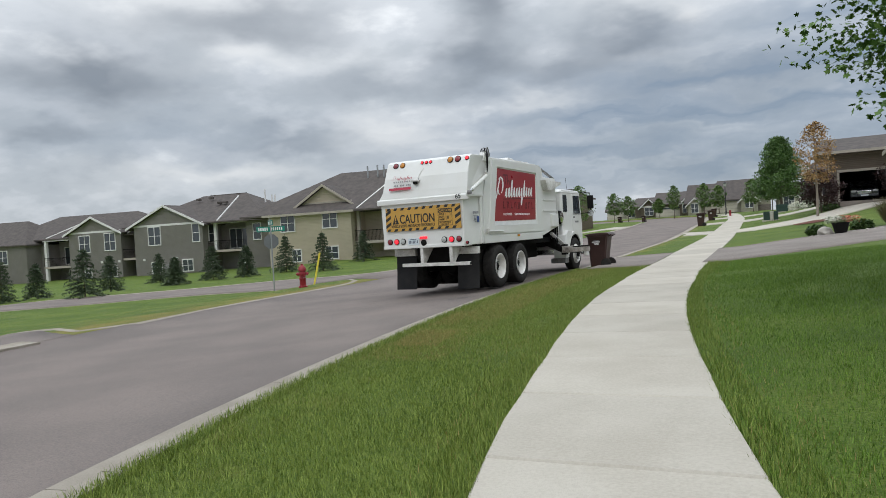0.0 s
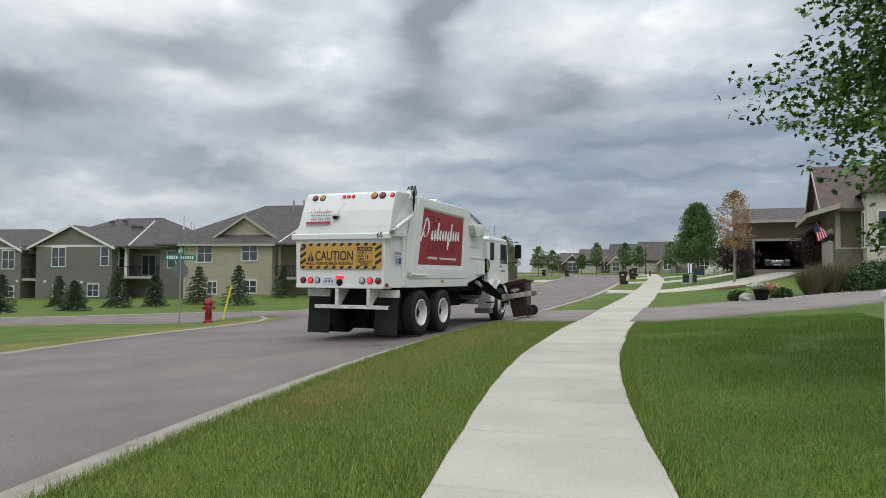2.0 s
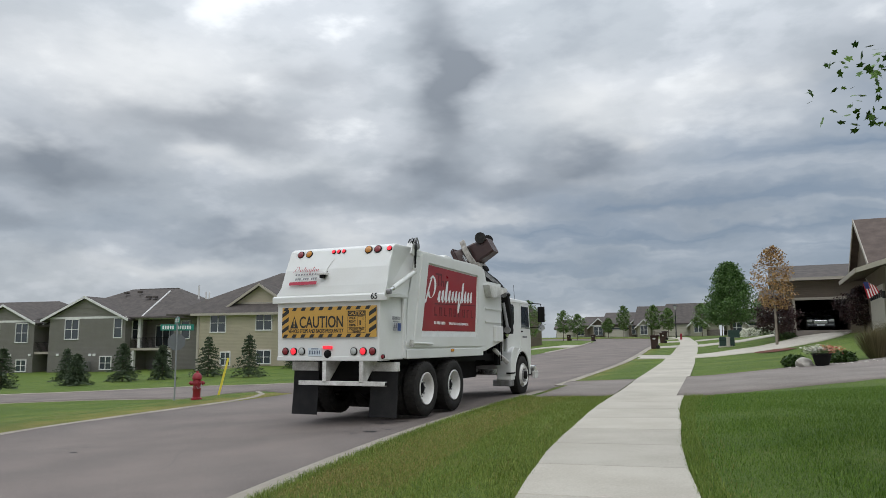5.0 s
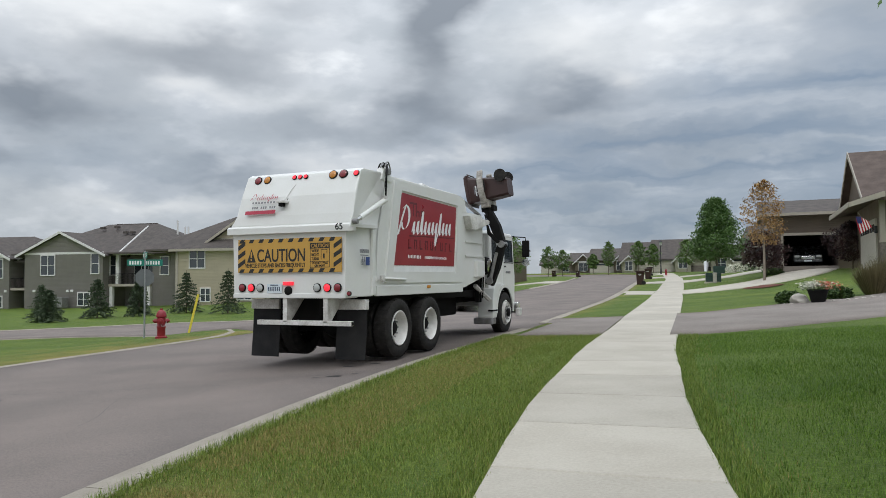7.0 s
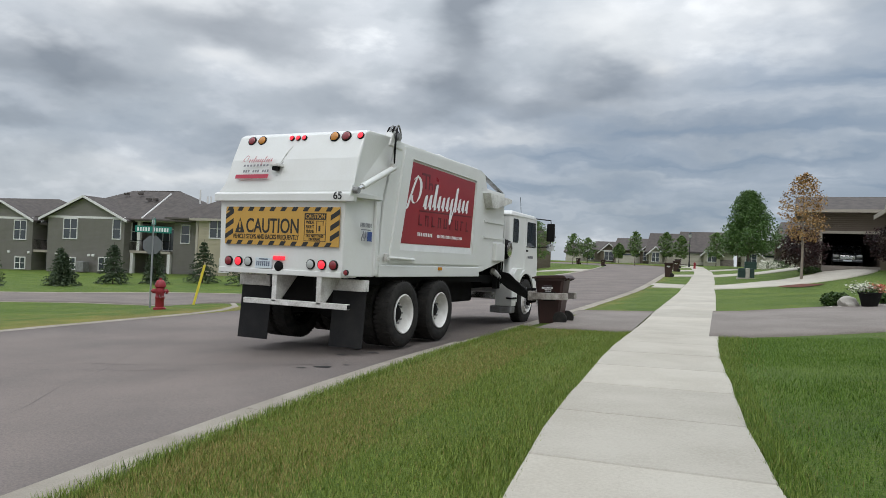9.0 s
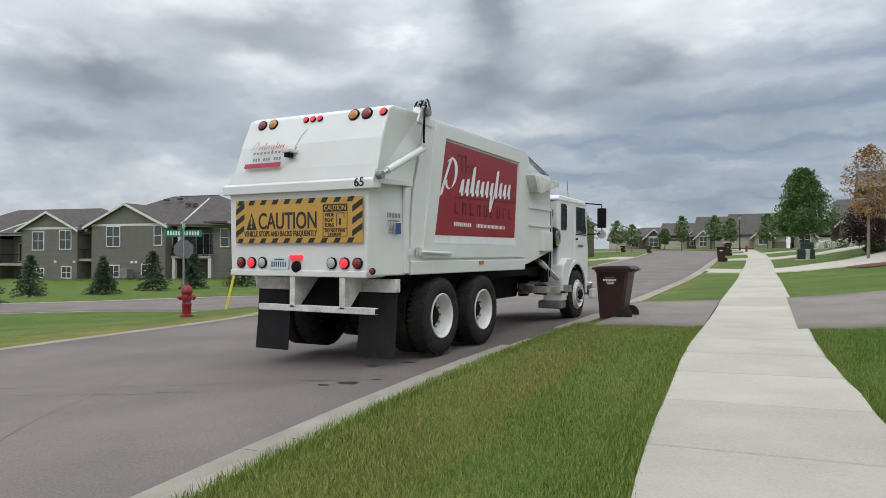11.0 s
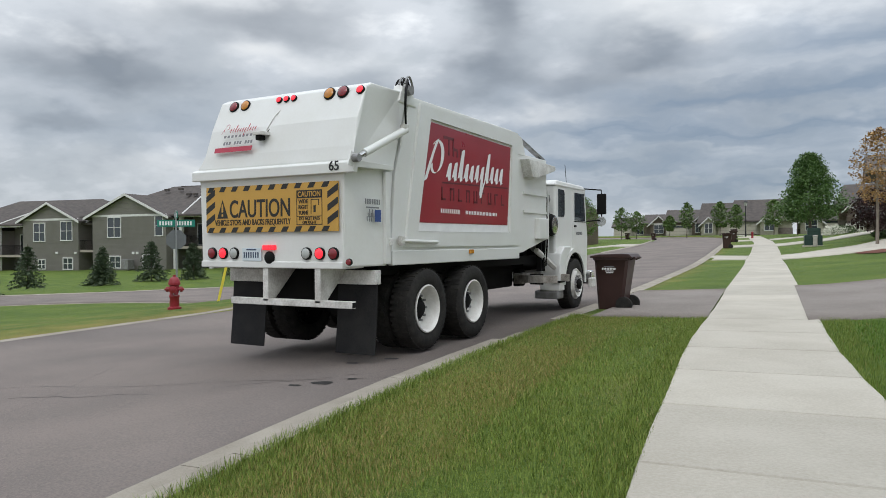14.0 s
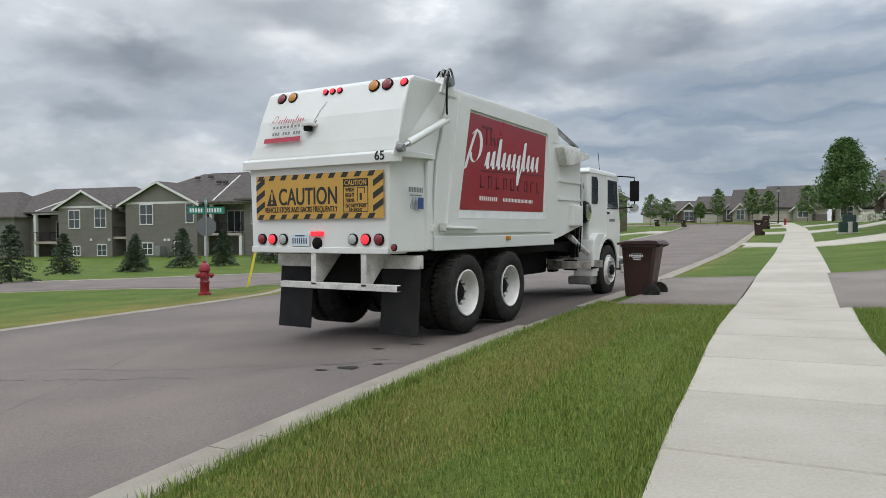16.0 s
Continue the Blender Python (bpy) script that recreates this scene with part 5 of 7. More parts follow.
def build_bin(name, label, group=""):
    """A wheeled refuse bin, its wheels and handle to +x, standing on its base's middle."""
    b = thing(name, label, "garbage bin", group=group)
    bm = bmesh.new()
    rings = []
    for z, hx0, hx1, hy in ((0.02, 0.24, 0.17, 0.215), (0.10, 0.25, 0.20, 0.225), (0.60, 0.275, 0.27, 0.262), (0.93, 0.295, 0.315, 0.288), (0.95, 0.32, 0.335, 0.305), (1.0, 0.32, 0.335, 0.305)):
        c = 0.045
        rings.append([bm.verts.new((x, y, z)) for x, y in ((-hx0, -hy + c), (-hx0 + c, -hy), (hx1 - c, -hy), (hx1, -hy + c), (hx1, hy - c), (hx1 - c, hy), (-hx0 + c, hy), (-hx0, hy - c))])
    for r0, r1 in zip(rings, rings[1:]):
        for k in range(8):
            bm.faces.new((r0[k], r0[(k + 1) % 8], r1[(k + 1) % 8], r1[k]))
    bm.faces.new(rings[0]), bm.faces.new(rings[-1])
    part("body", bm, BIN_BROWN, b, smooth=True)
    lid = [(-0.37, 0.985), (-0.36, 1.02), (-0.2, 1.05), (0.2, 1.065), (0.34, 1.06), (0.37, 1.03), (0.40, 1.0), (0.37, 0.985)]
    part("lid", prism(lid, "y", -0.325, 0.325, 0.012), BIN_BROWN, b, "flat brown plastic lid")
    part("handle", tube([(0.33, -0.22, 0.95), (0.42, -0.22, 0.99), (0.42, 0.22, 0.99), (0.33, 0.22, 0.95)], 0.016, 8), BIN_BROWN, b)
    part("axle", tube([(0.20, -0.28, 0.125), (0.20, 0.28, 0.125)], 0.012, 8), GREY_STEEL, b)
    for y in (-0.30, 0.255):
        w = part("wheel", lathe([(0.07, 0.0), (0.145, 0.0), (0.15, 0.012), (0.15, 0.045), (0.145, 0.055), (0.07, 0.055)], "y", 22, centre=(0.24, y, 0.15)), RUBBER, b, smooth=True)
        bm = bmesh.new()
        for k in range(6):
            a = math.pi * k / 6
            b2 = box(-0.12, 0.12, y + 0.012, y + 0.043, -0.012, 0.012)
            b2.transform(Matrix.Translation((0.24, 0, 0.15)) @ Matrix.Rotation(a, 4, "Y"))
            tmp = bpy.data.meshes.new("t")
            b2.to_mesh(tmp)
            b2.free()
            bm.from_mesh(tmp)
            bpy.data.meshes.remove(tmp)
        part("spokes", bm, RUBBER, w)
    face = pose(-0.03, -0.281, 0.78, 93.5, 0, 0)
    bars("printed_bar", b, DECAL_GREY, face, [(-0.08, 0.10, 0.045, 0.06)])
    bars("printed_bar", b, DECAL_WHITE, face, [(-0.12 + 0.028 * k, -0.10 + 0.028 * k, -0.005, 0.03) for k in range(9)] + [(-0.06, 0.09, -0.035, -0.02), (-0.05, 0.08, -0.065, -0.05)])
    return b


brown_bin = build_bin("wheeled_bin", "dark brown wheeled refuse bin standing at the kerb")
far_bin = build_bin("wheeled_bin", "dark brown wheeled refuse bin on the verge down the street", "bins along the street")
spots = [(-1.65, 45.4), (-3.35, 63.0), (-5.2, 79.0), (-19.5, 104), (-25, 110)]
far_bin.matrix_basis = pose(spots[0][0], spots[0][1], land(*spots[0]) - 0.01, 0, 0, 6)
for k, (x, y) in enumerate(spots[1:]):
    copy_thing(far_bin, pose(x, y, land(x, y) - 0.01, 0, 0, 10 - 7 * k))

# ---- houses ----


def window(parent, x, y, z, w, h, face=0, lights=2, bars_across=1, name="window", trim=None):
    """A framed window with mullions; its middle at (x, y, z), facing -y turned by face degrees."""
    o = new(name)
    o.parent, o.matrix_basis = parent, pose(x, y, z, 0, 0, face)
    t = 0.08
    bm = box(-w / 2 - t, w / 2 + t, -0.06, 0.05, h / 2, h / 2 + t + 0.02)
    box(-w / 2 - t, w / 2 + t, -0.08, 0.05, -h / 2 - t - 0.02, -h / 2, bm=bm)
    box(-w / 2 - t, -w / 2, -0.06, 0.05, -h / 2, h / 2, bm=bm)
    box(w / 2, w / 2 + t, -0.06, 0.05, -h / 2, h / 2, bm=bm)
    for k in range(1, lights):
        xx = -w / 2 + w * k / lights
        box(xx - 0.035, xx + 0.035, -0.045, 0.03, -h / 2, h / 2, bm=bm)
    for k in range(1, bars_across + 1):
        zz = -h / 2 + h * k / (bars_across + 1)
        box(-w / 2, w / 2, -0.04, 0.03, zz - 0.025, zz + 0.025, bm=bm)
    part("window_frame", bm, trim or TRIM, o)
    part("pane", box(-w / 2, w / 2, -0.012, 0.0, -h / 2, h / 2), GLASS, o)
    part("blind", box(-w / 2, w / 2, 0.06, 0.07, -h / 2 + (0.4 * h if lights > 1 else 0.1), h / 2), DOOR_CREAM, o)
    return o


def hip(x0, x1, y0, y1, z0, z1, inset, over=0.5, thick=0.16):
    """A hipped roof over a rectangle, ridge along x; inset 0 gives gables."""
    x0, x1, y0, y1 = x0 - over, x1 + over, y0 - over, y1 + over
    ym = (y0 + y1) / 2
    pts = [(x0, y0, z0), (x1, y0, z0), (x1, y1, z0), (x0, y1, z0), (x0 + inset, ym, z1), (x1 - inset, ym, z1)]
    bm = bmesh.new()
    top = [bm.verts.new(p) for p in pts]
    low = [bm.verts.new((p[0], p[1], p[2] - thick)) for p in pts[:4]]
    bm.faces.new((top[0], top[1], top[5], top[4])), bm.faces.new((top[2], top[3], top[4], top[5]))
    bm.faces.new((top[1], top[2], top[5])), bm.faces.new((top[3], top[0], top[4]))
    bm.faces.new(low)
    for k in range(4):
        bm.faces.new((top[k], top[(k + 1) % 4], low[(k + 1) % 4], low[k]))
    return bm


def front_gable(parent, xa, xb, y, back, z0, z1, wall, over=0.5, y_over=0.45, trim=None):
    """A gable that faces -y: its wall triangle, its two roof slopes running back, white rakes and a trim board."""
    trim = trim or TRIM
    xm = (xa + xb) / 2
    part("gable", prism([(xa, z0), (xb, z0), (xm, z1 - 0.15)], "y", y, y + 0.2), wall, parent)
    half, rise = (xb - xa) / 2, z1 - z0
    k = over / half
    for s in (-1, 1):
        ex, ez = xm + s * (half + over), z0 - rise * k
        bm = prism([(xm, z1), (ex, ez), (ex, ez - 0.16), (xm, z1 - 0.16)], "y", y - y_over, back)
        part("roof_slope", bm, SHINGLE, parent)
        bm = prism([(xm, z1 + 0.03), (ex, ez + 0.03), (ex, ez - 0.22), (xm, z1 - 0.22)], "y", y - y_over - 0.04, y - y_over)
        part("rake_board", bm, trim, parent)
    part("trim_board", box(xa, xb, y - 0.03, y + 0.01, z0 - 0.12, z0 + 0.1), trim, parent)


def balcony(parent, x0, x1, y0, y1, z, posts=()):
    part("balcony_deck", box(x0, x1, y0, y1, z - 0.25, z), TRIM_TAN, parent)
    rail = part("railing", box(x0, x1, y0 + 0.02, y0 + 0.06, z + 0.98, z + 1.04), BLACK, parent)
    bm = bmesh.new()
    n = int((x1 - x0) / 0.14)
    for k in range(n + 1):
        xx = x0 + (x1 - x0) * k / n
        box(xx - 0.012, xx + 0.012, y0 + 0.03, y0 + 0.05, z, z + 0.98, bm=bm)
    tagged(part("balusters", bm, BLACK, rail), kind="stuff")


def build_grey_house():
    h = thing("townhouse", "grey lap-sided two-storey townhouse with white gables and balconies", "house", pose(-64.4, 46.65, -0.135, 0, 0, 10) @ Matrix.Scale(1.1, 4))
    base = -3.2
    part("wall", box(-4.7, 4.6, 0, 11, base, 4.25), GREY_SIDING, h)
    part("wall", box(-14.6, -6.9, 0.3, 11, base, 3.95), GREY_SIDING, h)
    # back wall of the recess, its shade put into the colour
    part("wall", box(-6.9, -4.7, 2.6, 11, base, 4.0), PAINTED_SHADE, h)
    part("wall", box(-19.2, -14.6, 3.2, 11, base, 3.2), GREY_SIDING, h)
    part("wall", box(-27, -19.2, 1.5, 11, base, 2.9), GREY_SIDING, h)
    part("wall", box(4.6, 12.2, 3.4, 12, base, 4.2), GREY_SIDING, h)
    part("wall", box(9.4, 12.2, 1.2, 3.4, base, 4.2), GREY_SIDING, h)
    front_gable(h, -5.0, 4.7, 0, 7.5, 4.25, 6.45, GREY_SIDING)
    front_gable(h, -14.6, -6.9, 0.3, 6.5, 4.0, 5.8, GREY_SIDING)
    part("main_roof", hip(-6.0, 12.0, 0.6, 13.0, 4.25, 7.65, 6.5), SHINGLE, h)
    part("main_roof", hip(-27, -4.5, 1.2, 11.5, 3.55, 6.5, 5.5), SHINGLE, h)
    part("ridge_cap", box(1.0, 6.0, 6.7, 6.9, 7.6, 7.68), SHINGLE, h)
    for x, y, z in ((0.6, 5.0, 7.0), (2.2, 5.2, 7.1), (4.2, 4.0, 6.4), (5.0, 4.0, 6.4)):
        part("roof_vent", box(x - 0.25, x + 0.25, y - 0.2, y + 0.2, z, z + 0.25, 0.04), SHINGLE, h)
    for x in (9.0, 9.9, 10.3):
        part("vent_pipe", tube([(x, 6.0, 6.3), (x, 6.0, 7.8 if x < 9.5 else 7.1)], 0.09, 8), TRIM, h)
    for xa, ya, za, xb, yb, zb in ((6.4, 0.15, 4.18, 5.4, 6.0, 7.16), (-6.3, 0.75, 3.5, -5.6, 4.4, 5.4), (-18.6, 0.75, 3.5, -15.5, 5.0, 5.72)):
        part("valley_flashing", tube([(xa, ya, za + 0.12), (xb, yb, zb + 0.12)], 0.08, 6), TRIM, h)
    for x, z, w, hh, n in ((-1.85, 3.05, 1.6, 1.95, 2), (3.75, 3.15, 0.85, 1.9, 1), (-12.2, 2.65, 1.5, 1.85, 2), (-8.45, 2.75, 1.5, 1.9, 2), (-1.75, -0.5, 1.3, 1.1, 2), (2.45, -0.4, 1.3, 1.2, 2), (-11.9, -0.8, 0.9, 0.9, 2), (-8.3, -0.7, 1.2, 1.1, 2)):
        window(h, x, -0.03 if x > -6 else 0.27, z, w, hh, lights=n)
    window(h, 4.63, 1.5, 3.0, 0.9, 1.9, 90, 1)
    window(h, 10.8, 1.17, 2.9, 0.9, 1.7, 0, 1)
    window(h, 7.0, 3.37, 2.3, 2.4, 2.1, 0, 3, 0)
    window(h, -17.0, 3.17, 1.4, 2.4, 2.0, 0, 2, 0)
    window(h, -16.6, 3.17, -1.4, 2.2, 2.0, 0, 2, 0)
    balcony(h, 4.65, 9.4, 0.8, 3.4, 1.1)
    balcony(h, -6.9, -4.7, 0.5, 2.6, 0.75)
    balcony(h, -19.2, -14.6, 0.8, 3.2, 0.2)
    for x, y, z0, z1 in ((5.6, 1.0, 1.1, 4.2), (-18.9, 1.0, base, 3.3), (9.2, 1.0, base, 1.0), (4.9, 1.0, base, 1.0)):
        part("porch_post", box(x - 0.17, x + 0.17, y - 0.17, y + 0.17, z0, z1, 0.01), TRIM, h)
    part("porch_beam", box(4.7, 9.6, 0.8, 1.2, 4.0, 4.28), TRIM, h)
    part("porch_beam", box(-19.3, -14.6, 0.8, 1.2, 3.25, 3.5), TRIM, h)
    part("condenser", box(0.2, 1.1, -1.4, -0.5, -1.2, -0.2, 0.04), GREY_STEEL, h)
    for x in (-3.6, 0.4, 0.9, -7.4, -6.95 - 3.0):
        part("vent_hood", box(x, x + 0.3, -0.12 if x > -6 else 0.18, 0.0 if x > -6 else 0.3, 0.3, 0.55, 0.03), TRIM, h)


def build_sand_house():
    h = thing("townhouse", "sand-coloured lap-sided townhouse with a dormer gable", "house", pose(-64.4, 46.65, -0.135, 0, 0, 10) @ Matrix.Scale(1.1, 4))
    base = -2.2
    part("wall", box(15.6, 24.6, -4, 7, base, 4.25), SAND_SIDING, h)
    part("wall", box(12.6, 15.6, 1.0, 7, base, 4.25), SAND_SIDING, h)
    part("wall", box(24.6, 34, -0.8, 7, base, 4.25), SAND_SIDING, h)
    part("corner_board", box(15.5, 15.75, -4.06, -3.8, base, 4.2), TRIM_TAN, h)
    part("main_roof", hip(13.0, 38, -4, 9.5, 4.25, 8.5, 8.0), SHINGLE, h)
    front_gable(h, 18.6, 24.3, -3.0, 4.0, 5.15, 6.95, SAND_SIDING, 0.5, 0.5, TRIM_TAN)
    part("eave_board", box(15.1, 25.1, -4.56, -4.50, 4.02, 4.24), TRIM_TAN, h)
    for x, z, w, hh in ((17.7, 3.35, 1.5, 1.6), (22.35, 3.5, 1.5, 1.6), (18.55, 0.1, 0.9, 1.1), (22.4, 0.25, 1.3, 1.1), (27.5, 3.0, 1.3, 1.7)):
        window(h, x, -4.03 if x < 24 else -0.83, z, w, hh)
    balcony(h, 24.65, 29, -3.4, -0.8, 1.2)
    for x in (25.0, 28.8):
        part("porch_post", box(x - 0.15, x + 0.15, -3.3, -3.0, base, 4.2), TRIM_TAN, h)
    for x in (20.4, 21.5, 22.2):
        part("roof_vent", tube([(x + 4, 1.0, 7.6), (x + 4, 1.0, 8.8)], 0.09, 8), GALV, h)
    part("valley_flashing", tube([(25.4, -4.3, 4.33), (27.5, 1.5, 7.72)], 0.09, 6), TRIM, h)
    far = thing("townhouse", "grey townhouse end farther along the cross street", "house", pose(-96, 40, 0, 0, 0, 12))
    part("wall", box(-8, 10, 0, 10, -4, 3.2), GREY_SIDING, far)
    part("main_roof", hip(-8, 10, 0, 10, 3.2, 6.6, 5.0), SHINGLE, far)
    for x in (-4, 1, 6):
        window(far, x, -0.03, 1.6, 1.5, 1.7)


def simple_house(label, x, y, turn, w, d, z0, eave, ridge, wall, gable_at=0.0, gable_w=4.0, garage=None, wins=(), stone=0.9):
    """A gabled house, its front to -y, with a front gable, a stone skirt, windows and perhaps a garage door."""
    h = thing("house", label, "house", pose(x, y, 0, 0, 0, turn))
    part("wall", box(-w / 2, w / 2, 0, d, z0 - 2, eave), wall, h)
    part("skirt", box(-w / 2 - 0.05, w / 2 + 0.05, -0.06, 0.3, z0 - 2, z0 + stone), STONE, h)
    part("main_roof", hip(-w / 2, w / 2, 0, d, eave, ridge, w * 0.12), SHINGLE, h)
    if gable_w:
        part("wing", box(gable_at - gable_w / 2, gable_at + gable_w / 2, -1.2, 0.1, z0 - 2, eave - 0.1), wall, h)
        front_gable(h, gable_at - gable_w / 2, gable_at + gable_w / 2, -1.2, d * 0.45, eave - 0.1, eave + gable_w * 0.42, wall)
        window(h, gable_at, -1.23, (z0 + eave) / 2 + 0.3, min(1.6, gable_w * 0.5), 1.5)
    if garage is not None:
        g = part("garage_door", box(garage - 2.3, garage + 2.3, -0.10, 0.02, z0, z0 + 2.2), DOOR_CREAM, h, "pale panelled garage door")
        bm = bmesh.new()
        for k in range(1, 4):
            box(garage - 2.3, garage + 2.3, -0.125, -0.10, z0 + 0.55 * k - 0.02, z0 + 0.55 * k + 0.02, bm=bm)
        part("door_groove", bm, TRIM_TAN, g)
        part("door_light", box(garage - 2.0, garage + 2.0, -0.13, -0.10, z0 + 1.75, z0 + 2.05), GLASS, g)
    for wx in wins:
        window(h, wx, -0.03, (z0 + eave) / 2 + 0.3, 1.2, 1.4)
    return h


def build_far_houses():
    simple_house("cream single-storey house far down the street", -30.4, 134, 14, 6.6, 8, 2.2, 4.2, 6.1, CREAM_SIDING, 1.6, 2.4, -1.0)
    simple_house("grey gabled house at the bend of the street", -24.2, 128, 10, 4.6, 8, 1.8, 4.6, 6.4, TAUPE_SIDING, 0.4, 3.2, None, ())
    simple_house("tan house with stone skirt and a wide garage", -18.0, 121.5, 10, 6.6, 9, 1.9, 4.6, 6.9, TAUPE_SIDING, 2.2, 2.2, -0.8)
    simple_house("cream house with white-trimmed gables", -11.9, 117, 8, 5.8, 9, 1.9, 4.3, 7.7, CREAM_SIDING, -1.6, 2.2, 0.8)
    simple_house("cream house with arched gable window", -5.0, 108, 4, 8.5, 9, 2.3, 4.3, 7.6, CREAM_SIDING, 1.2, 2.4, -2.2)
    simple_house("cream house behind street trees", 3.5, 116, 0, 8, 9, 2.2, 4.4, 6.8, CREAM_SIDING, -2, 3, 1.6)
    simple_house("taupe house behind young trees", 9.5, 84, 0, 9, 10, 2.6, 5.0, 7.8, TAUPE_SIDING, -2.0, 3.4, 2.2)
    simple_house("grey house end on the far verge", -35.0, 100, -35, 5, 8, 1.2, 6.0, 7.8, TAUPE_SIDING, 0, 0, None, (), 0.0)


def build_garage_house():
    """The taupe house with its garage open and a car inside."""
    h = thing("house", "taupe lap-sided house with an open garage", "house", pose(7.35, 46, 0))
    z0, eave = 2.1, 5.8
    part("wall", box(0, 0.75, 0, 9, 0.5, eave), TAUPE_SIDING, h)
    part("wall", box(4.2, 13, 0, 9, 0.5, eave), TAUPE_SIDING, h)
    part("wall", box(0.75, 4.2, 0, 0.3, z0 + 2.15, eave), TAUPE_SIDING, h)
    # garage back and ceiling coloured near-black in place of indoor shade
    part("wall", box(0.75, 4.2, 8.6, 9, 0.5, eave), PAINTED_SHADE, h)
    part("garage_ceiling", box(1.0, 4.3, 0.3, 9, z0 + 2.7, z0 + 2.8), PAINTED_SHADE, h)
    part("garage_floor", box(0.75, 4.2, -0.4, 8.6, z0 - 0.6, z0), DRIVE, h)
    part("stone_pier", box(-0.08, 0.62, -0.12, 0.1, 0.5, z0 + 1.1), STONE, h)
    part("door_frame", box(0.65, 0.8, -0.08, 0.3, z0, z0 + 2.2, bm=box(0.65, 4.3, -0.08, 0.3, z0 + 2.15, z0 + 2.33)), TRIM_TAN, h)
    part("main_roof", hip(-0.2, 13.2, -0.2, 9.2, eave, eave + 1.35, 0.0, 0.6), SHINGLE, h)
    part("fascia", box(-0.9, 13.9, -0.96, -0.90, eave - 0.2, eave), TRIM_TAN, h)
    part("downspout", tube([(0.12, -0.1, z0), (0.12, -0.1, eave - 0.2)], 0.05, 6), TRIM_TAN, h)
    car = thing("car", "dark parked car with chrome grille inside an open garage", "car", pose(9.75, 47.2, z0))
    body = [(-0.1, 0.35), (-0.12, 0.75), (0.9, 1.0), (1.6, 1.5), (3.2, 1.52), (4.3, 1.0), (4.5, 0.4)]
    part("body", prism(body, "x", -0.92, 0.92, 0.06), CAR_PAINT, car)
    part("windscreen", prism([(0.95, 1.02), (1.58, 1.44), (1.62, 1.44), (1.0, 1.02)], "x", -0.75, 0.75), GLASS, car)
    part("grille", box(-0.45, 0.45, -0.16, -0.08, 0.48, 0.72, 0.02), CHROME, car)
    part("bumper", box(-0.9, 0.9, -0.2, -0.05, 0.28, 0.45, 0.03), CAR_PAINT, car)
    part("front_plate", box(-0.25, 0.25, -0.21, -0.19, 0.33, 0.43), PLATE, car)
    for x in (-0.7, 0.7):
        part("headlight", box(x - 0.17, x + 0.17, -0.14, -0.04, 0.62, 0.78, 0.03), CLEAR_LENS, car)
    for x in (-0.85, 0.85):
        for y in (0.8, 3.6):
            part("wheel", lathe([(0.18, -0.1), (0.33, -0.1), (0.34, 0.0), (0.33, 0.1), (0.18, 0.1)], "x", 20, centre=(x, y, 0.33)), RUBBER, car)


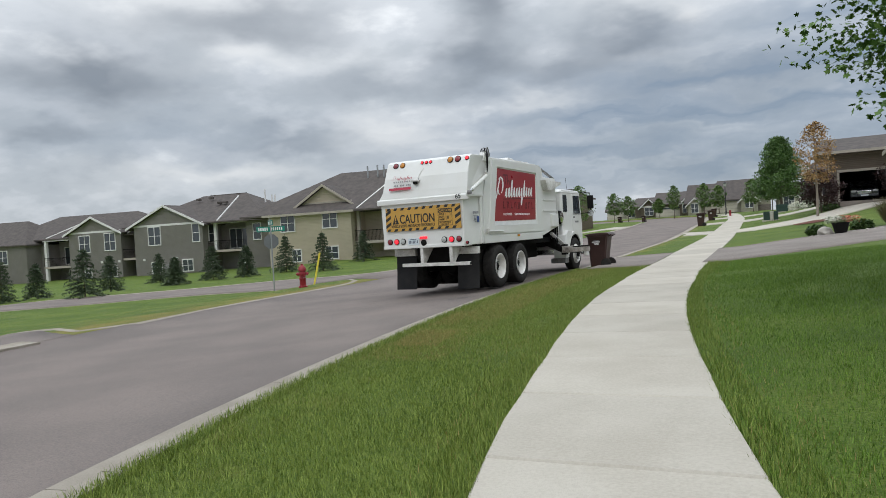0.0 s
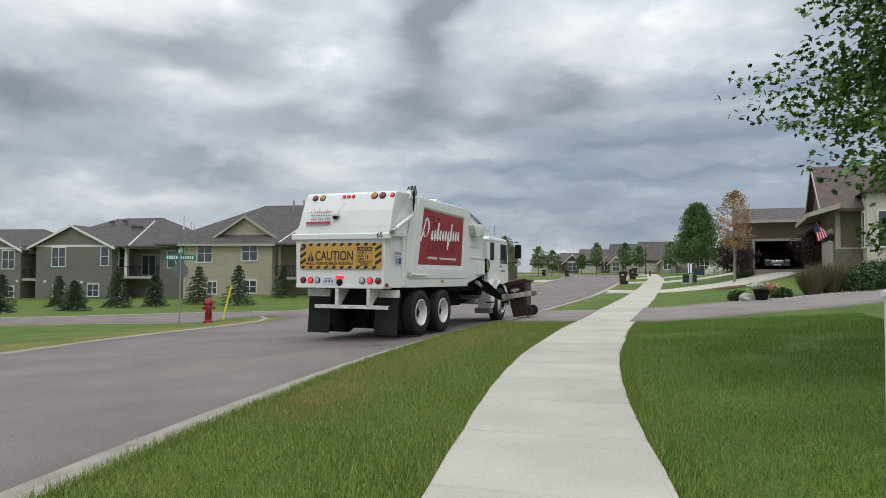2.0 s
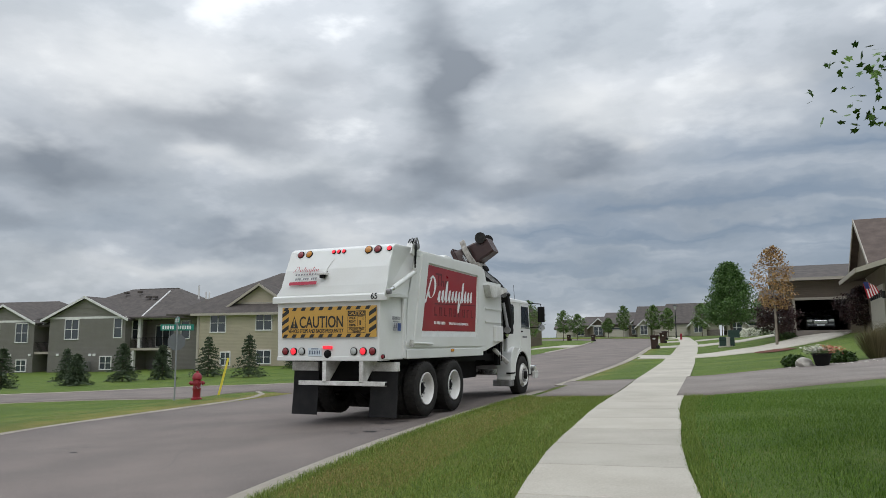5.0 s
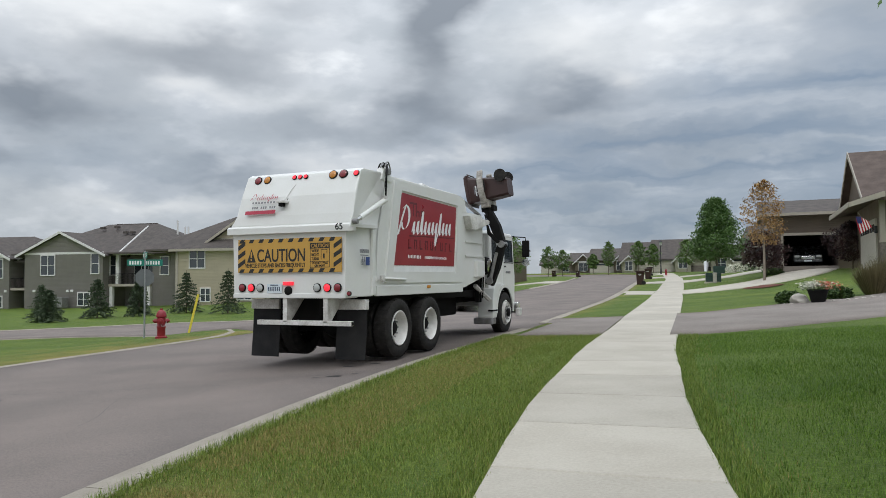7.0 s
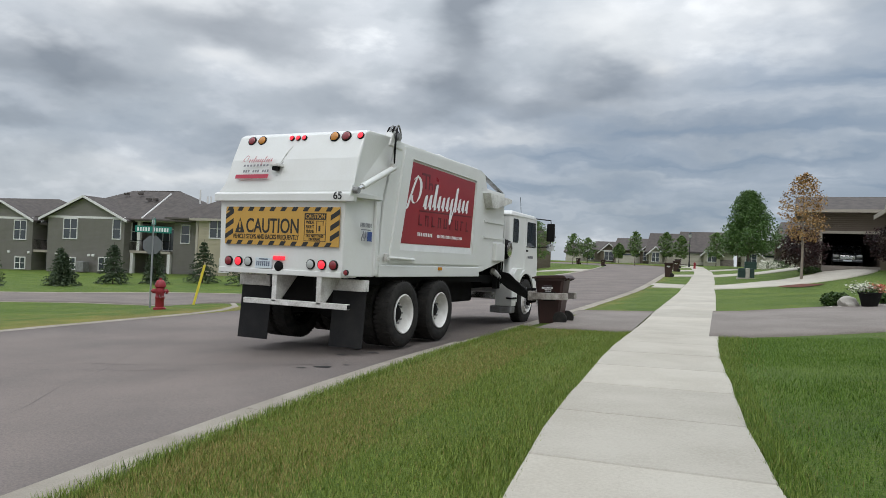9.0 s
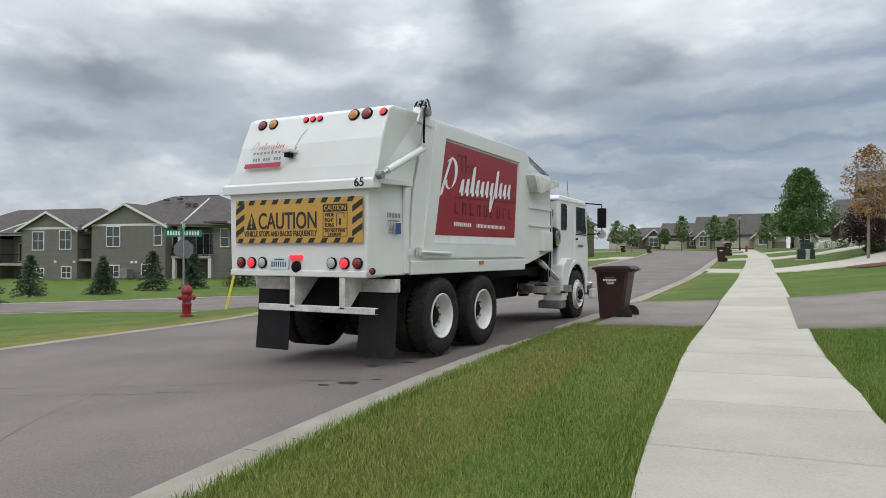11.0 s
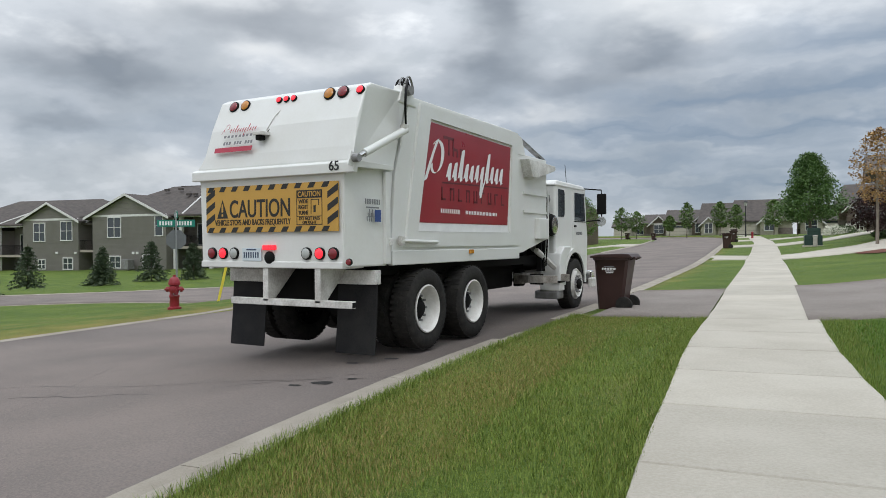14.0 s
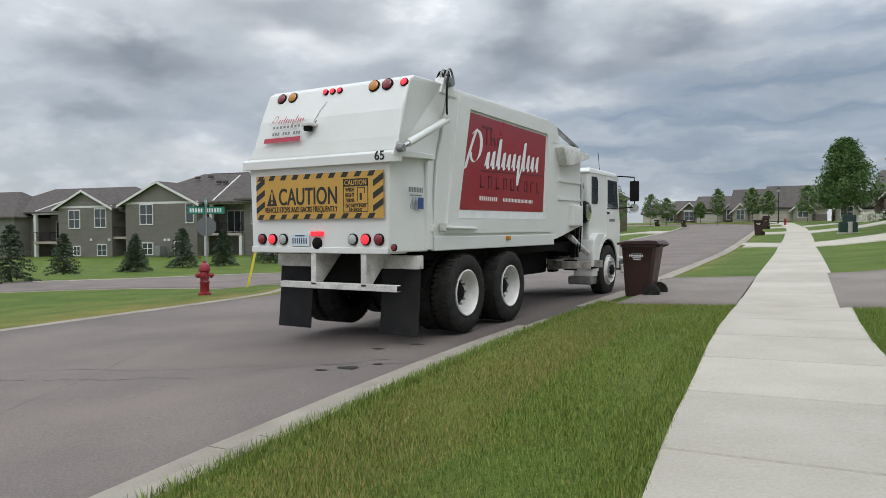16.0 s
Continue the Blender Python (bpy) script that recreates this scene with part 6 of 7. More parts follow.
def build_near_house():
    """The brown gabled house with its porch roof, cream garage door and flag."""
    h = thing("house", "brown gabled house with cream garage door and stone base", "house", pose(12.25, 33.0, 0.25))
    z0, eave = 2.0, 5.4
    part("wall", box(0, 14, 0, 9, 0.0, eave), TAUPE_SIDING, h)
    bm = prism([(-0.35, eave - 0.1), (4.5, 8.1), (9.35, eave - 0.1)], "x", -0.5, -0.35)
    part("gable_shingles", bm, TAUPE_SIDING, h)
    for s in (-1, 1):
        ey = 4.5 + s * 5.3
        part("roof_slope", prism([(4.5, 8.3), (ey, eave - 0.25), (ey, eave - 0.42), (4.5, 8.13)], "x", -0.9, 14.5), SHINGLE_BROWN, h)
        part("rake_board", prism([(4.5, 8.33), (ey, eave - 0.22), (ey, eave - 0.5), (4.5, 8.05)], "x", -0.95, -0.9), TRIM_TAN, h)
    part("porch_roof", prism([(-1.5, 4.9), (0.1, 5.4), (0.1, 5.2), (-1.5, 4.7)], "y", -0.9, 9.0), SHINGLE_BROWN, h)
    part("porch_fascia", box(-1.56, -1.5, -0.9, 9.0, 4.68, 4.93, bm=prism([(-1.5, 4.93), (0.1, 5.43), (0.1, 5.15), (-1.5, 4.68)], "y", -0.96, -0.9)), TRIM_TAN, h)
    door = part("garage_door", box(-0.08, 0.04, 1.2, 7.0, z0 - 0.6, z0 + 2.2), DOOR_CREAM, h, "cream panelled garage door")
    for k in range(6):
        part("door_light", box(-0.11, -0.08, 1.6 + 0.9 * k, 2.2 + 0.9 * k, z0 + 1.5, z0 + 1.9), GLASS, door)
    part("corner_board", box(-0.05, 0.2, -0.05, 0.2, z0, eave), TRIM_TAN, h)
    part("stone_base", box(-0.07, 14.1, -0.10, 0.1, 0.0, z0 + 0.85), STONE, h)
    part("stone_cap", box(-0.10, 14.1, -0.14, 0.1, z0 + 0.85, z0 + 0.95), TRIM_TAN, h)
    bay = part("bay", box(1.3, 4.6, -1.6, 0.1, 0.0, eave + 0.6), DOOR_CREAM, h)
    part("bay_roof", prism([(1.0, eave + 0.5), (2.95, eave + 1.9), (4.9, eave + 0.5)], "y", -2.0, 3.0), SHINGLE_BROWN, h)
    window(bay, 2.95, -1.63, z0 + 1.9, 2.2, 1.9, 0, 3)
    window(bay, 1.27, -0.8, z0 + 1.9, 0.9, 1.9, -90, 1)
    lan = part("wall_lantern", box(-0.25, -0.10, 0.35, 0.50, z0 + 1.35, z0 + 1.75, 0.03), LAMP_BLACK, h)
    part("lantern_glass", box(-0.24, -0.11, 0.36, 0.49, z0 + 1.42, z0 + 1.62), CLEAR_LENS, lan)
    flag = thing("flag", "striped red and white flag hanging from a wall bracket", "flag", pose(11.35, 32.4, 3.75) @ Matrix.Scale(0.72, 4))
    part("pole", tube([(0.4, 0.6, 0.2), (-0.3, -0.2, 1.25)], 0.015, 6), DOOR_CREAM, flag)
    for k in range(9):
        part("stripe", prism([(-0.42 + 0.085 * k, 0.95 - 0.05 * abs(k - 3)), (-0.34 + 0.085 * k, 0.95 - 0.05 * abs(k - 2)), (-0.10 + 0.085 * k, -0.25 + 0.05 * k), (-0.18 + 0.085 * k, -0.30 + 0.05 * k)], "y", -0.02 + 0.02 * (k % 2), 0.0 + 0.02 * (k % 2)), FLAG_RED if k % 2 == 0 else FLAG_WHITE, flag)
    part("canton", prism([(-0.42, 0.95), (-0.1, 0.95), (0.0, 0.45), (-0.30, 0.45)], "y", -0.035, -0.022), FLAG_BLUE, flag)


build_grey_house()
build_sand_house()
build_far_houses()
build_garage_house()
build_near_house()

# ---- trees and planting ----


def leaf_cloud(points, size, rng, spread=1.0, droop=0.0):
    """Folded leaves at points: each is two triangles on a random plane."""
    n = len(points)
    pts = np.asarray(points, float)
    ang, tilt = rng.uniform(0, 2 * math.pi, n), rng.normal(0, 0.55, n)
    d = np.stack([np.cos(ang) * np.cos(tilt), np.sin(ang) * np.cos(tilt), np.sin(tilt) - droop], 1)
    side = np.cross(d, rng.normal(0, 1, (n, 3)) * 0.6 + (0, 0, 1))
    side /= np.linalg.norm(side, axis=1, keepdims=True) + 1e-9
    s = size * rng.uniform(0.65, 1.3, n)[:, None]
    v = np.stack([pts, pts + d * s * 0.5 + side * s * 0.36, pts + d * s, pts + d * s * 0.5 - side * s * 0.36 + (0, 0, 0.0)], 1).reshape(-1, 3)
    k = np.arange(n) * 4
    return v.tolist(), np.stack([k, k + 1, k + 2, k + 3], 1).tolist()


def lobed_cloud(points, size, rng, droop=0.0):
    """Lobed maple leaves at points, each one flat face with five points."""
    n = len(points)
    pts = np.asarray(points, float)
    ang, tilt = rng.uniform(0, 2 * math.pi, n), rng.normal(0, 0.55, n)
    d = np.stack([np.cos(ang) * np.cos(tilt), np.sin(ang) * np.cos(tilt), np.sin(tilt) - droop], 1)
    side = np.cross(d, rng.normal(0, 1, (n, 3)) * 0.6 + (0, 0, 1))
    side /= np.linalg.norm(side, axis=1, keepdims=True) + 1e-9
    s = size * rng.uniform(0.65, 1.3, n)[:, None]
    outline = ((0, 0), (0.10, 0.40), (0.38, 0.24), (0.55, 0.52), (0.66, 0.16), (1.0, 0), (0.66, -0.16), (0.55, -0.52), (0.38, -0.24), (0.10, -0.40))
    v = np.stack([pts + d * s * a + side * s * b for a, b in outline], 1).reshape(-1, 3)
    k = np.arange(n) * len(outline)
    return v.tolist(), np.stack([k + i for i in range(len(outline))], 1).tolist()


def broadleaf(name, label, category, place, height, crown_r, crown_z, leaves, size, mat, bark, seed, group="", lean=(0, 0), clumps=60, trunk_r=0.07, squash=1.0, low=0.25, cone=False, lobed=False):
    """A tree: a tapered trunk, limbs reaching through the crown, and clumps of small leaves round the limbs' ends."""
    rng = np.random.default_rng(seed)
    t = thing(name, label, category, pose(*place), group)
    top = Vector((lean[0], lean[1], height * 0.9))
    part("trunk", tube([(0, 0, -0.3), (0.02, 0.01, height * 0.25), tuple(top * 0.6), tuple(top)], trunk_r, 10, taper=[trunk_r * 1.3, trunk_r, trunk_r * 0.6, trunk_r * 0.12]), bark, t, smooth=True)
    limbs, pts = bmesh.new(), []
    for k in range(clumps):
        f = low + (1 - low) * (k + 0.5) / clumps
        a = k * 2.399 + rng.uniform(-0.4, 0.4)
        prof = math.sin(math.pi * min(1, 0.18 + 0.82 * (f - low) / (1 - low))) ** 0.7
        if cone:
            q = (f - low) / (1 - low)
            prof = min(1.0, 0.55 + 2.2 * q) * (1.04 - q) ** 0.75
        r = crown_r * prof * rng.uniform(0.55, 1.1)
        z0 = crown_z + (height - crown_z) * (f - low) / (1 - low)
        start = top * min(1.0, max(0.2, (z0 - 0.35 * r) / (height * 0.9)))
        end = Vector((lean[0] * f + r * math.cos(a), lean[1] * f + r * math.sin(a), z0 + 0.12 * r))
        if k % 2 == 0:
            tube([start, start.lerp(end, 0.5) + Vector((0, 0, 0.06 * r)), end], 0.02, 5, limbs, [trunk_r * 0.35, trunk_r * 0.2, trunk_r * 0.06])
        m = leaves // clumps
        spread = crown_r * rng.uniform(0.20, 0.34) * (0.45 + 0.55 * prof)
        ball = rng.normal(0, 1, (m + m // 3, 3))
        ball *= (rng.uniform(0, 1, m + m // 3) ** 0.45 / np.linalg.norm(ball, axis=1))[:, None] * spread * 1.45
        base = np.array(end) + ball[:m] * (1, 1, 0.55 * squash)
        inner = np.array(start.lerp(end, 0.6)) + ball[m:] * (1, 1, 0.6)
        pts += base.tolist() + inner.tolist()
    part("limbs", limbs, bark, t, smooth=True)
    v, f = (lobed_cloud if lobed else leaf_cloud)(pts, size, rng, droop=0.25)
    mesh_from("crown", v, f, mat, t)
    return t


def spruce(place, height, seed, label):
    """A young spruce: whorls of drooping boughs, each a fan of short needle sprays."""
    rng = np.random.default_rng(seed)
    t = thing("spruce_tree", label, "tree", pose(*place, 0, 0, seed * 40), "young spruces on the verge")
    part("trunk", tube([(0, 0, -0.2), (0, 0, height)], 0.05, 8, taper=[0.06, 0.01]), BARK, t, smooth=True)
    pts = []
    layers = 12
    for k in range(layers):
        f = k / layers
        z = height * (0.10 + 0.88 * f)
        r = height * 0.43 * (1 - f) ** 0.85 * rng.uniform(0.8, 1.12) + 0.05
        for b in range(max(5, int(9 * (1 - f)))):
            a = b * 2.399 + k + rng.uniform(-0.3, 0.3)
            rr = r * rng.uniform(0.75, 1.12)
            for q in np.linspace(0.15, 1, 13):
                for _ in range(6):
                    pts.append((rr * q * math.cos(a) + rng.normal(0, 0.05), rr * q * math.sin(a) + rng.normal(0, 0.05), z - 0.25 * rr * q * q + 0.12 * rr * max(0, q - 0.7) + rng.normal(0, 0.03)))
    v, f = leaf_cloud(pts, 0.115, rng, droop=0.1)
    mesh_from("foliage", v, f, SPRUCE, t)
    return t


for k, (x, y, hh) in enumerate(((-34.5, 14.3, 3.3), (-48, 19.5, 3.0), (-42, 21.7, 3.0), (-50, 33, 3.0), (-36, 22.8, 2.2), (-36.5, 27.0, 2.9), (-35.3, 29.6, 2.7), (-34, 33, 3.3), (-30, 33, 3.4), (-33.5, 44, 3.2), (-47.5, 16.5, 3.4))):
    spruce((x, y, land(x, y)), hh, k + 1, "young dark green spruce on a grassy verge")

broadleaf("maple_tree", "green maple with low hanging branches over the lawn", "tree", (10.8, -4.9, land(10.8, -4.9)), 7.6, 2.95, 1.05, 100000, 0.076, MAPLE, BARK, 3, clumps=150, trunk_r=0.12, squash=0.65, lobed=True)
broadleaf("street_tree", "full green tree beside the pavement", "tree", (2.4, 78, land(2.4, 78)), 8.5, 3.3, 1.7, 18000, 0.20, STREET_GREEN, BARK, 5, clumps=110, trunk_r=0.13, cone=True)
broadleaf("young_maple", "thin rusty orange young maple with a pale trunk", "tree", (6.75, 37.5, land(6.75, 37.5)), 6.1, 1.25, 2.3, 2600, 0.12, ORANGE, BARK_PALE, 6, clumps=46, trunk_r=0.07)
broadleaf("purple_shrub_tree", "dark purple-leaved small tree", "tree", (6.9, 43, land(6.9, 43)), 3.0, 1.35, 0.7, 4200, 0.13, PURPLE, BARK, 7, clumps=50, trunk_r=0.05)
broadleaf("purple_shrub_tree", "dark purple-leaved small tree near a garage", "tree", (12.0, 42.5, land(12.0, 42.5)), 3.0, 1.35, 0.6, 4200, 0.13, PURPLE, BARK, 8, clumps=50, trunk_r=0.05)
for k, (x, y, hh, r) in enumerate(((-26.5, 112, 5.2, 1.2), (-24.5, 114, 4.6, 1.2), (-15.0, 106, 5.4, 0.9), (-10.0, 104, 5.0, 1.0), (-7.6, 102, 4.4, 0.9), (-2.6, 100, 4.8, 1.2), (-19.5, 116, 3.4, 0.8), (-24, 84, 6.6, 1.6), (-30, 96, 4.0, 1.8), (-36, 100, 4.0, 2.2), (0.8, 88, 5.5, 1.5))):
    broadleaf("young_tree", "slim young street tree in light green leaf", "tree", (x, y, land(x, y)), hh, r * 1.1, hh * 0.28, 1900, 0.20, FAR_GREEN, BARK, 20 + k, "young trees down the street", clumps=40, trunk_r=0.05)


def shrub(label, x, y, r, h, mat, seed, leaves=1500, size=0.09, group="", blades=False):
    rng = np.random.default_rng(seed)
    t = thing("shrub" if not blades else "ornamental_grass", label, "shrub", pose(x, y, land(x, y) - 0.03), group)
    if blades:
        n = leaves
        a, s = rng.uniform(0, 6.283, n), rng.uniform(0, 1, n) ** 0.5
        root = np.stack([np.cos(a) * s * r * 0.4, np.sin(a) * s * r * 0.4, np.zeros(n)], 1)
        tip = root + np.stack([np.cos(a) * s * r, np.sin(a) * s * r, h * rng.uniform(0.65, 1.1, n)], 1)
        w = np.stack([-np.sin(a), np.cos(a), np.zeros(n)], 1) * 0.012
        v = np.stack([root - w, root + w, tip], 1).reshape(-1, 3)
        k = np.arange(n) * 3
        mesh_from("blades", v.tolist(), np.stack([k, k + 1, k + 2], 1).tolist(), mat, t)
        return t
    d = rng.normal(0, 1, (leaves, 3))
    d /= np.linalg.norm(d, axis=1, keepdims=True)
    lump = np.array([1 + 0.25 * noise.noise(Vector(p) * 2.2 + Vector((seed, 0, 0))) for p in d])
    p = d * (rng.uniform(0.5, 1, leaves) ** 0.4 * lump)[:, None] * (r, r, h * 0.55) + (0, 0, h * 0.45)
    p = p[p[:, 2] > 0]
    v, f = leaf_cloud(p, size, rng)
    mesh_from("leaves", v, f, mat, t)
    part("stems", tube([(0, 0, 0), (0.05, 0.03, h * 0.5)], 0.03, 6, tube([(0, 0, 0), (-0.12, 0.05, h * 0.45)], 0.02, 6)), BARK, t)
    return t


for k, (x, y, r, hh, mat, bl) in enumerate(((9.6, 16.4, 0.6, 1.05, REED, True), (10.3, 17.0, 0.65, 1.2, REED, True), (11.2, 16.9, 0.7, 0.9, SHRUB, False), (12.2, 17.4, 0.8, 1.1, SHRUB, False), (13.3, 18.0, 0.9, 1.2, SHRUB, False), (8.5, 14.9, 0.35, 0.4, SHRUB, False), (7.05, 14.3, 0.35, 0.4, SHRUB, False), (10.6, 20.0, 0.6, 0.9, SHRUB, False), (11.4, 20.0, 0.7, 1.2, REED, True), (12.4, 20.0, 0.8, 1.1, SHRUB, False), (11.7, 17.8, 0.8, 1.1, SHRUB, False), (13.0, 18.9, 0.9, 1.2, SHRUB, False), (14.4, 18.8, 1.0, 1.3, SHRUB, False), (15.6, 19.4, 1.0, 1.3, SHRUB, False), (7.4, 45, 0.7, 0.5, SHRUB, False), (4.6, 66, 0.9, 0.9, PETAL_WHITE, False), (6.2, 68, 0.9, 0.9, PETAL_WHITE, False), (5.4, 67, 1.1, 0.8, SHRUB, False))):
    shrub("bronze ornamental grass clump in a planting bed" if bl else "shrub covered in white flowers" if mat == PETAL_WHITE else "rounded green shrub in a planting bed", x, y, r, hh, mat, 40 + k, 1400, 0.10, "shrubs in the planting beds", bl)

# ---- street furniture and small things ----


def build_hydrant():
    x, y = -10.05, 6.3
    h = thing("fire_hydrant", "dark red cast-iron fire hydrant on a grass island", "fire hydrant", pose(x, y, land(x, y) - 0.02, 0, 0, 35))
    part("barrel", lathe([(0.17, 0.0), (0.17, 0.06), (0.12, 0.08), (0.115, 0.30), (0.13, 0.32), (0.13, 0.36), (0.115, 0.38), (0.12, 0.62), (0.15, 0.64), (0.15, 0.69), (0.13, 0.70)], "z", 20), HYDRANT_RED, h, smooth=True)
    part("bonnet", lathe([(0.145, 0.69), (0.13, 0.76), (0.09, 0.82), (0.04, 0.845), (0.04, 0.89), (0.0, 0.89)], "z", 20), HYDRANT_RED, h, smooth=True)
    for ax, s in (("x", 1), ("x", -1), ("y", -1)):
        r = 0.07 if ax == "x" else 0.09
        part("outlet", lathe([(r * 0.8, 0.0), (r * 0.8, s * 0.14), (r, s * 0.14), (r, s * 0.20), (0.03, s * 0.21), (0.03, s * 0.24), (0, s * 0.24)], ax, 14, centre=(0, 0, 0.52)), HYDRANT_RED, h, smooth=True)
    part("base", lathe([(0.13, -0.3), (0.13, 0.02)], "z", 14), BLACK, h)
    part("chain", tube([(0.16, -0.05, 0.52), (0.13, -0.14, 0.38), (0.04, -0.17, 0.36), (0.0, -0.18, 0.50)], 0.008, 5), GALV, h)
    m = thing("marker_post", "leaning yellow plastic marker post beside a hydrant", "post", pose(-13.0, 10.6, land(-13.0, 10.6) - 0.05, 0, 13, 30))
    part("post", box(-0.04, 0.04, -0.02, 0.02, 0, 1.5, 0.008), YELLOW, m)


def build_street_sign():
    x, y = -16.7, 12.1
    s = thing("street_sign", "galvanised post with green name plates and a stop sign back", "street sign", pose(x, y, land(x, y) - 0.05))
    part("post", tube([(0, 0, 0), (0, 0, 3.65)], 0.035, 8), GALV, s)
    for z, a, w in ((3.46, -35, 0.95), (3.16, 38, 1.35)):
        p = new("name_plate")
        p.parent, p.matrix_basis = s, pose(0, 0, z, 0, 0, a)
        part("plate", box(-w / 2, w / 2, -0.008, 0.008, -0.13, 0.13, 0.004), SIGN_GREEN, p, "green plate with white bars")
        n = 8 if w < 1 else 12
        step = (w - 0.16) / n
        for side in (-1, 1):
            bars("letter_bar", p, DECAL_WHITE, pose(0, side * 0.0085, 0, 90, 0, 0 if side < 0 else 180), [(-w / 2 + 0.08 + step * k, -w / 2 + 0.08 + step * (k + 0.62), -0.075, 0.075) for k in range(n) if k not in (5,)])
    oct8 = [(0.38 * math.cos(math.radians(22.5 + 45 * k)), 2.55 + 0.38 * math.sin(math.radians(22.5 + 45 * k))) for k in range(8)]
    o = part("stop_sign", prism(oct8, "y", 0.03, 0.036), SIGN_BACK, s, "bare metal back of an eight-sided sign")
    o.matrix_basis = pose(0, 0, 0, 0, 0, 52)


def build_lamp_post():
    x, y = -4.9, 88
    s = thing("street_lamp", "black lantern street lamp on a slim post", "street lamp", pose(x, y, land(x, y)))
    part("post", tube([(0, 0, 0), (0, 0, 0.9), (0, 0, 3.75)], 0.06, 10, taper=[0.11, 0.07, 0.05]), LAMP_BLACK, s)
    part("lantern", lathe([(0.08, 3.75), (0.15, 3.83), (0.21, 4.2), (0.20, 4.22)], "z", 8), CLEAR_LENS, s)
    part("cap", lathe([(0.30, 4.2), (0.20, 4.33), (0.05, 4.43), (0.0, 4.51)], "z", 8), LAMP_BLACK, s)


def build_utility_boxes():
    for x, y, w, hh, lab in ((3.6, 43.0, 1.15, 0.8, "dark green utility cabinet on a concrete pad in the lawn"), (3.0, 68, 1.2, 0.9, "dark green utility cabinet farther along the lawn")):
        t = thing("utility_cabinet", lab, "utility box", pose(x, y, land(x, y), 0, 0, 6) @ Matrix.Scale(0.85 if y < 50 else 0.9, 4))
        part("pad", box(-w / 2 - 0.1, w / 2 + 0.1, -0.6, 0.6, -0.1, 0.06, 0.01), CONCRETE, t)
        part("cabinet", prism([(-w / 2, 0.06), (w / 2, 0.06), (w / 2, hh - 0.05), (w / 2 - 0.05, hh), (-w / 2 + 0.05, hh), (-w / 2, hh - 0.05)], "y", -0.5, 0.5, 0.015), GREEN_BOX, t)
        part("lid_seam", box(-w / 2 - 0.01, w / 2 + 0.01, -0.51, 0.51, hh * 0.62, hh * 0.64), BLACK, t)
    p = thing("service_pedestal", "small pale grey service pedestal beside the cabinet", "utility box", pose(3.75, 41.9, land(3.75, 41.9)))
    part("pedestal", box(-0.12, 0.12, -0.12, 0.12, 0, 0.62, 0.03), ROCK, p)
    part("cap", box(-0.14, 0.14, -0.14, 0.14, 0.60, 0.70, 0.04), ROCK, p)
    p = thing("far_hydrant", "small red hydrant beside the pavement", "fire hydrant", pose(-3.0, 76, land(-3.0, 76)))
    part("barrel", lathe([(0.16, 0), (0.12, 0.05), (0.12, 0.55), (0.14, 0.58), (0.1, 0.7), (0, 0.76)], "z", 12), HYDRANT_RED, p, smooth=True)


def build_flower_pot():
    x, y = 7.8, 13.5
    t = thing("flower_pot", "dark wicker planter of white and coral flowers", "plant pot", pose(x, y, land(x, y)) @ Matrix.Scale(0.72, 4))
    part("pot", lathe([(0.0, 0.0), (0.24, 0.0), (0.27, 0.1), (0.37, 0.48), (0.40, 0.50), (0.40, 0.56), (0.36, 0.56), (0.34, 0.45), (0.0, 0.45)], "z", 20), BLACK, t, smooth=True)
    rng = np.random.default_rng(9)
    for name, mat, n, cx, off in (("leaves", SHRUB, 500, 0, 0.66), ("white_flowers", PETAL_WHITE, 420, -0.16, 0.74), ("coral_flowers", PETAL_RED, 220, 0.34, 0.74)):
        p = rng.normal(0, 1, (n, 3)) * ((0.24 if cx else 0.30), 0.22, 0.085) + (cx, 0, off)
        v, f = leaf_cloud(p, 0.075, rng)
        tagged(mesh_from(name, v, f, mat, t), kind="stuff")
    for k, (rx, ry, s) in enumerate(((7.35, 13.8, 0.27), (8.2, 13.75, 0.06), (8.4, 13.85, 0.05), (8.6, 13.95, 0.07), (8.85, 14.1, 0.05), (9.05, 14.25, 0.06), (9.3, 14.4, 0.07), (9.55, 14.6, 0.05), (9.8, 14.8, 0.06), (10.1, 15.05, 0.07), (10.4, 15.3, 0.05), (10.7, 15.6, 0.07), (11.0, 15.9, 0.06), (6.9, 13.5, 0.05), (7.1, 13.45, 0.06))):
        bm = bmesh.new()
        bmesh.ops.create_icosphere(bm, subdivisions=3, radius=s)
        for v in bm.verts:
            n = noise.noise(v.co * 3.0 / s * 0.4 + Vector((k * 5, 0, 0)))
            v.co *= 1 + 0.35 * n
            v.co.z *= 0.75
        o = thing("edging_rock", "pale rounded rock edging a planting bed", "rock", pose(rx, ry, land(rx, ry) + s * 0.35), "rocks along the bed")
        part("stone", bm, ROCK, o, smooth=True)
    for x, y, r in ((6.6, 30.5, 1.0),):
        t = thing("mulch_ring", "ring of red-brown mulch round a young tree", "mulch", pose(x, y, 0))
        bm = bmesh.new()
        ring = [bm.verts.new((r * math.cos(a) * (1 + 0.08 * math.sin(3 * a)), 1.3 * r * math.sin(a), land(x + r * math.cos(a), y + r * math.sin(a)) + 0.03)) for a in [math.radians(18 * k) for k in range(20)]]
        mid = bm.verts.new((0, 0, land(x, y) + 0.12))
        for k in range(20):
            bm.faces.new((ring[k], ring[(k + 1) % 20], mid))
        part("mulch", bm, MULCH, t, smooth=True)


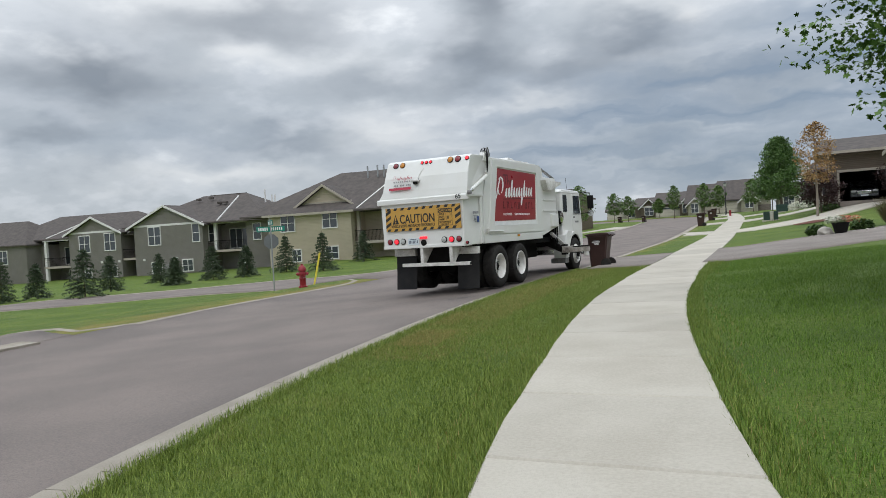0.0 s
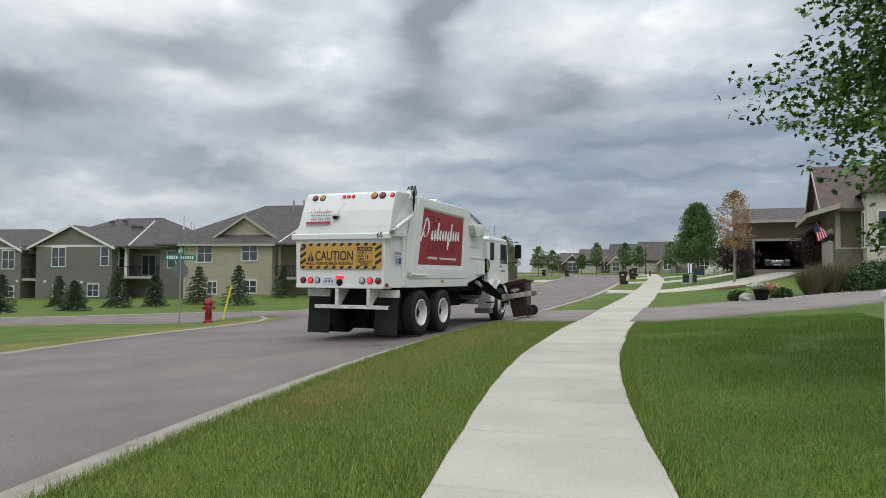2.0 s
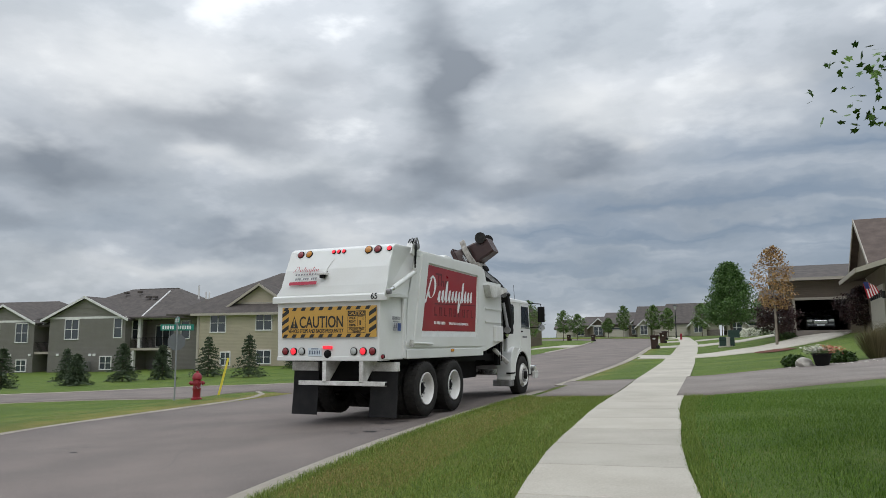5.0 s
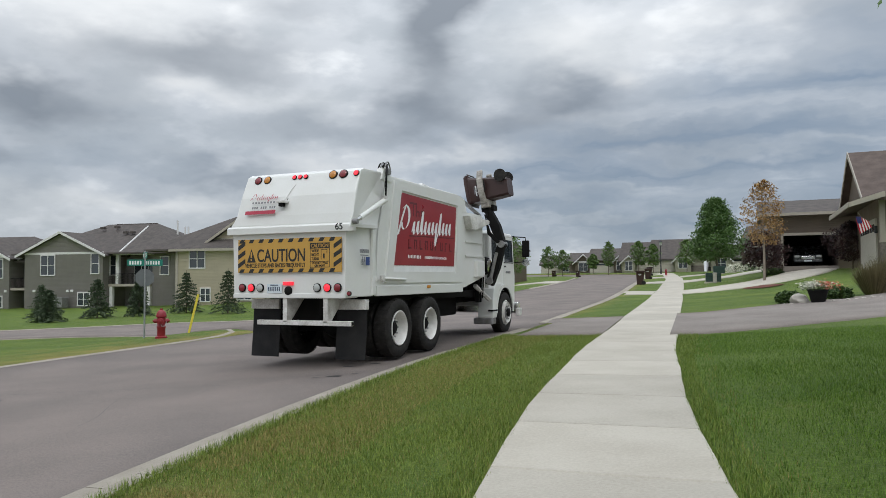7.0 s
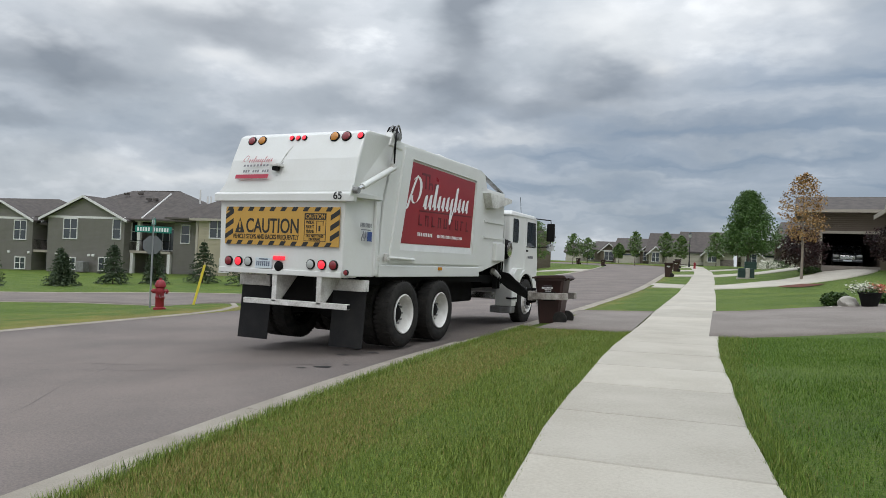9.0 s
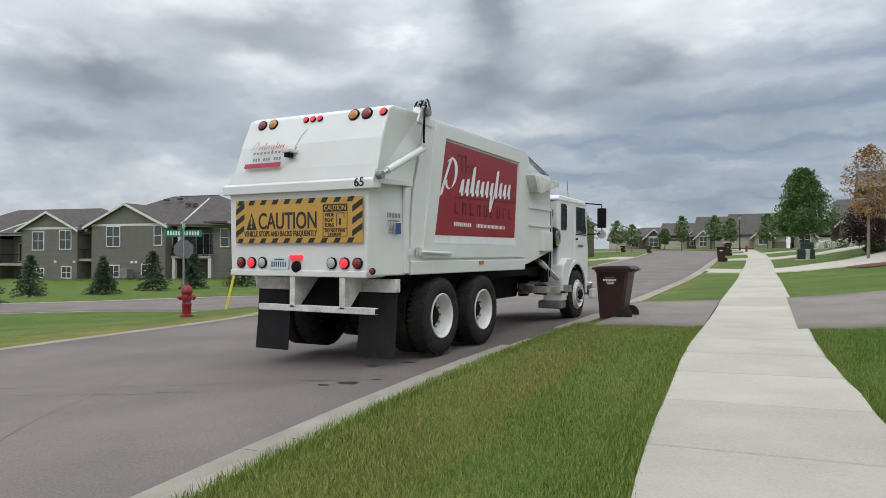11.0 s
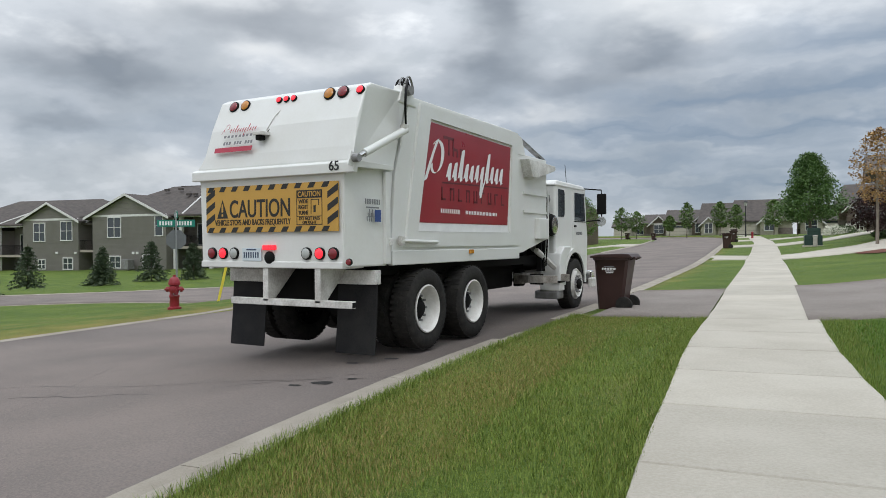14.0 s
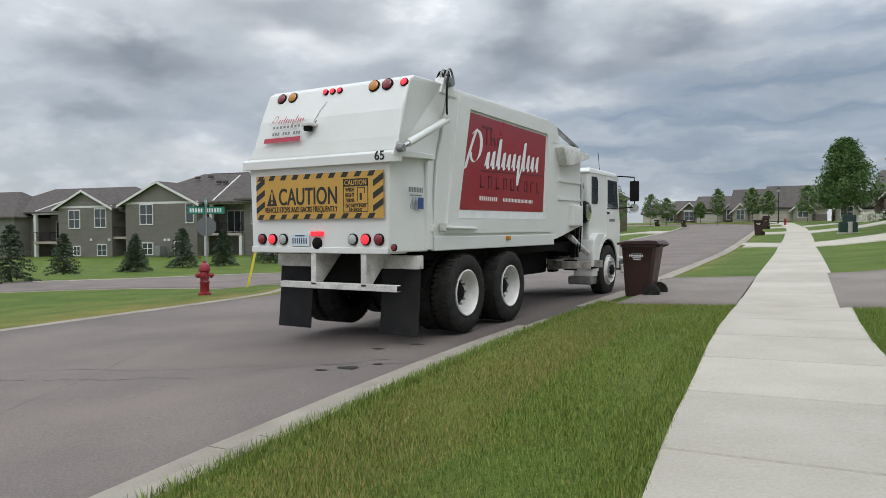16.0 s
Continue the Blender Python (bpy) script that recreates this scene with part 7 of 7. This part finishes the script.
def build_white_post():
    x, y = 8.07, -8.35
    t = thing("white_post", "white vinyl post with a low pointed cap on the lawn", "post", pose(x, y, land(x, y) - 0.05, 0, 0, 20))
    part("post", box(-0.062, 0.062, -0.062, 0.062, 0, 1.02, 0.006), TRIM, t)
    bm = box(-0.076, 0.076, -0.076, 0.076, 1.01, 1.05, 0.004)
    prism([(-0.07, 1.048), (0.07, 1.048), (0.0, 1.08)], "y", -0.065, 0.065, bm=bm)
    part("cap", bm, TRIM, t)


def build_cracks():
    """Crack filler, oil spots and fallen scraps on the street."""
    def on_road(x, y):
        return road_z(y) + 0.045 * (x - kerb_x(y)) + 0.014

    rng = np.random.default_rng(4)
    bm = bmesh.new()
    for sx, sy, ex, ey, w in ((-4.6, -2.4, 0.9, -0.2, 0.006), (-5.2, -3.1, -2.8, -2.3, 0.008), (-2.6, -2.2, -1.0, -1.6, 0.007), (-0.7, -1.2, 0.8, 0.4, 0.008), (-5.0, 2.0, -0.5, -4.5, 0.004)):
        n = 26
        prev = None
        for k in range(n + 1):
            f = k / n
            x = sx + (ex - sx) * f + 0.10 * noise.noise((f * 7, sx, 0))
            y = sy + (ey - sy) * f + 0.14 * noise.noise((f * 6, 3.0, sy))
            ww = w * rng.uniform(0.4, 1.1)
            cur = (bm.verts.new((x, y - ww, on_road(x, y - ww))), bm.verts.new((x, y + ww, on_road(x, y + ww))))
            if prev:
                bm.faces.new((prev[0], cur[0], cur[1], prev[1]))
            prev = cur
    tagged(part("road_crack", bm, TAR), "thin wandering cracks in the asphalt", "crack", kind="structure")
    for k, (x, y, r) in enumerate(((0.28, -0.67, 0.09), (0.45, -0.40, 0.045), (0.05, -0.85, 0.05), (0.1, 0.9, 0.07), (-0.2, 0.5, 0.06), (-3.6, -3.2, 0.05))):
        bm = bmesh.new()
        vs = []
        for j in range(18):
            a = 2 * math.pi * j / 18
            rr = r * (1 + 0.5 * noise.noise((math.cos(a) * 1.5 + k * 3, math.sin(a) * 1.5, 0)))
            px, py = x + 1.6 * rr * math.cos(a), y + 0.8 * rr * math.sin(a)
            vs.append(bm.verts.new((px, py, on_road(px, py) + 0.003)))
        bm.faces.new(vs)
        tagged(part("oil_spot", bm, TAR), "dark oil spot on the asphalt", "stain", kind="structure")


def grass_blades(name, u0, u1, y0, y1, density, height, seed, dry=False, mat=BLADE):
    """Blades of grass over a strip beside the kerb line."""
    rng = np.random.default_rng(seed)
    n = int((u1 - u0) * (y1 - y0) * density)
    u, y = rng.uniform(u0, u1, n), rng.uniform(y0, y1, n)
    ks = np.array([kerb_x(v) for v in np.linspace(y0, y1, 200)])
    wl = np.array([walk_l(v) for v in np.linspace(y0, y1, 200)])
    grid = np.linspace(y0, y1, 200)
    k, w, ww = np.interp(y, grid, ks), np.interp(y, grid, wl), np.interp(y, grid, [walk_w(v) for v in grid])
    keep = (u < w + 0.015) | (u > w + ww - 0.015)
    keep &= ~((y > 4.95) & (y < 10.4))
    u, y, k = u[keep], y[keep], k[keep]
    n = len(u)
    zs = np.interp(y, grid, [road_z(v) for v in grid]) + np.where(u < 4, 0.12 + 0.03 * u, 0.24 + 0.08 * (u - 4))
    root = np.stack([k + u, y, zs - 0.01], 1)
    a = rng.uniform(0, 6.283, n)
    h = height * rng.uniform(0.45, 1.25, n)
    lean = rng.uniform(0.1, 0.7, n) * h
    tip = root + np.stack([np.cos(a) * lean, np.sin(a) * lean, h], 1)
    b = a + rng.uniform(0.8, 2.3, n)
    wv = np.stack([np.cos(b), np.sin(b), np.zeros(n)], 1) * rng.uniform(0.0022, 0.0045, n)[:, None]
    v = np.stack([root - wv, root + wv, tip], 1).reshape(-1, 3).astype(np.float32)
    me = bpy.data.meshes.new(name)
    me.vertices.add(3 * n), me.loops.add(3 * n), me.polygons.add(n)
    me.vertices.foreach_set("co", v.ravel())
    me.loops.foreach_set("vertex_index", np.arange(3 * n, dtype=np.int32))
    me.polygons.foreach_set("loop_start", np.arange(0, 3 * n, 3, dtype=np.int32))
    me.polygons.foreach_set("loop_total", np.full(n, 3, dtype=np.int32))
    me.update()
    me.validate()
    me.materials.append(BLADE_DRY if dry else mat)
    return tagged(new(name, me), "short mown grass blades with dry ones among them" if dry else "short mown green grass blades", "grass", kind="stuff")


build_hydrant()
build_street_sign()
build_lamp_post()
build_utility_boxes()
build_flower_pot()
build_white_post()
build_cracks()
grass_blades("lawn_grass", 0.02, 3.0, -13.5, -1.0, 8000, 0.040, 1)
grass_blades("lawn_grass", 0.02, 3.0, -1.0, 4.95, 4200, 0.045, 2)
grass_blades("lawn_grass", 3.3, 8.5, -12.5, 4.9, 3600, 0.042, 3, mat=BLADE_LUSH)
grass_blades("dry_grass", 0.0, 1.2, -8.6, 5.0, 2300, 0.040, 5, dry=True)
grass_blades("dry_grass", 0.35, 1.15, -5.5, 1.5, 3200, 0.040, 8, dry=True)
grass_blades("dry_grass", 1.9, 4.2, -12.0, 5.0, 250, 0.05, 6, dry=True)
grass_blades("dry_grass", 0.22, 0.85, -7.7, -6.5, 9000, 0.044, 11, dry=True)
grass_blades("dry_grass", 0.08, 0.5, -6.0, -4.4, 5000, 0.042, 12, dry=True)
grass_blades("dry_grass", 0.0, 2.25, -8.6, 5.0, 400, 0.044, 13, dry=True)
grass_blades("edge_grass", -0.04, 0.14, -13.5, 5.0, 5500, 0.075, 9)
grass_blades("edge_grass", 1.98, 2.42, -13.2, 4.95, 3600, 0.062, 14)
grass_blades("edge_grass", 3.55, 3.96, -13.2, 4.95, 3600, 0.062, 15)


def motions():
    """All that moves: the lorry pulling off at the end, its arm, and the bin that it empties."""
    walk(lorry, [(s, pose(0, y, 0)) for s, y in LORRY_ROWS])
    walk(brown_bin, [(s, pose(x, BIN_Y, z, 0, lean, 0)) for s, x, z, lean in BIN_ROWS])
    arm_motion()


motions()
